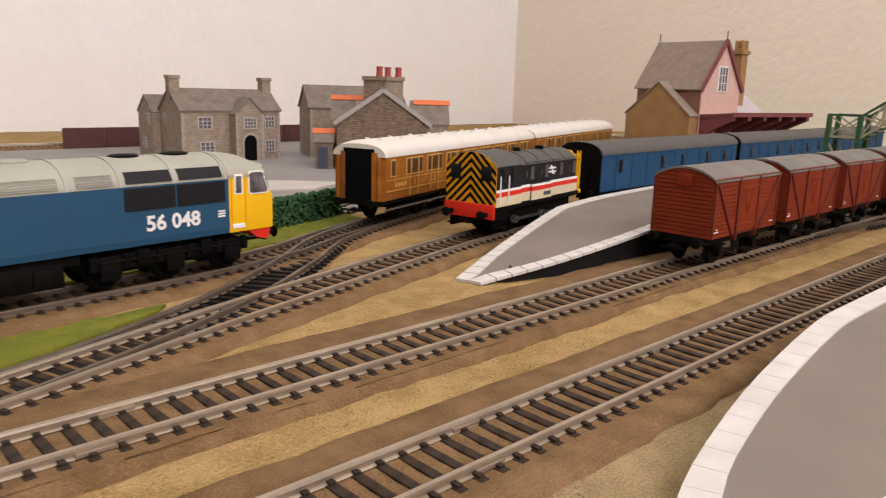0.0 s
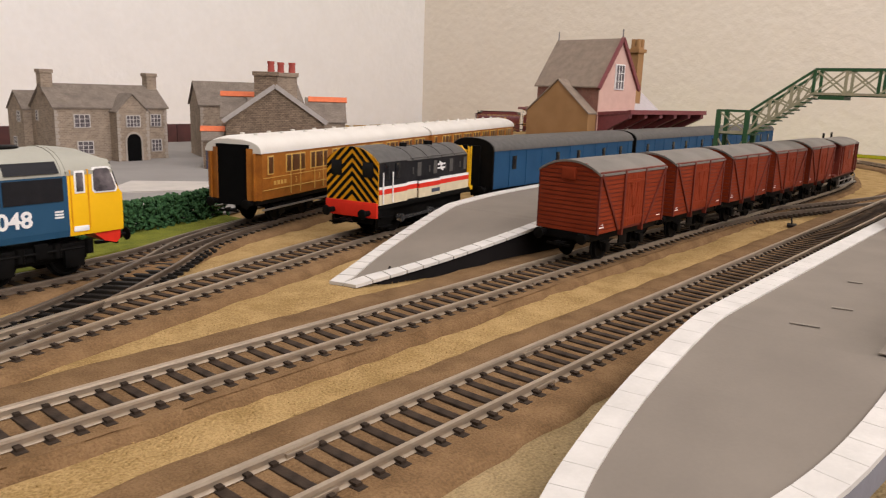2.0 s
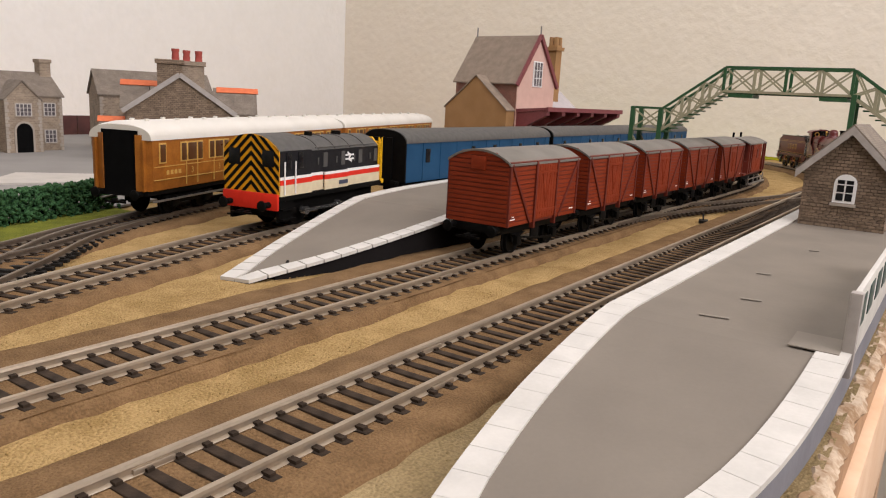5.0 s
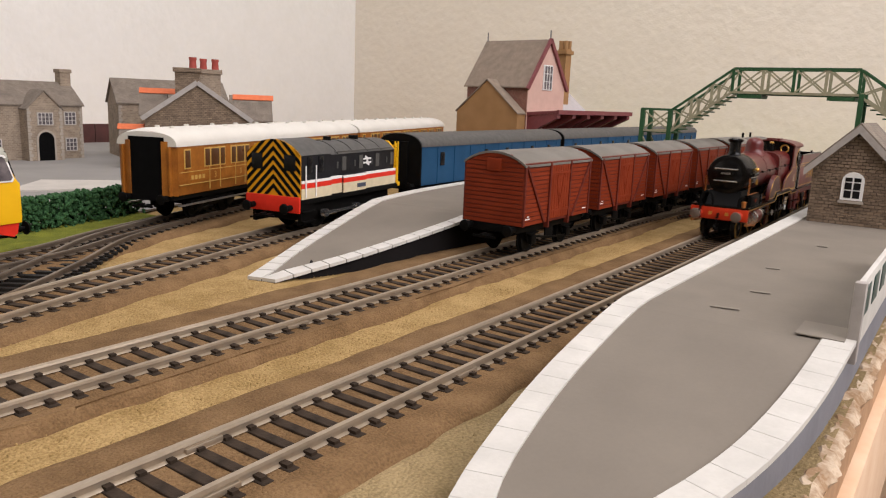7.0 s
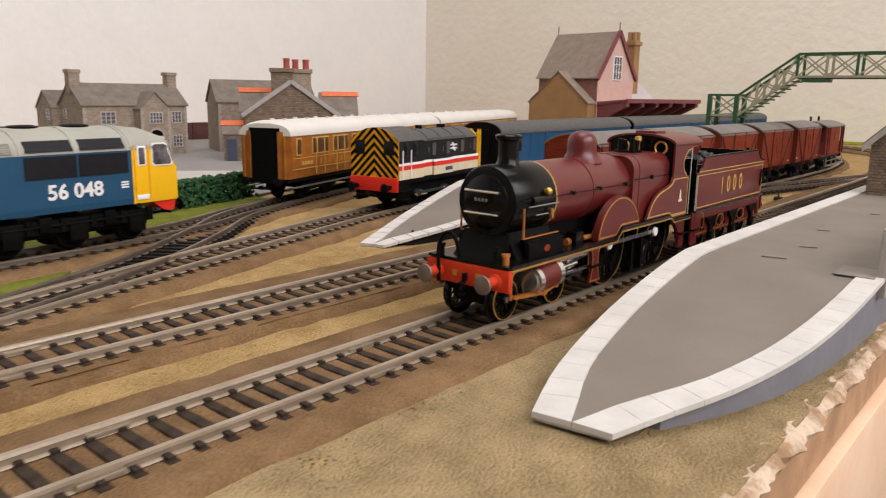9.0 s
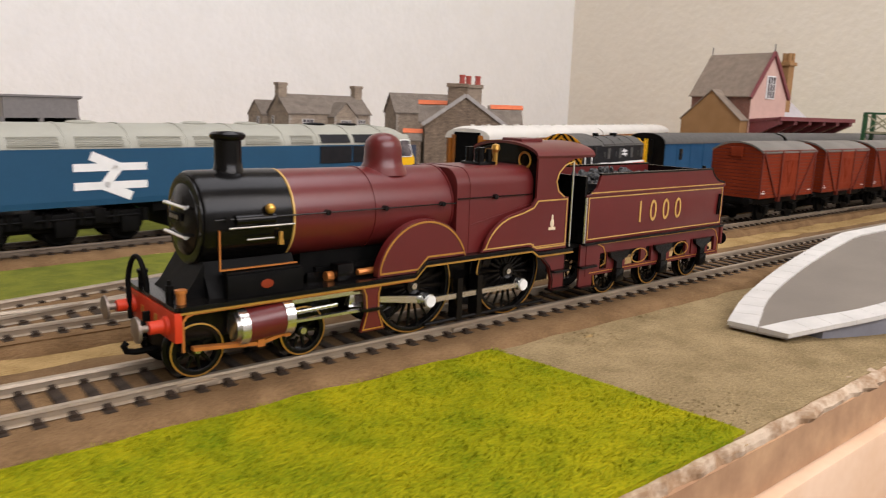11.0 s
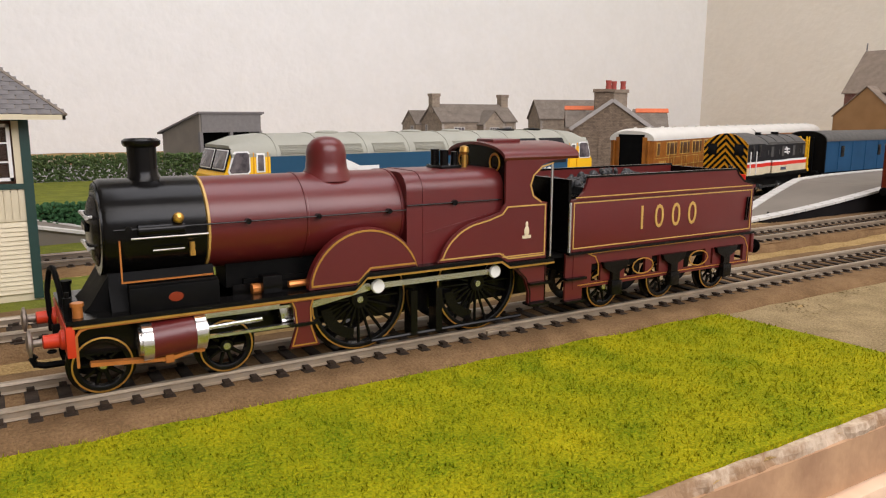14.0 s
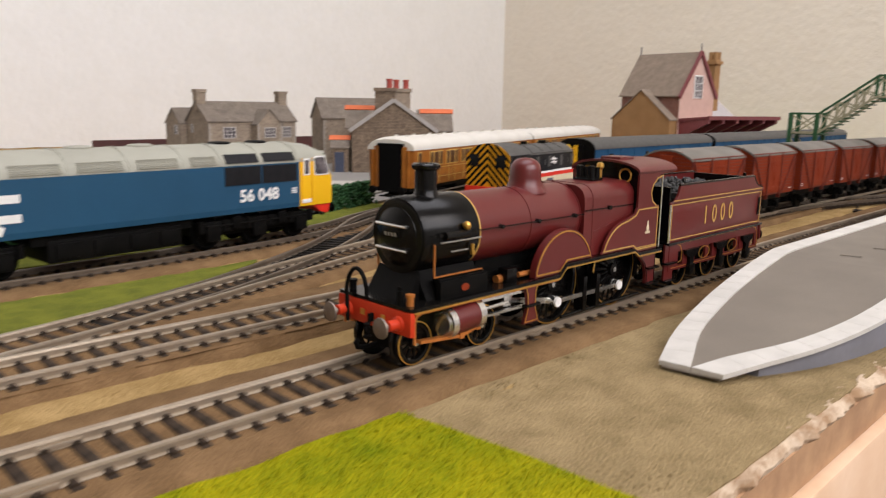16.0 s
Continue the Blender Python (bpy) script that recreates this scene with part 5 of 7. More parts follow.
    bm_lathe(bm, [(0.8, 0), (1.5, 1), (1.3, 2.4), (0.4, 2.8)], Matrix.Translation((-39, 1, 51)), 12)
    part("whistle", bm, M["brass"], th, "brass whistle")
    # smokebox saddle and boiler fittings
    bm = bmesh.new()
    bm_prism(bm, [(-12, 19), (-10, 22.5), (-7.6, 27), (7.6, 27), (10, 22.5), (12, 19)], "x", 37.8, 61.5)
    bm_prism(bm, [(61.4, 18.6), (61.4, 27), (65.5, 20.5), (67.5, 18.6)], "y", -9, 9)
    part("saddle", bm, M["black"], th)
    for k in (-1, 1):
        bm = bmesh.new()
        bm_box(bm, 38, 58, k * 13.2 - 1.0, k * 13.2 + 1.0, 18.8, 24.4, 0.3)
        bm_box(bm, 38.2, 57.8, k * 12 - 1.6, k * 12 + 1.6, 24.2, 25, 0.2)
        part("sandbox", bm, M["black"], th)
        bm = bmesh.new()
        bm_lathe(bm, [(1.1, 0), (1.1, 0.2), (0.2, 0.25)], Matrix.Translation((48, k * 14.2, 21.6)) @ Matrix.Rotation(radians(-90 * k), 4, "X") @ Matrix.Diagonal((1.5, 1, 1, 1)), 16)
        part("works_plate", bm, M["vanred"], th, "small dull red works plate")
        bm = bmesh.new()
        z = cz + 1.2
        bm_rod(bm, (60, k * (R + 1.2), z), (-13, k * (R + 1.2), z), 0.2, 8)
        for x in (57, 30, 12, -8):
            bm_rod(bm, (x, k * R, z), (x, k * (R + 1.6), z), 0.7, 8)
        bm_rod(bm, (-13, k * 13.2, z + 1.2), (-44, k * 13.2, z + 1.2), 0.2, 8)
        for x in (-28,):
            bm_rod(bm, (x, k * 12.4, z + 1.2), (x, k * 13.8, z + 1.2), 0.8, 8)
        part("handrail", bm, M["gloss_black"], th)
        bm = bmesh.new()
        bm_rod(bm, (56.5, k * (R + 1.0), cz - 1.0), (39.5, k * (R + 1.0), cz - 1.0), 0.26, 8)
        bm_rod(bm, (52, k * (R + 0.8), cz - 4.0), (45, k * (R + 0.8), cz - 4.0), 0.24, 8)
        part("bright_rail", bm, M["steel"], th, "bright pipe along the smokebox")
        bm = bmesh.new()
        bm_rod(bm, (55, k * (R + 1.0), cz + 0.8), (45, k * (R + 1.0), cz + 0.8), 1.3, 12)
        part("ejector", bm, M["gloss_black"], th)
        bm = bmesh.new()
        bm_ball(bm, (46.2, k * (R + 1.4), cz + 3.2), 1.3, seg=12)
        bm_rod(bm, (46.2, k * R, cz + 3.2), (46.2, k * (R + 2.4), cz + 3.2), 0.7, 8)
        bm_rod(bm, (43.4, k * (R + 1.2), cz - 2.6), (43.4, k * (R + 1.2), cz - 5.4), 0.6, 8)
        bm_box(bm, 42.8, 44.0, k * (R + 1.2) - 0.5, k * (R + 1.2) + 0.5, cz - 5.8, cz - 4.6)
        part("brass_fitting", bm, M["brass"], th, "brass lubricator fitting")
        bm = bmesh.new()
        bm_line(bm, [(59, cz - 1.2), (59, 25.6), (39, 25.6)], 0.35, "y", k * 12.4 - 0.3, k * 12.4 + 0.3)
        part("saddle_line", bm, M["copper"], th)
    # running plate with its raised length over the driving wheels
    plate = [(70, 18.0), (70, 19.0), (3.5, 19.0), (0, 22.2), (-42, 22.2), (-45, 20.2), (-62, 20.2), (-62, 19.2), (-45.6, 19.2), (-42.6, 21.2), (0.4, 21.2), (3.9, 18.0)]
    for k in (-1, 1):
        bm = bmesh.new()
        bm_prism(bm, plate, "y", *sorted((k * 9.5, k * 16.2)))
        part("running_plate", bm, M["gloss_black"], th, "black running plate", soft=False)
        bm = bmesh.new()
        bm_prism(bm, [(70, 17.9), (70, 17.4), (4, 17.4), (0.6, 20.6), (-42.4, 20.6), (-45.4, 18.6), (-62, 18.6), (-62, 19.1), (-45.6, 19.1), (-42.6, 21.1), (0.4, 21.1), (3.9, 17.9)], "y", *sorted((k * 15.6, k * 16.35)))
        part("plate_line", bm, M["brass"], th, "yellow lined valance edge", soft=False)
        # splashers
        s1 = arc(0, 17.5, 16.4, 14, 162.5, 22)
        bm = bmesh.new()
        bm_prism(bm, [(16.0, 19.2), *s1, (0, 22.4), (3, 19.2)], "y", *sorted((k * 12.6, k * 15.0)))
        sp = part("splasher", bm, M["crimson"], th, "crimson wheel splasher")
        bm = bmesh.new()
        bm_line(bm, [(15.2, 20.0), *arc(0, 17.5, 15.7, 14, 160, 22), (-14.6, 23.2), (-1, 23.2), (2.4, 20.0), (15.2, 20.0)], 0.5, "y", k * 15.0 - 0.1, k * 15.0 + 0.18)
        part("splasher_line", bm, M["brass"], sp)
        # cab side that sweeps up from the trailing splasher
        sweep = [(-21.5, 22.4)] + [(-38 + 16.4 * math.cos(radians(a)), 19.5 + 14 * math.sin(radians(a))) for a in range(16, 75, 6)] + [(-38, 34.0), (-42.5, 35.2), (-44.2, 37.6), (-44.2, 49.5), (-46, 51.2), (-66, 51.2), (-66, 49.8)]
        notch = [(-61.5, 49.6), (-57.5, 48.4), (-54.6, 45.6), (-53.6, 42.5), (-54.6, 39.6), (-57.5, 37.6), (-59.5, 37.2)]
        bm = bmesh.new()
        bm_prism(bm, sweep + notch + [(-59.5, 20.4), (-45, 20.4), (-42, 22.4)], "y", *sorted((k * 14.3, k * 15.1)))
        cab = part("cab_side", bm, M["crimson"], th, "crimson cab side with curved cutout", soft=False)
        bm = bmesh.new()
        bm_line(bm, [(-22.6, 23.2)] + [(-38 + 15.6 * math.cos(radians(a)), 19.5 + 13.3 * math.sin(radians(a))) for a in range(18, 75, 6)] + [(-38.6, 33.2), (-43.2, 34.6), (-45, 36.6), (-58.8, 36.6), (-58.8, 21.4), (-45.4, 21.4), (-42.4, 23.2), (-22.6, 23.2)], 0.42, "y", k * 15.1 - 0.1, k * 15.1 + 0.16)
        bm_line(bm, [(-61.5, 48.8), (-57.2, 47.8), (-54.2, 45.4), (-53.1, 42.5), (-54.2, 39.3), (-57.3, 37.3)], 0.42, "y", k * 15.1 - 0.1, k * 15.1 + 0.16)
        bm_line(bm, [(-43.6, 23), (-43.6, 22.0), (-58.6, 22.0)], 0.3, "y", k * 15.1 - 0.1, k * 15.1 + 0.16)
        part("cab_line", bm, M["gold"], cab, "yellow cab lining")
        bm = bmesh.new()
        bm_ball(bm, (-52, k * 15.2, 29), 1.2, 0.8, 0.2, 1.3, 10)
        bm_ball(bm, (-52, k * 15.2, 31), 0.7, 0.7, 0.25, 1.4, 10)
        bm_box(bm, -53.6, -50.4, k * 15.1 - 0.1, k * 15.1 + 0.2, 26.9, 27.8)
        part("crest", bm, M["cream"], cab, "small pale crest")
        bm = bmesh.new()
        bm_prism(bm, [(-46, 19.2), (-60, 19.2), (-60, 7.5), (-58.4, 6.5), (-53.4, 6.5), (-53.6, 10), (-52, 14.5), (-48.6, 17.6)], "y", *sorted((k * 13.6, k * 14.8)))
        part("cab_step", bm, M["crimson"], th, soft=False)
        bm = bmesh.new()
        bm_box(bm, -60.4, -53, k * 14.6 - 2, k * 14.6 + 2, 12.6, 13.3)
        bm_box(bm, -60.4, -53, k * 14.6 - 2, k * 14.6 + 2, 6.2, 6.9)
        bm_line(bm, [(-59.6, 18.4), (-59.6, 7), (-54, 7), (-54, 10.2), (-52.4, 14.7), (-49, 17.8)], 0.35, "y", k * 14.8 - 0.1, k * 14.8 + 0.16)
        part("step_tread", bm, M["gloss_black"], th)
        # outside cylinder, slide bars, bracket
        bm = bmesh.new()
        bm_rod(bm, (54.2, k * 13.6, 12.0), (44.5, k * 13.6, 12.6), 4.4, 24)
        cy = part("cylinder", bm, M["crimson"], th, "crimson lagged cylinder")
        for nm, a, b, r in (("cylinder_cover", 54.0, 56.2, 4.6), ("cylinder_cover", 42.2, 44.6, 4.6)):
            bm = bmesh.new()
            z = 11.85 if a > 50 else 12.65
            bm_rod(bm, (a, k * 13.6, z), (b, k * 13.6, z), r, 24)
            bm_rod(bm, (a - 0.6, k * 13.6, z), (b + 0.6, k * 13.6, z), r * 0.7, 20)
            part(nm, bm, M["bright"], cy, "bright steel cylinder cover")
        bm = bmesh.new()
        for z in (10.4, 15.4):
            bm_box(bm, 17.5, 42.4, k * 13.6 - 0.7, k * 13.6 + 0.7, z, z + 0.7)
        bm_rod(bm, (42.4, k * 13.6, 12.9), (28, k * 13.6, 13.3), 0.6, 10)
        bm_box(bm, 24, 42, k * 15.2 - 0.3, k * 15.2 + 0.3, 16.0, 17.0)
        part("slide_bar", bm, M["bright"], th, "bright slide bars")
        bm = bmesh.new()
        bm_prism(bm, [(14.6, 19), (21.8, 19), (20.4, 15), (20.0, 10), (21.6, 5), (13.8, 5), (15.6, 10), (15.6, 15)], "y", *sorted((k * 14.4, k * 15.4)))
        br = part("slide_bar_bracket", bm, M["crimson"], th, "crimson bracket behind the slide bars", soft=False)
        bm = bmesh.new()
        bm_line(bm, [(15.0, 18), (16.0, 15), (16.0, 10), (14.6, 5.6), (21.0, 5.6), (19.6, 10), (20.0, 15), (21.2, 18)], 0.35, "y", k * 15.4 - 0.1, k * 15.4 + 0.15)
        part("bracket_line", bm, M["brass"], br)
        bm = bmesh.new()
        bm_box(bm, 14.2, 21.4, k * 15.2 - 0.9, k * 15.2 + 0.9, 10.6, 11.4)
        part("bracket_step", bm, M["gloss_black"], br)
        # front valance frame with copper line and lower bar
        bm = bmesh.new()
        bm_line(bm, [(69.4, 8.6), (69.4, 15.6), (68.6, 16.8), (67.0, 17.3), (4.4, 17.3)], 0.55, "y", k * 15.6 - 0.3, k * 15.6 + 0.4)
        bm_line(bm, [(67, 8.8), (50.5, 7.4), (43.5, 8.9)], 0.9, "y", k * 15.2 - 1.4, k * 15.2 + 0.5)
        bm_box(bm, 42.6, 44.4, k * 15.2 - 0.6, k * 15.2 + 0.7, 8.0, 10.4)
        bm_box(bm, 49.6, 51.4, k * 15.2 - 0.6, k * 15.2 + 0.7, 6.6, 8.6)
        part("front_step_bar", bm, M["copper"], th, "orange copper lined step bar")
        bm = bmesh.new()
        bm_box(bm, 33, 69, k * 8.8 - 0.6, k * 8.8 + 0.6, 9, 18)
        bm_box(bm, -60, 33, k * 6.6 - 0.5, k * 6.6 + 0.5, 8, 21)
        for x in (-15, -23):
            bm_box(bm, x - 1, x + 1, k * 11.4 - 2, k * 11.4 + 2, 2.5, 15)
        bm_rod(bm, (-2, k * 12.6, 2.6), (-52, k * 12.6, 2.8), 0.6, 8)
        part("frame", bm, M["gloss_black"], th)
        bm = bmesh.new()
        bm_rod(bm, (29, k * 9.5, 20), (22, k * 9.5, 20), 1.4, 10)
        bm_rod(bm, (20, k * 11, 20.5), (12, k * 11, 20.5), 0.9, 8)
        part("copper_pipe", bm, M["copper"], th, "short copper pipe above the plate")
        bm = bmesh.new()
        bm_box(bm, 22, 27, k * 10.5 - 2, k * 10.5 + 2, 19, 23.5, 0.3)
        part("lubricator", bm, M["gloss_black"], th)
    # cab front, roof, interior
    rz = [(15.6 * math.sin(radians(a)) , 50.4 + 4.4 * math.cos(radians(a * 0.95))) for a in range(-90, 91, 10)]
    bm = bmesh.new()
    bm_prism(bm, rz + [(y * 0.97, z - 0.8) for y, z in rz[::-1]], "x", -71, -43.4)
    ro = part("cab_roof", bm, M["crimson"], th, "crimson arched cab roof")
    bm = bmesh.new()
    bm_box(bm, -57, -47, -4.5, 4.5, 54.2, 55.6, 0.3)
    part("roof_ventilator", bm, M["crimson"], ro)
    bm = bmesh.new()
    bm_prism(bm, [(-14.6, 21), (14.6, 21), (14.6, 50.4)] + [(y * 0.94, z - 0.6) for y, z in rz[::-1]][2:-2] + [(-14.6, 50.4)], "x", -46, -45)
    cf = part("cab_front", bm, M["gloss_black"], th, "black cab front with round windows")
    for k in (-1, 1):
        bm = bmesh.new()
        bm_lathe(bm, [(2.5, 0), (2.9, 0.3), (2.5, 0.6), (2.1, 0.3)], Matrix.Translation((-45.1, k * 8.4, 49.0)) @ X, 20, True)
        part("cab_window", bm, M["brass"], cf, "brass rimmed cab window")
    bm = bmesh.new()
    bm_box(bm, -62, -45.5, -14.2, 14.2, 19.5, 20.8)
    part("cab_floor", bm, M["deep"], th)
    bm = bmesh.new()
    bm_box(bm, -54, -45.8, -12, 12, 20.8, 46, 1.5)
    part("backhead", bm, M["deep"], th, "black boiler backhead inside the cab")
    for k in (-1, 1):
        bm = bmesh.new()
        bm_box(bm, -59, -46, *sorted((k * 13.4, k * 14.25)), 20.8, 37.1)
        bm_box(bm, -53.4, -46, *sorted((k * 13.4, k * 14.25)), 37.1, 49.5)
        part("cab_lining", bm, M["deep"], th, "black inner cab sheet")
    for k in (-1, 1):
        bm = bmesh.new()
        bm_rod(bm, (-61.2, k * 15.0, 20.6), (-61.2, k * 15.0, 48.5), 0.35, 8)
        part("cab_handrail", bm, M["bright"], th, "bright upright cab handrail")
    # front end
    bm = bmesh.new()
    bm_box(bm, 69.6, 71.4, -16.2, 16.2, 11.0, 17.9, 0.3)
    bb = part("buffer_beam", bm, M["bufferred"], th, "vermilion buffer beam")
    bm = bmesh.new()
    for y in (-4.6, 4.6):
        bm_box(bm, 71.3, 71.6, y - 0.9, y + 0.9, 13.6, 15.4)
    part("beam_bolts", bm, M["brass"], bb)
    bm = bmesh.new()
    bm_box(bm, 38, 70.4, -15.6, 15.6, 17.6, 18.8)
    bm_box(bm, 62, 71.2, -15.9, 15.9, 18.2, 19.1)
    part("front_plate", bm, M["gloss_black"], th)
    for k in (-1, 1):
        bm = bmesh.new()
        bm_lathe(bm, [(2.3, 0), (2.2, 0.8), (1.6, 1.2), (1.5, 4.2), (1.0, 4.4)], Matrix.Translation((71.3, k * 11.4, 14.2)) @ X, 16)
        b = part("buffer", bm, M["bufferred"], th, "vermilion buffer stock")
        bm = bmesh.new()
        bm_lathe(bm, [(0.8, 0), (0.8, 2.0), (3.0, 2.4), (2.9, 3.0), (1.4, 3.4)], Matrix.Translation((75.4, k * 11.4, 14.2)) @ X, 20)
        part("buffer_head", bm, M["dullsteel"], b, "dull bronzed buffer head")
        bm = bmesh.new()
        bm_rod(bm, (68.5, k * 12.8, 18.8), (68.5, k * 12.8, 21.6), 1.1, 12)
        bm_rod(bm, (68.5, k * 12.8, 21.6), (68.5, k * 12.8, 22.4), 1.4, 12)
        part("lamp_socket", bm, M["copper" if k > 0 else "black"], th)
    bm = bmesh.new()
    bend = [(70.4, -4.0, 18.5)] + [(70.4 + a / 75, -7.2 + 3.2 * math.cos(radians(a)), 20.6 + 6.4 * math.sin(radians(a))) for a in range(0, 181, 15)] + [(72.6, -10.2, 11)]
    bm_tube(bm, bend, 0.65)
    part("vacuum_pipe", bm, M["black"], th, "looped black vacuum pipe")
    bm = bmesh.new()
    bm_rod(bm, (70.2, 10.5, 18.5), (70.2, 10.5, 23.2), 0.9, 10)
    bm_rod(bm, (70.2, 10.5, 23.2), (70.2, 10.5, 24.4), 0.5, 8)
    part("lamp_iron", bm, M["black"], th)
    bm = bmesh.new()
    bm_box(bm, 70.8, 73.0, -0.5, 0.5, 12.6, 15, 0.1)
    for i in range(3):
        bm_lathe(bm, [(0.9, -0.3), (1.2, 0), (0.9, 0.3), (0.6, 0)], Matrix.Translation((73.4, 0, 12.2 - i * 1.8)) @ Matrix.Rotation(radians(90 * (i % 2)), 4, "X"), 10)
    part("screw_coupling", bm, M["black"], th)
    bm = bmesh.new()
    bm_tube(bm, [(66, 0, 5.5), (75, 0, 5.5), (77.0, 0, 6.0), (77.6, 0, 7.4), (76.8, 0, 8.2)], 0.8)
    part("tension_hook", bm, M["black"], th)
    bm = bmesh.new()
    bm_box(bm, 30, 70, -6.4, 6.4, 5.4, 11, 0.5)
    bm_box(bm, -58, 30, -6.4, 6.4, 8, 22)
    bm_box(bm, -14, 34, -5, 5, 20, 27)
    part("inside_frame", bm, M["black"], th)
    # wheels and rods
    roll = []
    for x in (64, 36):
        for y in (-8.6, 8.6):
            roll.append((spoked_wheel("bogie_wheel", 6.7, 10, x, y, th), x, y, 6.7))
    for x in (0, -38):
        for y in (-8.6, 8.6):
            roll.append((spoked_wheel("driving_wheel", 13.9, 20, x, y, th, True), x, y, 13.9))
    rods = []
    for k in (-1, 1):
        bm = bmesh.new()
        bm_box(bm, -38, 0, -0.5, 0.5, -0.75, 0.75)
        for x in (0, -38):
            bm_rod(bm, (x, -0.9, 0), (x, 0.9, 0), 2.0, 18)
        c = part("coupling_rod", bm, M["bright"], th, "bright fluted coupling rod", at=mmpose(0, k * 12.6, 13.9))
        for x in (0, -38):
            bm = bmesh.new()
            bm_rod(bm, (x, -1.4, 0), (x, 1.5, 0), 1.75, 16)
            part("crank_pin", bm, M["white"], c, "white crank pin cap")
        rods.append((c, k))
    cons = []
    for k in (-1, 1):
        bm = bmesh.new()
        bm_prism(bm, [(0, -1.1), (0, 1.1), (24.5, 0.7), (24.5, -0.7)], "y", -0.4, 0.4)
        bm_rod(bm, (0, -0.8, 0), (0, 0.8, 0), 1.9, 16)
        bm_box(bm, 23, 27, -1.2, 1.2, -2.0, 2.0, 0.3)
        cons.append((part("connecting_rod", bm, M["bright"], th, "bright connecting rod and crosshead", at=mmpose(0, k * 11.2, 13.9)), k))
    return th, roll, rods, cons


def tender():
    """Its middle axle stands at x 0, front towards +x."""
    th = thing("tender", "crimson six-wheeled tender lettered 1000 with coal", "tender")
    f, r = 46.0, -41.0
    bm = bmesh.new()
    bm_box(bm, r, f, -15.0, 15.0, 20.8, 37.2, 0.4)
    body = part("tank", bm, M["crimson"], th, "crimson tender tank")
    for k in (-1, 1):
        bm = bmesh.new()
        pf = [(f - 0.4, 37.0), (f - 2.6, 37.8), (f - 4.6, 39.6), (f - 5.8, 42), (f - 6.4, 44.0), (r + 11.5, 44.0), (r + 9.8, 41.6), (r + 6.6, 39.4), (r + 1.5, 38.4), (r, 38.0), (r, 37.0)]
        bm_prism(bm, pf, "y", *sorted((k * 14.6, k * 15.5)))
        fl = part("flare", bm, M["crimson"], th, "flared tender coping", soft=False)
        bm = bmesh.new()
        bm_line(bm, [(f - 6.2, 44.1), (r + 11.2, 44.1), (r + 9.6, 41.9), (r + 6.6, 39.7), (r + 1.2, 38.5)], 0.6, "y", *sorted((k * 14.5, k * 15.7)))
        part("coping_bead", bm, M["gloss_black"], fl)
        bm = bmesh.new()
        bm_line(bm, [(f - 1.2, 22.0), (f - 1.2, 36.2), (r + 1.4, 36.2), (r + 1.4, 22.0), (f - 1.2, 22.0)], 0.35, "y", k * 15.0 - 0.1, k * 15.0 + 0.2)
        bm_line(bm, [(f - 1.4, 37.9), (r + 2, 37.9)], 0.35, "y", k * 15.5 - 0.1, k * 15.5 + 0.15)
        part("tank_line", bm, M["gold"], th, "yellow tank lining")
        for j, ch in enumerate("1000"):
            words("running_number", ch, 11.2, mmpose((15.6 - j * 8.0) if k > 0 else (-8.4 + j * 8.0), k * 15.1, 29.4, 90, 0, 180 if k > 0 else 0), M["gold"], th, "yellow running number", 0.12, 0.84)
        bm = bmesh.new()
        bm_line(bm, [(r + 3.2, 25.4), (r + 2.6, 33.6), (r + 3.8, 33.6), (r + 4.4, 25.4)], 0.3, "y", k * 15.3 - 0.2, k * 15.3 + 0.3)
        part("rear_handrail", bm, M["gloss_black"], th)
        bm = bmesh.new()
        bm_rod(bm, (f + 0.4, k * 15.2, 20.8), (f + 0.4, k * 15.2, 36.5), 0.5, 8)
        part("handrail", bm, M["bright"], th, "bright upright handrail")
        # outside frame with lightening holes
        bm = bmesh.new()
        def slab(x0, x1, z0, z1):
            bm_box(bm, x0, x1, k * 14.2 - 0.5, k * 14.2 + 0.5, z0, z1)
        slab(r, f - 2, 16.4, 20.6)
        slab(r, f - 2, 9.0, 10.6)
        for a, b in ((f - 9.5, f - 2), (f - 24, f - 13.5), (9.5, 12.5), (-6.0, 6.0), (-20, -17), (-33, -21), (r, r + 3.4)):
            slab(a, b, 10.6, 16.4)
        fr = part("side_frame", bm, M["crimson"], th, "crimson outside frame with oval holes", soft=False)
        bm = bmesh.new()
        for x in (13.6, -13.6):
            bm_line(bm, [(x + 4.8 * math.cos(radians(a)), 13.5 + 2.6 * math.sin(radians(a))) for a in range(0, 361, 30)], 0.4, "y", k * 14.7 - 0.1, k * 14.7 + 0.15)
        bm_line(bm, [(r + 1, 9.6), (r + 1, 15), (r + 3, 18.6), (r + 6, 19.8), (f - 8, 19.8), (f - 11, 18.6), (f - 12.4, 16), (f - 12.4, 12.6), (f - 10, 11.8)], 0.4, "y", k * 14.7 - 0.1, k * 14.7 + 0.15)
        bm_line(bm, [(r + 2, 10), (f - 4, 10)], 0.3, "y", k * 14.7 - 0.1, k * 14.7 + 0.15)
        part("frame_line", bm, M["brass"], fr)
        bm = bmesh.new()
        bm_box(bm, r - 0.6, f + 1.0, k * 15.2 - 0.9, k * 15.2 + 0.9, 20.2, 21.0)
        part("foot_plate", bm, M["gloss_black"], th)
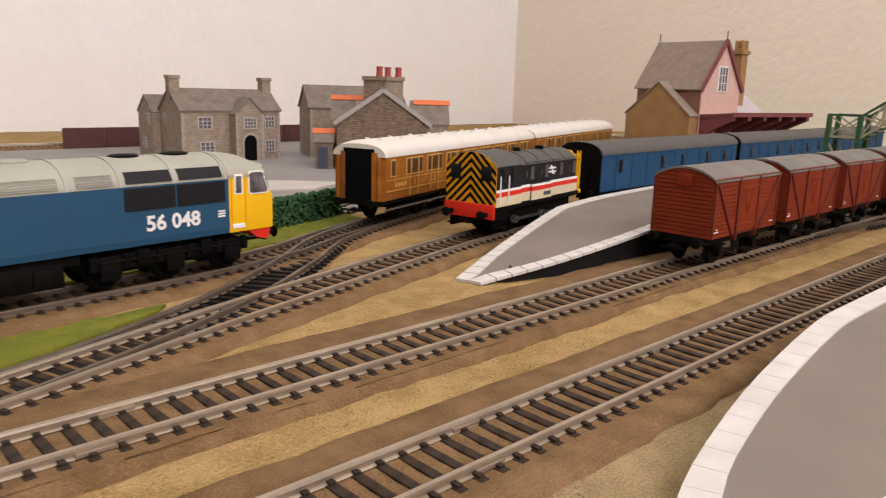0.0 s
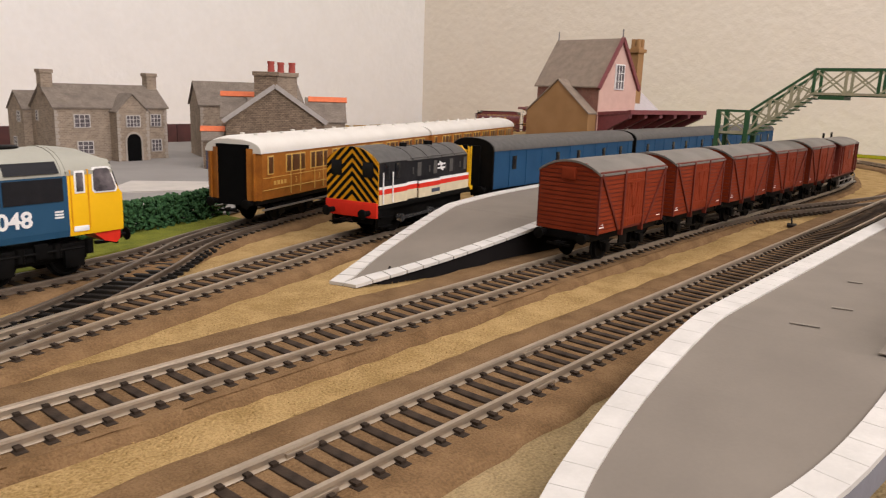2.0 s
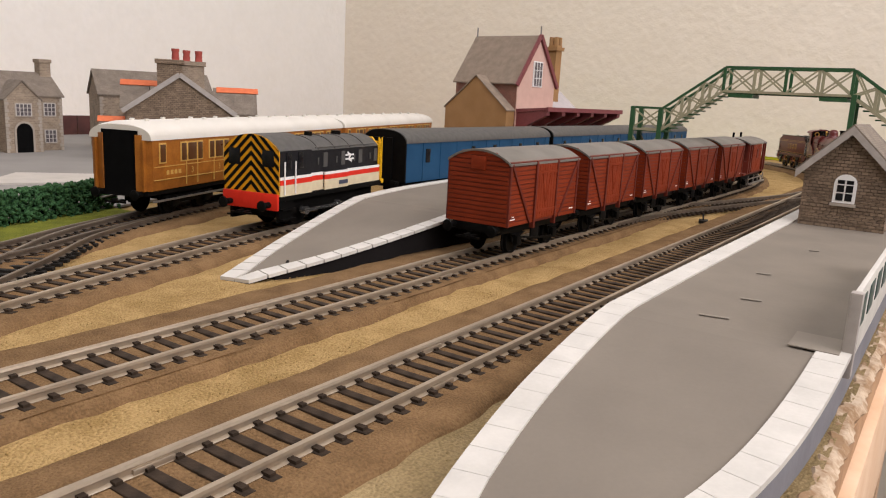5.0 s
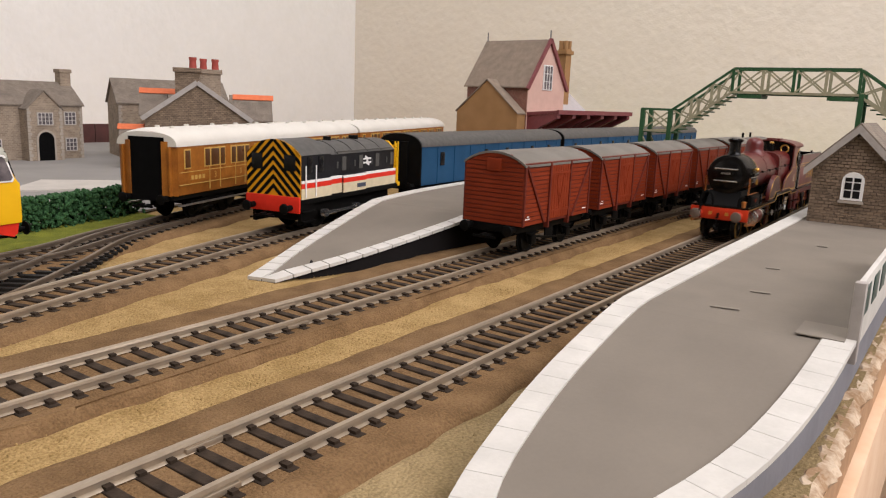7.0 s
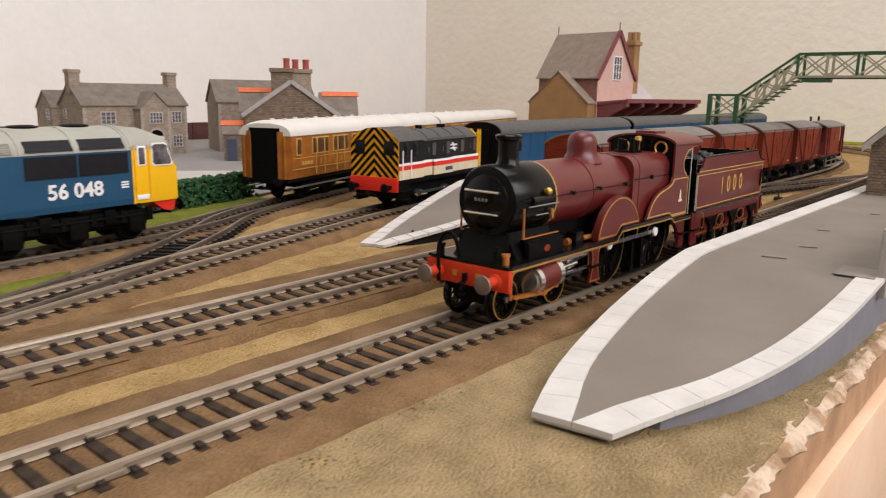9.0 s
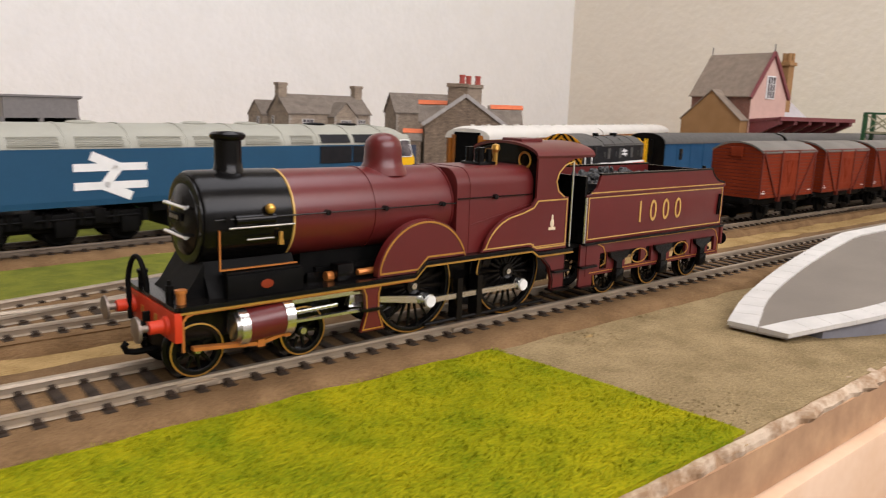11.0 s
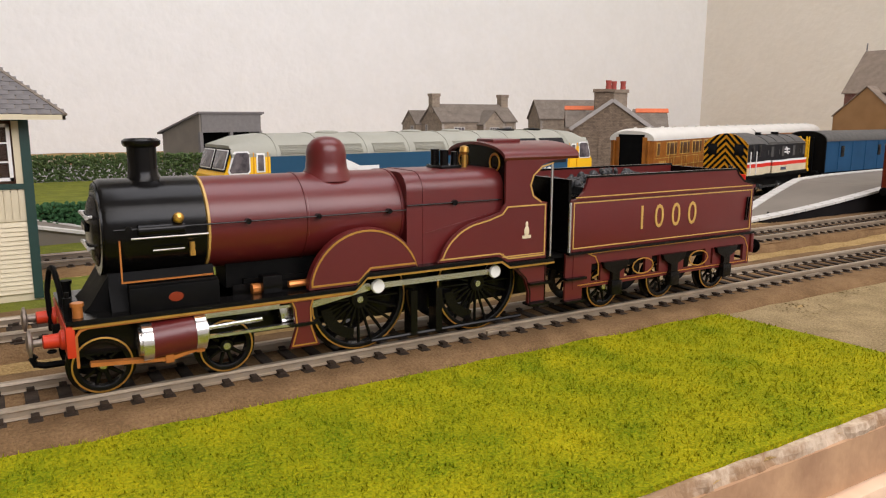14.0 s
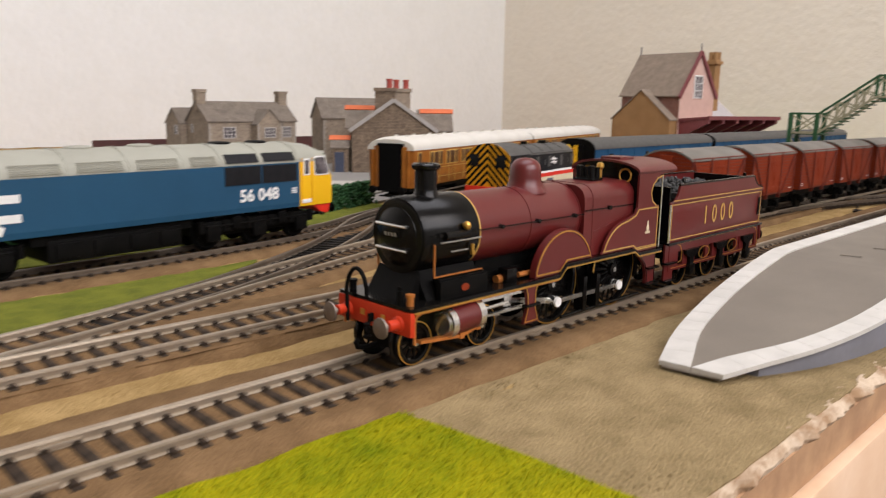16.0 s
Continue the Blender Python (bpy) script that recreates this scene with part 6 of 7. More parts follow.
        for x in (27, 0, -27):
            bm = bmesh.new()
            bm_box(bm, x - 2.2, x + 2.2, k * 15.6 - 1.2, k * 15.6 + 1.2, 5.6, 10.4, 0.5)
            bm_prism(bm, [(x - 5.6, 16.6), (x + 5.6, 16.6), (x + 4.8, 14.6), (x + 1.6, 13.0), (x + 1.6, 10), (x - 1.6, 10), (x - 1.6, 13.0), (x - 4.8, 14.6)], "y", *sorted((k * 14.8, k * 16.2)))
            part("axlebox", bm, M["gloss_black"], th, "black axlebox and leaf spring")
        bm = bmesh.new()
        bm_box(bm, f - 6.5, f + 1.5, k * 14.6 - 1.6, k * 14.6 + 1.6, 5.0, 5.7)
        bm_box(bm, f - 6.5, f + 1.5, k * 14.6 - 1.6, k * 14.6 + 1.6, 12.2, 12.9)
        part("step_tread", bm, M["gloss_black"], th)
        bm = bmesh.new()
        bm_prism(bm, [(f - 6, 9.4), (f - 6, 5.2), (f + 1, 5.2), (f + 1, 20.4), (f - 2, 20.4), (f - 2, 10)], "y", *sorted((k * 13.7, k * 14.5)))
        part("step_plate", bm, M["crimson"], th, soft=False)
    # front bulkhead, coal space, rear
    for nm, b in (("front_bulkhead", (f - 0.3, f + 0.8, -14.6, 14.6, 20.8, 43.5)), ("front_locker", (f - 8, f - 0.35, -13.5, 13.5, 36.6, 38.2)),
                  ("coal_bulkhead", (r + 10, r + 11.2, -14.6, 14.6, 37, 43.6)), ("coal_floor", (f - 40, f - 8, -14.5, 14.5, 37, 37.8))):
        bm = bmesh.new()
        bm_box(bm, *b)
        part(nm, bm, M["gloss_black"], th)
    bm = bmesh.new()
    rnd = random.Random(4)
    for i in range(170):
        x, y = rnd.uniform(-16, 38), rnd.uniform(-12.5, 12.5)
        z = 40.6 + 3.6 * math.exp(-((x - 14) / 11) ** 2 - (y / 8) ** 2) + rnd.uniform(-1, 0.4)
        q = rnd.uniform(1.0, 2.1)
        bmesh.ops.create_icosphere(bm, subdivisions=1, radius=q, matrix=Matrix.Translation((x, y, z)) @ Euler((rnd.random() * 6, rnd.random() * 6, 0)).to_matrix().to_4x4() @ Matrix.Diagonal((1, rnd.uniform(0.6, 1), rnd.uniform(0.6, 1), 1)))
    bm_box(bm, -18, 38, -14, 14, 36, 40.4)
    part("coal_load", bm, M["coal"], th, "heap of black coal", soft=False)
    bm = bmesh.new()
    bm_rod(bm, (r + 6, 0, 37), (r + 6, 0, 42), 2.4, 16)
    bm_rod(bm, (r + 5, 8, 37), (r + 5, 8, 44.6), 0.8, 8)
    part("water_filler", bm, M["gloss_black"], th)
    bm = bmesh.new()
    bm_box(bm, r - 0.2, f - 1, -13.4, 13.4, 14, 20.9)
    part("under_tank", bm, M["black"], th)
    bm = bmesh.new()
    bm_box(bm, r - 1.6, r - 0.1, -15.4, 15.4, 13.0, 20.0, 0.3)
    part("rear_beam", bm, M["crimson"], th)
    buffers(th, r - 1.6, -1, z=14.2, stock="gloss_black")
    coupling(th, r - 1.6, -1)
    bm = bmesh.new()
    bm_box(bm, f, f + 14, -1.5, 1.5, 8, 9.4)
    bm_box(bm, f, f + 9, -13, 13, 19.2, 20.2)
    part("drawbar", bm, M["black"], th)
    roll = []
    for x in (27, 0, -27):
        for y in (-8.6, 8.6):
            roll.append((spoked_wheel("tender_wheel", 7.0, 10, x, y, th), x, y, 7.0))
    return th, roll


ENGINE_SCALE = 0.95


def to_scale(th):
    """Brings an engine that is drawn a little large to the scale of the track."""
    done = set()
    for ob in th.children_recursive:
        ob.matrix_basis = Matrix.Translation(ob.matrix_basis.translation * (ENGINE_SCALE - 1)) @ ob.matrix_basis
        if ob.data and ob.data.name not in done:
            done.add(ob.data.name)
            ob.data.transform(Matrix.Scale(ENGINE_SCALE, 4))


def travel(t):
    """Where the leading axle stands on the running line, by time."""
    ts, ds = zip(*TRAVEL)
    n = len(ts)
    h = [ts[i + 1] - ts[i] for i in range(n - 1)]
    g = [(ds[i + 1] - ds[i]) / h[i] for i in range(n - 1)]
    sl = [g[0]] + [0 if g[i - 1] * g[i] <= 0 else 2 * g[i - 1] * g[i] / (g[i - 1] + g[i]) for i in range(1, n - 1)] + [g[-1]]
    i = min(max(int(np.searchsorted(ts, t, side="right")) - 1, 0), n - 2)
    u = (t - ts[i]) / h[i]
    return (2 * u ** 3 - 3 * u ** 2 + 1) * ds[i] + (u ** 3 - 2 * u ** 2 + u) * h[i] * sl[i] + (-2 * u ** 3 + 3 * u ** 2) * ds[i + 1] + (u ** 3 - u ** 2) * h[i] * sl[i + 1]


TRAVEL = [(0.0, 2.29), (0.4, 2.17), (1.5, 1.905), (3.5, 1.358), (4.2, 1.178), (6.3, 0.655), (6.6, 0.570), (7.0, 0.469), (7.5, 0.362), (8.0, 0.283), (8.5, 0.220), (9.0, 0.172), (9.5, 0.124), (10.0, 0.080), (11.0, -0.03), (12.0, -0.125), (12.5, -0.135), (14.6, -0.135), (15.0, -0.092), (15.5, -0.007), (16.0, 0.066)]


def bodies(d):
    """Poses of locomotive and tender when the leading axle stands at d."""
    out = []
    for a, b, mid in ((0.05, 0.102, 0.064), (0.152, 0.206, 0.179)):
        (p, _), (q, _) = loop_place(d + a * ENGINE_SCALE), loop_place(d + b * ENGINE_SCALE)
        rz = math.degrees(math.atan2(p.y - q.y, p.x - q.x))
        f = (mid - a) / (b - a)
        c = p.lerp(q, f)
        out.append(pose(c.x, c.y, 0, 0, 0, rz))
    return out


def motions():
    """The locomotive runs round the far end, stops and draws back; wheels and rods turn with it."""
    times = [i / 30 for i in range(481)]
    rest = travel(13.5)
    ways = [rest - travel(t) for t in times]
    walk(LOCO, [(t, bodies(travel(t))[0]) for t in times[::2]])
    walk(TENDER, [(t, bodies(travel(t))[1]) for t in times[::2]])
    k1 = ENGINE_SCALE
    for w, x, y, r in LOCO_WHEELS + TENDER_WHEELS:
        walk(w, [(t, mmpose(x * k1, y * k1, r * k1, 0, math.degrees(s / MM / (r * k1)), 0)) for t, s in zip(times, ways)])
    turn = [radians(135) - s / MM / (13.9 * k1) for s in ways]
    for c, k in RODS:
        walk(c, [(t, mmpose(CRANK * k1 * math.cos(a), k * 12.6 * k1, (13.9 + CRANK * math.sin(a)) * k1)) for t, a in zip(times, turn)])
    for c, k in CONS:
        rows = []
        for t, a in zip(times, turn):
            dz = 13.3 - 13.9 - CRANK * math.sin(a)
            rows.append((t, mmpose(CRANK * k1 * math.cos(a), k * 11.2 * k1, (13.9 + CRANK * math.sin(a)) * k1, 0, -math.degrees(math.asin(dz / 25.0)), 0)))
        walk(c, rows)


# ---- buildings and scenery ----
M.update({
    "stone": brick_mat("grey_stone_paper", (0.335, 0.26, 0.19), (0.245, 0.185, 0.132), (0.37, 0.30, 0.23), 150, 0.3),
    "rubble": brick_mat("brown_rubble_stone", (0.28, 0.20, 0.135), (0.18, 0.125, 0.082), (0.09, 0.062, 0.042), 150, 0.9),
    "slate": brick_mat("grey_slate_roof_paper", (0.23, 0.187, 0.148), (0.185, 0.15, 0.118), (0.14, 0.113, 0.09), 260, 0.3),
    "palestone": mat("pale_dressed_stone", (0.40, 0.345, 0.285), (0.32, 0.275, 0.23), 0.85, scale=90),
    "windowbar": mat("dull_white_window_bar", (0.56, 0.53, 0.49), (0.47, 0.44, 0.41), 0.7),
    "orange": mat("orange_ridge_tile", (0.70, 0.17, 0.055), (0.6, 0.13, 0.045), 0.7),
    "pot": mat("red_clay_chimney_pot", (0.42, 0.075, 0.055), (0.33, 0.055, 0.04), 0.7),
    "pink": mat("pale_pink_render", (0.62, 0.41, 0.34), (0.55, 0.36, 0.30), 0.8, scale=90),
    "tan": mat("tan_brown_card", (0.34, 0.185, 0.072), (0.28, 0.15, 0.056), 0.75, scale=60),
    "redbrick": brick_mat("dull_red_brick_paper", (0.24, 0.095, 0.065), (0.19, 0.075, 0.052), (0.26, 0.17, 0.13), 260, 0.2),
    "maroon": mat("maroon_woodwork", (0.20, 0.045, 0.05), (0.16, 0.036, 0.04), 0.5),
    "greyroof": mat("grey_brown_tiled_roof", (0.255, 0.195, 0.145), (0.19, 0.145, 0.108), 0.8, scale=140, fine=700, bump=0.3),
    "paleroof": mat("pale_lilac_grey_roof", (0.46, 0.42, 0.42), (0.4, 0.37, 0.37), 0.7),
    "green": mat("mid_green_bridge_paint", (0.018, 0.085, 0.028), (0.015, 0.07, 0.022), 0.55),
    "bridgecream": mat("stone_coloured_bridge_paint", (0.34, 0.31, 0.20), (0.27, 0.25, 0.16), 0.6),
    "boxcream": mat("cream_painted_boards", (0.68, 0.60, 0.42), (0.62, 0.54, 0.37), 0.6, scale=120),
    "boxgreen": mat("dark_green_post_paint", (0.014, 0.05, 0.04), (0.012, 0.04, 0.032), 0.45),
    "shed": mat("grey_brown_shed_card", (0.235, 0.205, 0.165), (0.2, 0.17, 0.14), 0.8, scale=60),
    "shedroof": mat("grey_shed_fascia", (0.2, 0.185, 0.175), (0.17, 0.155, 0.148), 0.8),
    "room": mat("brown_signal_box_interior", (0.16, 0.08, 0.05), (0.11, 0.055, 0.035), 0.8, scale=60),
    "sign": mat("dark_green_sign", (0.012, 0.05, 0.045), (0.012, 0.042, 0.04), 0.4),
    "greendoor": mat("bright_green_door", (0.12, 0.36, 0.12), (0.1, 0.3, 0.1), 0.6),
})


def gable_block(th, name, x0, x1, y0, y1, z0, eave, ridge, wall, roof, along="x", over=2.0, ridge_at=None):
    """A walled block with a pitched roof; the ridge runs along x or y."""
    bm = bmesh.new()
    if along == "x":
        mid = (y0 + y1) / 2 if ridge_at is None else ridge_at
        bm_prism(bm, [(y0, z0), (y1, z0), (y1, eave), (mid, ridge), (y0, eave)], "x", x0, x1)
    else:
        mid = (x0 + x1) / 2 if ridge_at is None else ridge_at
        bm_prism(bm, [(x0, z0), (x1, z0), (x1, eave), (mid, ridge), (x0, eave)], "y", y0, y1)
    w = part(name, bm, M[wall], th, soft=False)
    for s in (-1, 1):
        bm = bmesh.new()
        a = (y0, y1) if along == "x" else (x0, x1)
        e = a[0] if s < 0 else a[1]
        run = abs(mid - e)
        k = (ridge - eave) / run
        ex = e + s * over * 0.8
        poly = [(mid, ridge + 0.2), (ex, ridge - k * (run + over * 0.8) + 0.2), (ex, ridge - k * (run + over * 0.8) + 1.5), (mid, ridge + 1.6)]
        if along == "x":
            bm_prism(bm, poly, "x", x0 - over, x1 + over)
        else:
            bm_prism(bm, poly, "y", y0 - over, y1 + over)
        part("roof_slope", bm, M[roof], th, soft=False)
    return w


def house_window(th, x, y, z, w, h, n=3, face=(0, -1), bars="windowbar", frame="palestone", glass="paleglass"):
    """A window in a wall of the model that faces -y, or -x with face (-1, 0)."""
    m = mmpose(x, y, z, 0, 0, 0 if face[1] < 0 else -90 if face[0] < 0 else 90)
    bm = bmesh.new()
    bm_box(bm, -w / 2 - 1, w / 2 + 1, -0.5, 0.3, -h / 2 - 1, h / 2 + 1)
    f = part("window", bm, M[frame], th, soft=False, at=m)
    bm = bmesh.new()
    bm_box(bm, -w / 2, w / 2, -0.7, -0.3, -h / 2, h / 2)
    part("pane", bm, M[glass], f, soft=False)
    bm = bmesh.new()
    for i in range(n + 1):
        bm_box(bm, -w / 2 + w * i / n - 0.35, -w / 2 + w * i / n + 0.35, -1.0, -0.6, -h / 2, h / 2)
    for z in (-h / 2, -h / 6, h / 6, h / 2):
        bm_box(bm, -w / 2, w / 2, -1.0, -0.62, z - 0.25, z + 0.25)
    part("glazing_bar", bm, M[bars], f, soft=False)
    return f


def quoins(th, x, y, z0, z1, sx=1):
    n = int((z1 - z0) / 3.4)
    for i in range(n):
        w = 3.8 if i % 2 else 2.6
        bm = bmesh.new()
        bm_box(bm, *sorted((x, x + sx * w)), y - 0.4, y + 0.2, z0 + i * 3.4 + 0.2, z0 + (i + 1) * 3.4 - 0.2)
        part("quoin", bm, M["palestone"], th, soft=False)


def stone_house(m):
    th = thing("stone_house", "grey stone two-storey model house with arched porch and end chimneys", "house", m)
    gable_block(th, "wall", -58, 58, 0, 52, 0, 53, 74, "stone", "slate")
    gable_block(th, "porch_wall", -4, 30, -14, 10, 0, 49, 66, "stone", "slate", "y", 1.2)
    gable_block(th, "wing_wall", -66, -40, 52, 90, 0, 49, 66, "stone", "slate", "x", 1.2)
    for x in (-54, 54):
        bm = bmesh.new()
        bm_box(bm, x - 5.5, x + 5.5, 21, 31, 64, 88, 0.3)
        bm_box(bm, x - 6.4, x + 6.4, 20, 32, 85, 88.6, 0.3)
        part("chimney", bm, M["stone"], th, soft=False)
    for x, z in ((-32, 40), (-30, 14), (45, 40), (45, 14)):
        house_window(th, x, 0, z, 15 if x < 0 else 11, 12, 3)
    house_window(th, 13, -14, 40, 14, 11, 4)
    for x, y in ((-46, 62), (-48, 74)):
        house_window(th, -66, y, 42 if y < 70 else 16, 7, 10, 2, (-1, 0))
    house_window(th, -58, 38, 44, 4, 9, 1, (-1, 0))
    # flat black arch; the doorway's shade is put into its colour
    bm = bmesh.new()
    bm_prism(bm, [(5.5, 0), (5.5, 20)] + arc(13, 20, 7.5, 180, 0, 10)[1:] + [(20.5, 0)], "y", -14.5, -13)
    part("porch_arch", bm, M["deep"], th, "arched doorway with its shade painted black", soft=False)
    bm = bmesh.new()
    bm_line(bm, [(4.5, 0), (4.5, 20)] + arc(13, 20, 8.5, 180, 0, 10)[1:] + [(21.5, 0)], 1.8, "y", -14.7, -13.6)
    part("arch_stones", bm, M["palestone"], th, soft=False)
    for x, y, s in ((-58, 0, 1), (58, 0, -1), (-4, -14, 1), (30, -14, -1)):
        quoins(th, x, y, 0, 51, s)
    return th


def chapel_house(m):
    """A low gabled building with three clay pots; gable towards -y."""
    th = thing("gabled_house", "brown stone gabled model house with orange ridges and red chimney pots", "house", m)
    gable_block(th, "wall", -46, 46, 0, 90, 0, 47, 79, "rubble", "slate", "y", 1.5)
    for s in (-1, 1):
        bm = bmesh.new()
        bm_line(bm, [(s * 49, 45.5), (0, 79.8)], 4.2, "y", -2.2, 0.6)
        part("bargeboard", bm, M["coping"], th, "pale stone gable coping", soft=False)
    bm = bmesh.new()
    for s in (-14, 12):
        bm_box(bm, s - 1.4, s + 1.4, -0.8, 0.3, 0, 62)
    part("pilaster", bm, M["rubble"], th, soft=False)
    gable_block(th, "wing_wall", 30, 68, 24, 64, 0, 46, 68, "stone", "slate", "x", 1.5)
    gable_block(th, "wing_wall", -52, -30, 24, 66, 0, 48, 71, "stone", "slate", "x", 1.5)
    gable_block(th, "porch_wall", -68, -50, 4, 26, 0, 27, 38, "rubble", "slate", "x", 1.5)
    for x0, x1, y, z in ((32, 71, 44, 69.2), (-54, -14, 45, 72.2), (-71, -48, 15, 39)):
        bm = bmesh.new()
        bm_prism(bm, [(y - 5, z - 3.5), (y, z + 1.2), (y + 5, z - 3.5), (y + 4, z - 4.2), (y, z - 0.3), (y - 4, z - 4.2)], "x", x0, x1)
        part("ridge_tiles", bm, M["orange"], th, "bright orange ridge tiles", soft=False)
    for x, y in ((-9, 20), (10, 46)):
        bm = bmesh.new()
        bm_box(bm, x - 11, x + 11, y - 6, y + 6, 60, 92, 0.3)
        bm_box(bm, x - 12.6, x + 12.6, y - 7.5, y + 7.5, 89, 93, 0.3)
        c = part("chimney", bm, M["rubble" if y < 30 else "stone"], th, soft=False)
        for o in ((5,) if y < 30 else (-5, 6)):
            bm = bmesh.new()
            bm_lathe(bm, [(3.6, 92), (3.4, 93.5), (3.0, 100), (3.5, 101), (3.5, 103), (2.5, 103)], Matrix.Translation((x + o, y, 0)), 14)
            part("chimney_pot", bm, M["pot"], c, "red clay pot")
    bm = bmesh.new()
    bm_box(bm, -65, -55, 2.6, 4.2, 0, 22)
    part("door", bm, M["plate"], th, "dark blue door", soft=False)
    return th


def barn(m):
    th = thing("grey_barn", "plain grey stone model house with green door", "house", m)
    gable_block(th, "wall", -48, 70, 0, 54, 0, 57, 81, "stone", "slate", "x", 2)
    quoins(th, -48, 0, 0, 56, 1)
    bm = bmesh.new()
    bm_box(bm, -34, -20, -1.2, 0.4, 0, 24)
    part("door", bm, M["greendoor"], th, "bright green door", soft=False)
    return th


def station(m):
    """A tall pink station house with a canopy; its own x runs along the ridge towards the tracks, -y faces the goods end."""
    th = thing("station_building", "pink rendered station house with tan annexe and maroon canopy", "station building", m)
    gable_block(th, "tower_wall", -42, 42, -34, 34, 0, 94, 142, "redbrick", "greyroof", "x", 3)
    bm = bmesh.new()
    bm_prism(bm, [(-34, 0), (34, 0), (34, 94), (0, 142), (-34, 94)], "x", 42, 43)
    part("gable_render", bm, M["pink"], th, soft=False)
    for s in (-1, 1):
        bm = bmesh.new()
        bm_line(bm, [(s * 37.5, 90), (0, 143.5)], 4, "x", 43.5, 46)
        part("bargeboard", bm, M["maroon"], th, soft=False)
    house_window(th, 43.4, 0, 103, 15, 25, 3, (1, 0), "white", "white")
    for x in (-43, 44):
        bm = bmesh.new()
        bm_rod(bm, (x, 0, 142), (x, 0, 153), 0.8, 6)
        part("finial", bm, M["shedroof"], th)
    # tan annexe on the goods end
    gable_block(th, "annexe_wall", -44, 41, -48, -34, 0, 64, 98, "tan", "greyroof", "y", 1.5)
    # long low range with canopy
    bm = bmesh.new()
    bm_box(bm, -36, 43.4, 34, 118, 0, 62)
    part("range_wall", bm, M["pink"], th, soft=False)
    bm = bmesh.new()
    bm_prism(bm, [(34, 62), (120, 62), (92, 92), (34, 92)], "x", -8, 8)
    bm_prism(bm, [(-39, 62), (46, 62), (8, 92), (-8, 92)], "y", 34, 92)
    part("range_roof", bm, M["paleroof"], th, "pale lilac-grey roof", soft=False)
    bm = bmesh.new()
    bm_prism(bm, [(43, 62), (82, 67), (82, 69), (43, 66)], "y", -34, 120)
    bm_box(bm, 81, 83.5, -34, 120, 65, 69.5)
    cn = part("canopy", bm, M["maroon"], th, "maroon platform canopy", soft=False)
    for i in range(6):
        y = -30 + i * 29
        bm = bmesh.new()
        bm_prism(bm, [(43, 40), (43, 62), (81, 67), (81, 61), (60, 51)], "y", y - 3, y + 3)
        part("bracket", bm, M["maroon"], cn, soft=False)
    bm = bmesh.new()
    bm_box(bm, 18, 29, 54, 65, 60, 138)
    bm_box(bm, 16, 31, 52, 67, 132, 136)
    for x in (20, 27):
        for y in (56, 63):
            bm_rod(bm, (x, y, 136), (x, y, 147), 2.4, 10)
    part("chimney", bm, M["tan"], th, "tall ochre chimney stack", soft=False)
    return th


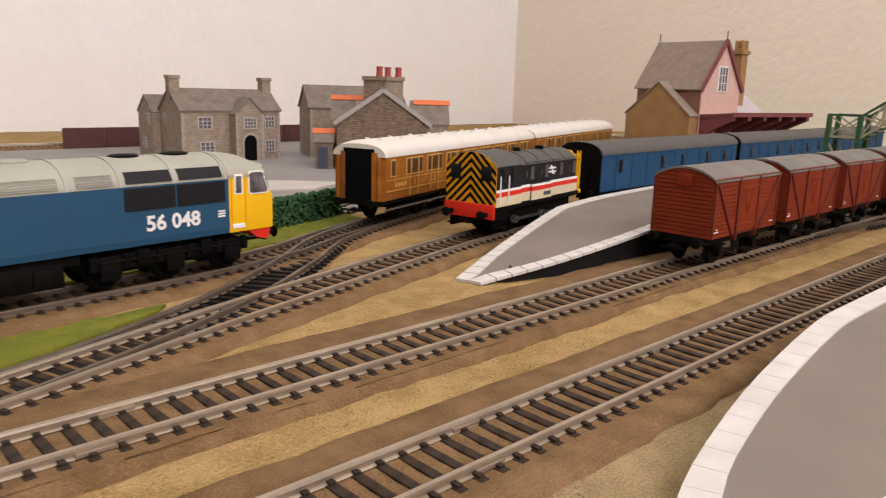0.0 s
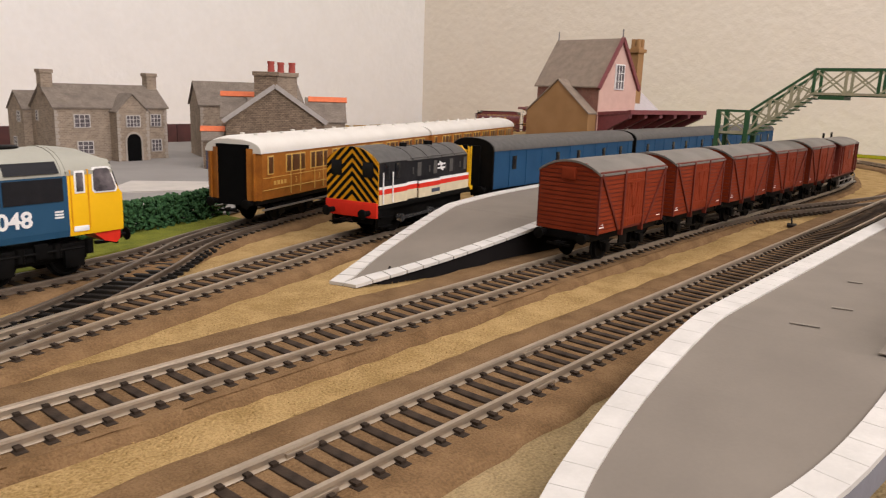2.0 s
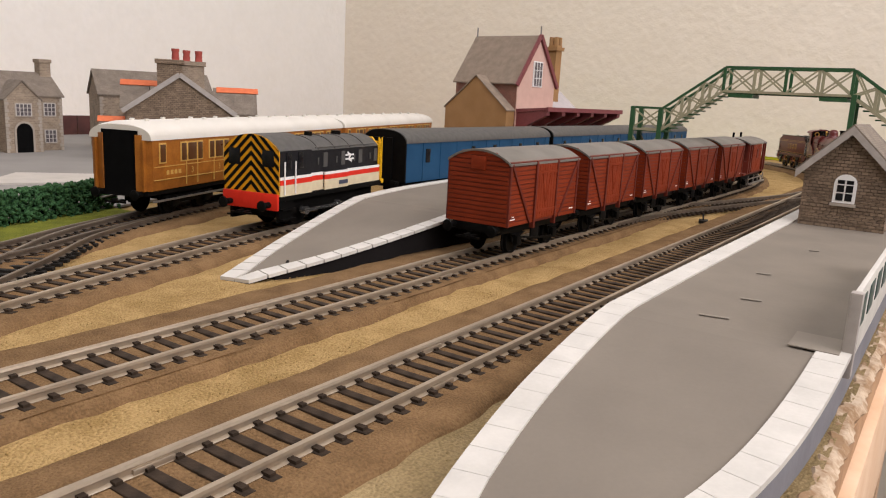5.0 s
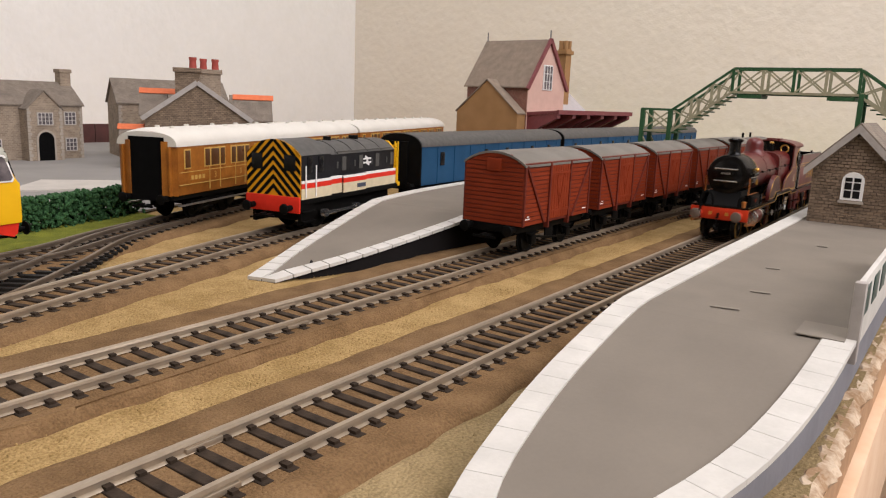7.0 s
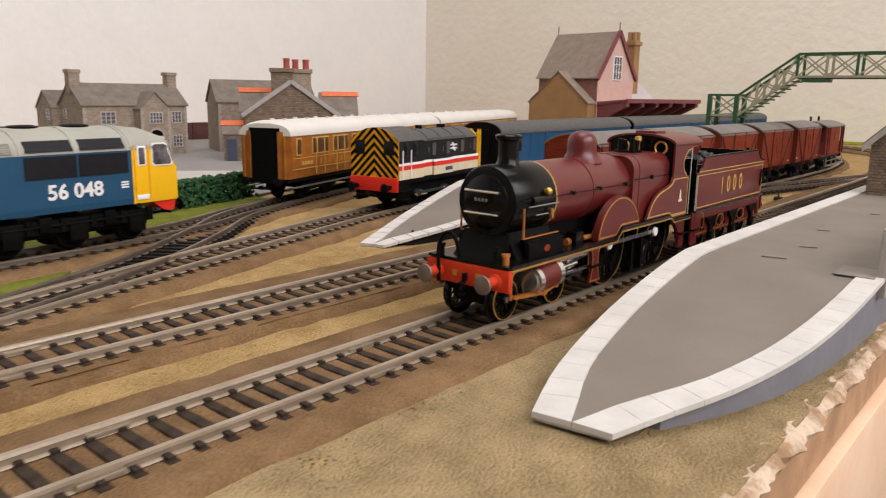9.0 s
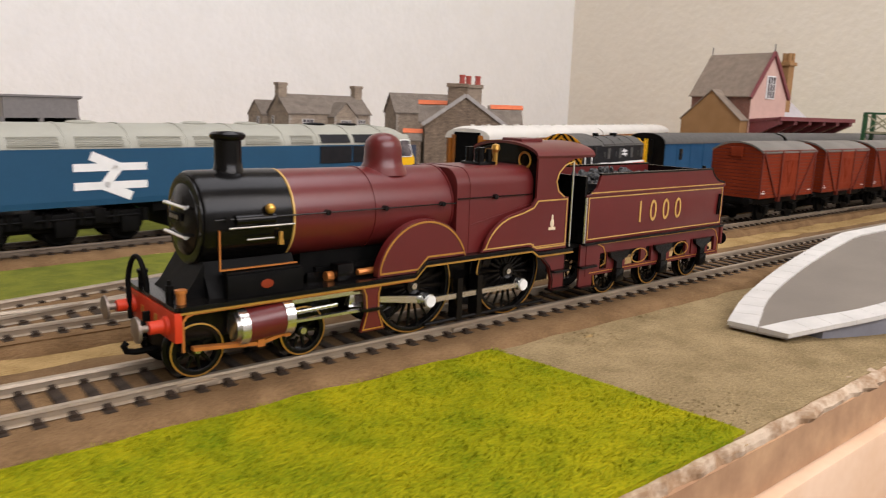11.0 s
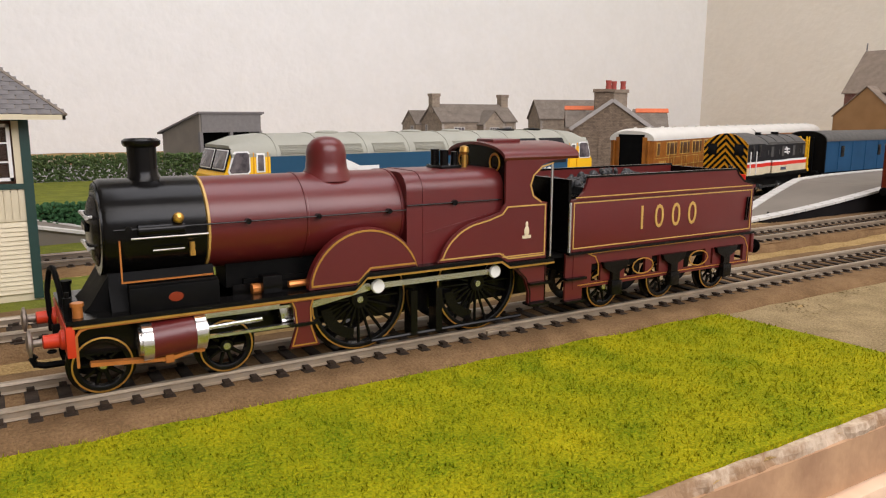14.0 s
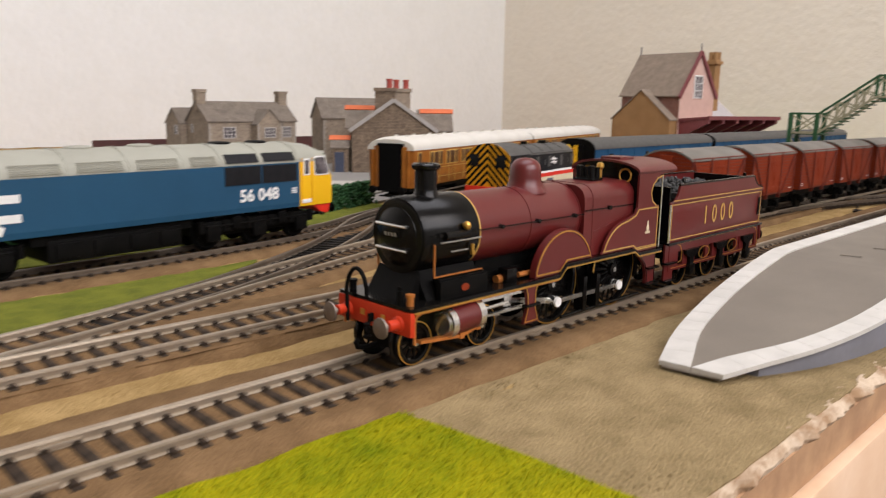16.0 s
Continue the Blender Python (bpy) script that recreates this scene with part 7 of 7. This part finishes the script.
def footbridge():
    """A lattice footbridge across the two near lines, at x 0.632."""
    th = thing("footbridge", "green and stone coloured lattice footbridge over the near lines", "footbridge", pose(0.632, 0, 0))

    def truss(a, b, h, panels, x, name):
        (ya, za), (yb, zb) = a, b
        bm = bmesh.new()
        bm_line(bm, [(ya, za + h), (yb, zb + h)], 1.7, "x", x - 0.8, x + 0.8)
        part(name, bm, M["green"], th, "green painted top chord", soft=False)
        bm = bmesh.new()
        bm_line(bm, [(ya, za), (yb, zb)], 1.7, "x", x - 0.8, x + 0.8)
        part("bottom_chord", bm, M["bridgecream"], th, "stone coloured bottom chord", soft=False)
        for i in range(0 if name == "span_side" else 1, panels + (1 if name == "span_side" else 0)):
            f = i / panels
            y, z = ya + (yb - ya) * f, za + (zb - za) * f
            bm = bmesh.new()
            bm_line(bm, [(y, z), (y, z + h)], 2.0, "x", x - 0.65, x + 0.65)
            part("upright", bm, M["green" if name == "span_side" and i % 2 == 0 else "bridgecream"], th, soft=False)
        bm = bmesh.new()
        for i in range(panels):
            f, g = i / panels, (i + 1) / panels
            p, q = (ya + (yb - ya) * f, za + (zb - za) * f), (ya + (yb - ya) * g, za + (zb - za) * g)
            bm_line(bm, [p, (q[0], q[1] + h)], 1.1, "x", x - 0.4, x + 0.4)
            bm_line(bm, [(p[0], p[1] + h), q], 1.1, "x", x - 0.5, x + 0.5)
        part("lattice", bm, M["bridgecream"], th, "stone coloured diagonal lattice", soft=False)
    for x in (-9, 9):
        truss((110, 52), (86, 52), 16.5, 1, x, "landing_side")
        truss((86, 52), (43, 83), 16.5, 3, x, "stair_side")
        truss((43, 83), (-40, 83), 17, 4, x, "span_side")
        truss((-40, 83), (-84, 52), 16.5, 3, x, "stair_side")
        for y in (109, 87):
            bm = bmesh.new()
            bm_box(bm, x - 1.6, x + 1.6, y - 1.6, y + 1.6, 12, 69)
            part("post", bm, M["green"], th, soft=False)
        bm = bmesh.new()
        bm_line(bm, [(110, 14), (86, 50)], 1.2, "x", x - 0.5, x + 0.5)
        bm_line(bm, [(86, 14), (110, 50)], 1.2, "x", x - 0.5, x + 0.5)
        part("leg_brace", bm, M["bridgecream"], th, soft=False)
        for y in (-42, -86):
            bm = bmesh.new()
            bm_box(bm, x - 1.6, x + 1.6, y - 1.6, y + 1.6, 12, 84 if y > -50 else 60)
            part("post", bm, M["green"], th, soft=False)
    bm = bmesh.new()
    bm_box(bm, -9, 9, -40, 43, 81.5, 83)
    part("deck", bm, M["green"], th, soft=False)
    bm = bmesh.new()
    bm_box(bm, -9, 9, 86, 110, 50.5, 52)
    part("landing", bm, M["green"], th, soft=False)
    for y0 in (20, -40):
        bm = bmesh.new()
        bm_box(bm, -10, 10, y0 + 2, y0 + 19, 79, 81.4)
        part("deck_bearer", bm, M["green"], th, soft=False)
    for s, y0, y1 in ((1, 43, 86), (-1, -40, -84)):
        for i in range(11):
            y = y0 + (y1 - y0) * i / 11
            bm = bmesh.new()
            bm_box(bm, -8.4, 8.4, *sorted((y, y + (y1 - y0) / 11)), 81.6 - 31 * (i + 1) / 11, 82.6 - 31 * (i + 1) / 11)
            part("tread", bm, M["green"], th, soft=False)
    return th


def platform_hut():
    th = thing("platform_hut", "small brown stone waiting hut with arched white window", "hut", pose(0.485, -0.0605, 0.0125))
    bm = bmesh.new()
    bm_prism(bm, [(-20, 0), (20, 0), (20, 30), (0, 50), (-20, 30)], "x", 0, 62)
    w = part("wall", bm, M["rubble"], th, soft=False)
    for s in (-1, 1):
        bm = bmesh.new()
        bm_prism(bm, [(0, 51.6), (0, 53.4), (s * 24, 29.4), (s * 24, 27.4)], "x", -3, 65)
        part("roof_slope", bm, M["slate"], th, soft=False)
        bm = bmesh.new()
        bm_prism(bm, [(0, 48), (0, 52.4), (s * 24, 28.4), (s * 24, 24.4)], "x", -3.6, -2.4)
        part("bargeboard", bm, M["coping"], th, "pale bargeboard", soft=False)
    arch = [(-4.2, 0), (-4.2, 9)] + arc(0, 9, 4.2, 180, 0, 8)[1:] + [(4.2, 0)]
    bm = bmesh.new()
    bm_prism(bm, [(y * 1.25, 13.2 + z * 1.12) for y, z in arch], "x", -0.9, 0.2)
    f = part("window", bm, M["white"], th, "white arched window", soft=False)
    bm = bmesh.new()
    for y0, y1 in ((-3.7, -0.4), (0.4, 3.7)):
        for z0, z1 in ((0.8, 4.6), (5.2, 8.8), (9.4, 11.4)):
            bm_box(bm, -1.1, -0.8, y0, y1 if z0 < 9 else (y1 if y0 > 0 else y1), 13.6 + z0, 13.6 + z1)
    part("pane", bm, M["darkglass"], f, soft=False)
    bm = bmesh.new()
    bm_box(bm, -1.6, 0, -6, 6, 11.6, 13.0)
    part("window_sill", bm, M["palestone"], f, soft=False)
    # stone blocks of the gable that faces along the platform
    rnd = random.Random(2)
    bm = bmesh.new()
    z = 0.0
    while z < 47:
        h = rnd.uniform(1.5, 2.2)
        half = 20 if z + h < 30 else 20 - (z + h - 30)
        y = -half
        while y < half - 1:
            wd = min(rnd.uniform(2.2, 5.5), half - y)
            if not (abs(y + wd / 2) < 7.2 and 11 < z < 29):
                d = rnd.uniform(0.25, 0.6)
                bm_box(bm, -d, 0.1, y + 0.18, y + wd - 0.18, z + 0.15, z + h - 0.15)
            y += wd
        z += h
    ob = part("stone_blocks", bm, M["rubble"], th, soft=False)
    ob["kind"] = "stuff"
    return th


def name_board():
    """A low white hoarding along the outer edge of the near platform."""
    th = thing("platform_fence", "low white panelled fence on the platform edge", "fence", pose(0.252, -0.0925, 0.0125))
    bm = bmesh.new()
    bm_box(bm, 0, 3.4, -1.4, 1.4, -6, 15.5, 0.4)
    part("post", bm, M["coping"], th)
    bm = bmesh.new()
    bm_box(bm, 3.4, 120, -0.7, 0.7, -3, 15.5, 0.2)
    part("panel", bm, M["flag"], th)
    for i in range(6):
        bm = bmesh.new()
        bm_box(bm, 6 + i * 20, 18 + i * 20, -0.95, 0.95, 5.0, 13.0, 0.15)
        part("inset", bm, M["boxgreen"], th)
    bm = bmesh.new()
    bm_prism(bm, [(-3, 0.2), (10, 0.2), (10, 0.9), (-3, 0.5)], "y", 1.4, 13)
    part("ramp_flap", bm, M["shed"], th, soft=False)
    # marks on the platform surface
    for x, y, r in ((0.262, -0.058, 4.0), (0.333, -0.056, 2.4), (0.290, -0.0615, 3), (0.40, -0.062, 2)):
        bm = bmesh.new()
        bm_box(bm, -0.7, 0.7, -r, r, 0, 0.25, 0.1)
        tagged(part("platform_fixing", bm, M["shed"], at=pose(x, y, 0.0127, 0, 0, 12)), "small dark fixing slot in the platform surface", "fixing", group="platform fixings")


def signal_box():
    """Front towards -y; its right front corner at x -0.1395, y 0.112."""
    th = thing("signal_box", "cream and green signal box with grey slate roof", "signal box", pose(-0.1395, 0.112, -0.001))
    W = 92.0
    bm = bmesh.new()
    bm_box(bm, -W, 0, 0.4, 42, -7, 34)
    part("base_wall", bm, M["boxcream"], th, soft=False)
    for i in range(16):
        z = -1 + i * 1.55
        bm = bmesh.new()
        bm_prism(bm, [(0.5, z), (-0.45, z), (0.05, z + 1.5), (0.5, z + 1.5)], "x", -W + 2.4, -2.6)
        part("lap_board", bm, M["boxcream"], th, soft=False)
    n = 40
    bm = bmesh.new()
    bm_box(bm, 0.12, (W - 5) / n - 0.12, -0.2, 0.6, 24.2, 35.4)
    one = part("upright_board", bm, M["boxcream"], th, soft=False, at=mmpose(-W + 2.4, 0, 0))
    for i in range(1, n):
        ob = new("upright_board", one.data)
        ob.parent, ob.matrix_basis = th, mmpose(-W + 2.4 + (W - 5) * i / n, 0, 0)
    for x in (-W, -1.6):
        bm = bmesh.new()
        bm_box(bm, x - 1.2 if x < -9 else x - 1.2, x + 1.8, -0.9, 2.6, -3, 59)
        part("corner_post", bm, M["boxgreen"], th, "dark green corner post", soft=False)
    bm = bmesh.new()
    bm_box(bm, -W, 0, -0.7, 0.5, 35.2, 37.0)
    bm_box(bm, -W, 0, -0.7, 0.5, 58.0, 59.2)
    part("window_rail", bm, M["boxgreen"], th, soft=False)
    bm = bmesh.new()
    bm_box(bm, -W + 1, -1, 10, 41, 34, 58)
    part("inner_room", bm, M["room"], th, "brown interior", soft=False)
    for x in (-3.6, -30, -56.5, -83):
        bm = bmesh.new()
        bm_box(bm, x - 1.3, x + 1.3, -0.5, 1.2, 37, 58.2)
        part("mullion", bm, M["boxcream"], th, soft=False)
    for i, x0 in enumerate((-27.5, -54, -80.5)):
        bm = bmesh.new()
        w, h = 22.0, 19.0
        for a, b, c, d in ((0, w, 0, 1.1), (0, w, h - 1.1, h), (0, 1.1, 0, h), (w - 1.1, w, 0, h)):
            bm_box(bm, x0 + a, x0 + b, -0.9, 0.3, 38 + c, 38 + d)
        for j in (1, 2, 3):
            bm_box(bm, x0 + w * j / 4 - 0.25, x0 + w * j / 4 + 0.25, -0.8, 0.1, 38, 38 + h)
        for j in (1, 2):
            bm_box(bm, x0, x0 + w, -0.8, 0.1, 38 + h * j / 3 - 0.25, 38 + h * j / 3 + 0.25)
        f_ = part("window_frame", bm, M["white"], th, "white sash window", soft=False)
        bm = bmesh.new()
        bm_box(bm, x0 + 0.8, x0 + w - 0.8, -0.2, 0.0, 38.8, 38 + h - 0.8)
        part("pane", bm, M["boxglass"], f_, soft=False).visible_shadow = False
    bm = bmesh.new()
    bm_box(bm, -62, -12.5, -1.4, 0, 29.6, 34.6)
    s = part("name_sign", bm, M["sign"], th, "dark green name sign", soft=False)
    words("name_lettering", "LINGSTONE", 5.0, mmpose(-14.5, -1.45, 32.1, 90, 0, 0), M["white"], s, "white sign lettering", 0.06, 0.92, "RIGHT")
    # hipped roof
    ov = 11.0
    bm = bmesh.new()
    a = [(-W - ov, -9, 60), (ov, -9, 60), (ov, 51, 60), (-W - ov, 51, 60)]
    r = [(-W + 14, 21, 81.5), (-14, 21, 81.5)]
    v = [bm.verts.new(c) for c in a] + [bm.verts.new(c) for c in r]
    for f in ((0, 1, 5, 4), (1, 2, 5), (2, 3, 4, 5), (3, 0, 4), (3, 2, 1, 0)):
        bm.faces.new([v[i] for i in f])
    bmesh.ops.recalc_face_normals(bm, faces=bm.faces[:])
    ro = part("roof", bm, M["slate"], th, "grey slate hipped roof", soft=False)
    # slates of the front slope, each course a little proud of the one above
    rnd = random.Random(8)
    rows = 14
    n = Vector((0, -21.5, 30)).normalized()
    one = {}
    for i in range(rows):
        f0 = i / rows
        x0, x1 = -W - ov + f0 * (14 + ov), ov - f0 * (14 + ov)
        y, z = -9 + 30 * f0, 60 + 21.5 * f0
        x = x1
        while x > max(x0, -60):
            w = 4.2
            key = 0
            if key not in one:
                bm = bmesh.new()
                bm_box(bm, -w + 0.15, -0.15, 0, 3.1, -0.1, 0.35)
                bmesh.ops.scale(bm, vec=(MM,) * 3, verts=bm.verts)
                one[key] = bpy.data.meshes.new("slate")
                bm.to_mesh(one[key])
                bm.free()
                one[key].materials.append(M["slatepiece"])
            if x - w > x0:
                ob = new("slate", one[key])
                ob.parent = ro
                ob.matrix_basis = mmpose(x - (w / 2 if i % 2 else 0) * 0, y, z + rnd.uniform(0, 0.25), 35.6 - 3, 0, rnd.uniform(-1, 1))
            x -= w
    bm = bmesh.new()
    for p, q in ((a[0], r[0]), (a[1], r[1]), (r[0], r[1]), (a[2], r[1])):
        bm_rod(bm, p, q, 0.8, 6)
    part("hip_tile", bm, M["slate"], ro)
    bm = bmesh.new()
    bm_box(bm, -W - ov, ov, -9, -8, 58.4, 60.2)
    bm_box(bm, ov - 1, ov, -9, 51, 58.4, 60.2)
    bm_box(bm, -W - ov + 1, ov - 1, -8, 50, 59.0, 59.9)
    part("fascia", bm, M["boxcream"], th, soft=False)
    # solid black strip, painted in as the shade of an opening
    bm = bmesh.new()
    bm_box(bm, -60, -14, -0.9, 0.4, -6.8, -2)
    part("dark_opening", bm, M["deep"], th, "black strip standing for the shaded opening under the boards", soft=False)


def cart_shed(m):
    th = thing("cart_shed", "grey lean-to shed with dark open front", "shed", m)
    D, Wd = 74.0, 82.0
    bm = bmesh.new()
    bm_prism(bm, [(0, 0), (0, 62), (D, 40), (D, 0)], "y", 0, 2)
    part("side_wall", bm, M["shed"], th, soft=False)
    bm = bmesh.new()
    bm_prism(bm, [(0, 0), (0, 62), (D, 40), (D, 0)], "y", Wd - 2, Wd)
    part("side_wall", bm, M["shed"], th, soft=False)
    bm = bmesh.new()
    bm_prism(bm, [(-3, 62.5), (-3, 64.5), (D + 6, 41), (D + 6, 39)], "y", -3, Wd + 3)
    part("roof", bm, M["shedroof"], th, soft=False)
    bm = bmesh.new()
    bm_box(bm, -1.5, 1.5, 2, Wd - 2, 42, 62.5)
    for y in (0, 40, Wd - 3):
        bm_box(bm, -1.8, 1.8, y, y + 4, 0, 43)
    part("front_frame", bm, M["shedroof"], th, soft=False)
    # black sheet added inside to paint in the shade of the open front
    bm = bmesh.new()
    bm_box(bm, 20, 22, 2, Wd - 2, 0, 45)
    part("back_wall", bm, M["deep"], th, soft=False)
    return th


def hedge(name, pts, h, w, seed, material, label, n):
    """Clumps of flock foam along a plan line."""
    rnd = random.Random(seed)
    line = Line(spline(pts))
    V, F = [], []
    base = bmesh.new()
    bmesh.ops.create_icosphere(base, subdivisions=1, radius=1)
    bv, bf = [v.co.copy() for v in base.verts], [[v.index for v in f.verts] for f in base.faces]
    base.free()
    for i in range(n):
        p, t = line.at(line.length * rnd.random())
        nn = Vector((-t.y, t.x, 0))
        zz = rnd.random() ** 0.75
        o = p + nn * rnd.uniform(-w, w) * (1 - 0.35 * zz)
        r = rnd.uniform(0.0007, 0.0016)
        m = Matrix.Translation((o.x, o.y, GROUND + zz * h)) @ Euler((rnd.random() * 6, rnd.random() * 6, rnd.random() * 6)).to_matrix().to_4x4() @ Matrix.Diagonal((r, r * rnd.uniform(0.6, 1.2), r * rnd.uniform(0.6, 1.1), 1))
        k = len(V)
        V += [m @ (c * rnd.uniform(0.75, 1.25)) for c in bv]
        F += [[a + k for a in f] for f in bf]
    me = bpy.data.meshes.new(name)
    me.from_pydata(V, [], F)
    me.materials.append(material)
    return tagged(new(name, me), label, "hedge", kind="stuff")


def tufts():
    """Flock fibres that give the grass mat its pile."""
    rnd = random.Random(11)
    V, F = [], []
    for i in range(26000):
        x, y = rnd.uniform(-0.26, 0.06), rnd.uniform(EDGE + 0.002, -0.0225)
        if x > 0.050 + 0.006 * (-0.0225 - y) / 0.07:
            continue
        h, a, w = rnd.uniform(0.0005, 0.0011), rnd.random() * 6.3, 0.00022
        dx, dy = rnd.uniform(-0.0008, 0.0008), rnd.uniform(-0.0008, 0.0008)
        k = len(V)
        c, s = math.cos(a) * w, math.sin(a) * w
        V += [(x - c, y - s, -0.0048), (x + c, y + s, -0.0048), (x + dx, y + dy, -0.0046 + h)]
        F.append((k, k + 1, k + 2))
    me = bpy.data.meshes.new("grass_pile")
    me.from_pydata(V, [], F)
    me.materials.append(M["grass"])
    tagged(new("grass_pile", me), "short bright green flock fibres of the grass mat", "grass", kind="stuff")


def grit():
    """Coarse crumbs scattered on the ground and the ballast."""
    rnd = random.Random(5)
    base = bmesh.new()
    bmesh.ops.create_icosphere(base, subdivisions=1, radius=1)
    bv, bf = [v.co.copy() for v in base.verts], [[v.index for v in f.verts] for f in base.faces]
    base.free()
    for name, mm, n, box, zz, lo, hi, lb in (("sand_grit", "sand", 1500, (0.0, 0.62, 0.018, 0.055), GROUND, 0.00015, 0.0003, "sandy crumbs strewn between the near lines"), ("sand_grit", "sand", 900, (-0.1, 0.34, 0.08, 0.118), GROUND, 0.00015, 0.0003, "sandy crumbs strewn before the island platform"),
                                             ("earth_grit", "dirt", 2600, (0.05, 0.3, EDGE + 0.003, -0.024), GROUND, 0.00025, 0.0006, "dull earth crumbs beside the near platform")):
        V, F = [], []
        for i in range(n):
            x, y = rnd.uniform(*box[:2]), rnd.uniform(*box[2:])
            r = rnd.uniform(lo, hi)
            z = GROUND + 0.0011 * noise.noise(Vector((x * 30, y * 30, 0))) + 0.0003
            k = len(V)
            V += [Vector((x, y, z)) + c * r * rnd.uniform(0.6, 1.2) for c in bv]
            F += [[a + k for a in f] for f in bf]
        me = bpy.data.meshes.new(name)
        me.from_pydata(V, [], F)
        me.materials.append(M[mm])
        tagged(new(name, me), lb, "grit", kind="stuff")
# dark brown film; the dimness of the room is put into its tint
M["boxglass"] = glass_mat("room_dark_window_film", (0.05, 0.03, 0.022), 0.55, 0.1)
M["slatepiece"] = mat("weathered_grey_slate", (0.165, 0.15, 0.145), (0.10, 0.092, 0.09), 0.7, scale=160, fine=900, bump=0.2)


# ---- the place ----
room()
baseboard()
patch("grass_mat", [(-1.3, EDGE + 0.001), (-1.3, -0.0225), (-0.5, -0.0225), (0.049, -0.0205), (0.0545, -0.06), (0.056, EDGE + 0.001)], -0.0046, M["grass"], "bright green flock grass mat beside the running line", "grass", rag=0.0008)
patch("earth_ground", [(0.046, EDGE + 0.001), (0.046, -0.022), (0.9, -0.022), (0.9, EDGE + 0.001)], -0.0053, M["dirt"], "dull brown earth beside the near platform", "ground", rag=0.0006)
patch("grass_strip", [(-0.9, 0.10), (-0.30, 0.088), (-0.10, 0.094), (0.02, 0.116), (0.07, 0.135), (0.105, 0.152), (0.12, 0.163), (0.06, 0.158), (-0.1, 0.147), (-0.9, 0.118)], -0.0048, M["oldgrass"], "dull green scatter between siding and crossover", "grass", rag=0.003)
patch("hedge_verge", [(-0.9, 0.20), (-0.2, 0.205), (0.04, 0.214), (0.15, 0.222), (0.24, 0.246), (0.30, 0.272), (0.30, 0.30), (0.1, 0.29), (-0.9, 0.28)], -0.0046, M["oldgrass"], "dull green verge along the hedge", "grass", rag=0.003)
patch("yard", [(-0.9, 0.285), (0.10, 0.285), (0.30, 0.295), (0.62, 0.40), (0.80, 0.56), (0.80, 0.84), (-0.9, 0.84)], -0.004, M["yard"], "grey paper concrete yard before the houses", "pavement", rag=0.0)
patch("yard_path", [(0.28, 0.42), (0.34, 0.395), (0.39, 0.42), (0.33, 0.47)], -0.0028, M["paper"], "pale paper path laid on the yard", "pavement")
patch("far_field", [(0.95, 0.30), (1.10, 0.28), (1.20, 0.36), (1.20, 0.60), (1.0, 0.72), (0.95, 0.6)], -0.0048, M["grass"], "green flock field inside the loop", "grass")
patch("far_bank", [(1.37, -0.09), (1.45, -0.09), (1.45, 0.7), (1.37, 0.7)], -0.0048, M["grass"], "green flock strip along the wall", "grass")
tracks()
platforms()

# ---- rolling stock ----
s = T2.near(0.331)
first = van(on_line(T2, s, s + 0.067))
for i in range(4):
    s += 0.0825
    copy_thing(first, on_line(T2, s, s + 0.067))
s += 0.0825
brake_van(on_line(T2, s, s + 0.084))
s = T3.near(0.300)
shunter(on_line(T3, s, s + 0.104))
s = T3.near(0.300) + 0.131
first = blue_van(on_line(T3, s, s + 0.228))
for i in range(2):
    s += 0.236
    copy_thing(first, on_line(T3, s, s + 0.228))
s = T4.near(0.268)
first = carriage(on_line(T4, s, s + 0.240))
copy_thing(first, on_line(T4, s + 0.246, s + 0.486))
s = T4.near(0.054)
big_diesel(on_line(T4, s - 0.12, s + 0.12))
LOCO, LOCO_WHEELS, RODS, CONS = locomotive()
TENDER, TENDER_WHEELS = tender()
to_scale(LOCO)
to_scale(TENDER)

# ---- buildings ----
stone_house(pose(0.402, 0.640, GROUND + 0.002, 0, 0, 0))
chapel_house(pose(0.483, 0.482, GROUND + 0.002, 0, 0, -38))
barn(pose(0.540, 0.615, GROUND + 0.002, 0, 0, -20))
station(pose(0.792, 0.325, GROUND, 0, 0, -97))
footbridge()
platform_hut()
name_board()
signal_box()
cart_shed(pose(0.126, 0.688, GROUND + 0.002, 0, 0, 110))
fence = thing("back_fence", "dark red-brown fence boards behind the houses", "fence", pose(0.0, 0.845, GROUND + 0.001))
for i in range(8):
    bm = bmesh.new()
    bm_box(bm, 290 + i * 50 + 0.6, 340 + i * 50 - 0.6, -1.5, 1.5, 0, 25)
    part("board", bm, M["fence"], fence, soft=False)
hedge("hedge", [(-0.45, 0.262), (0.0, 0.262), (0.12, 0.266), (0.22, 0.276), (0.30, 0.298)], 0.018, 0.007, 3, M["hedge"], "dark green flock hedge beside the siding", 20000)
hedge("far_hedge", [(-0.5, 0.60), (-0.2, 0.60), (-0.02, 0.60), (0.05, 0.585)], 0.026, 0.012, 6, M["leafedge"], "olive green foam hedge across the field", 11000)
patch("field", [(-0.9, 0.30), (0.02, 0.30), (0.04, 0.58), (-0.9, 0.60)], -0.0030, M["oldgrass"], "dull green field behind the hedge", "grass", rag=0.002)
tufts()
grit()
motions()
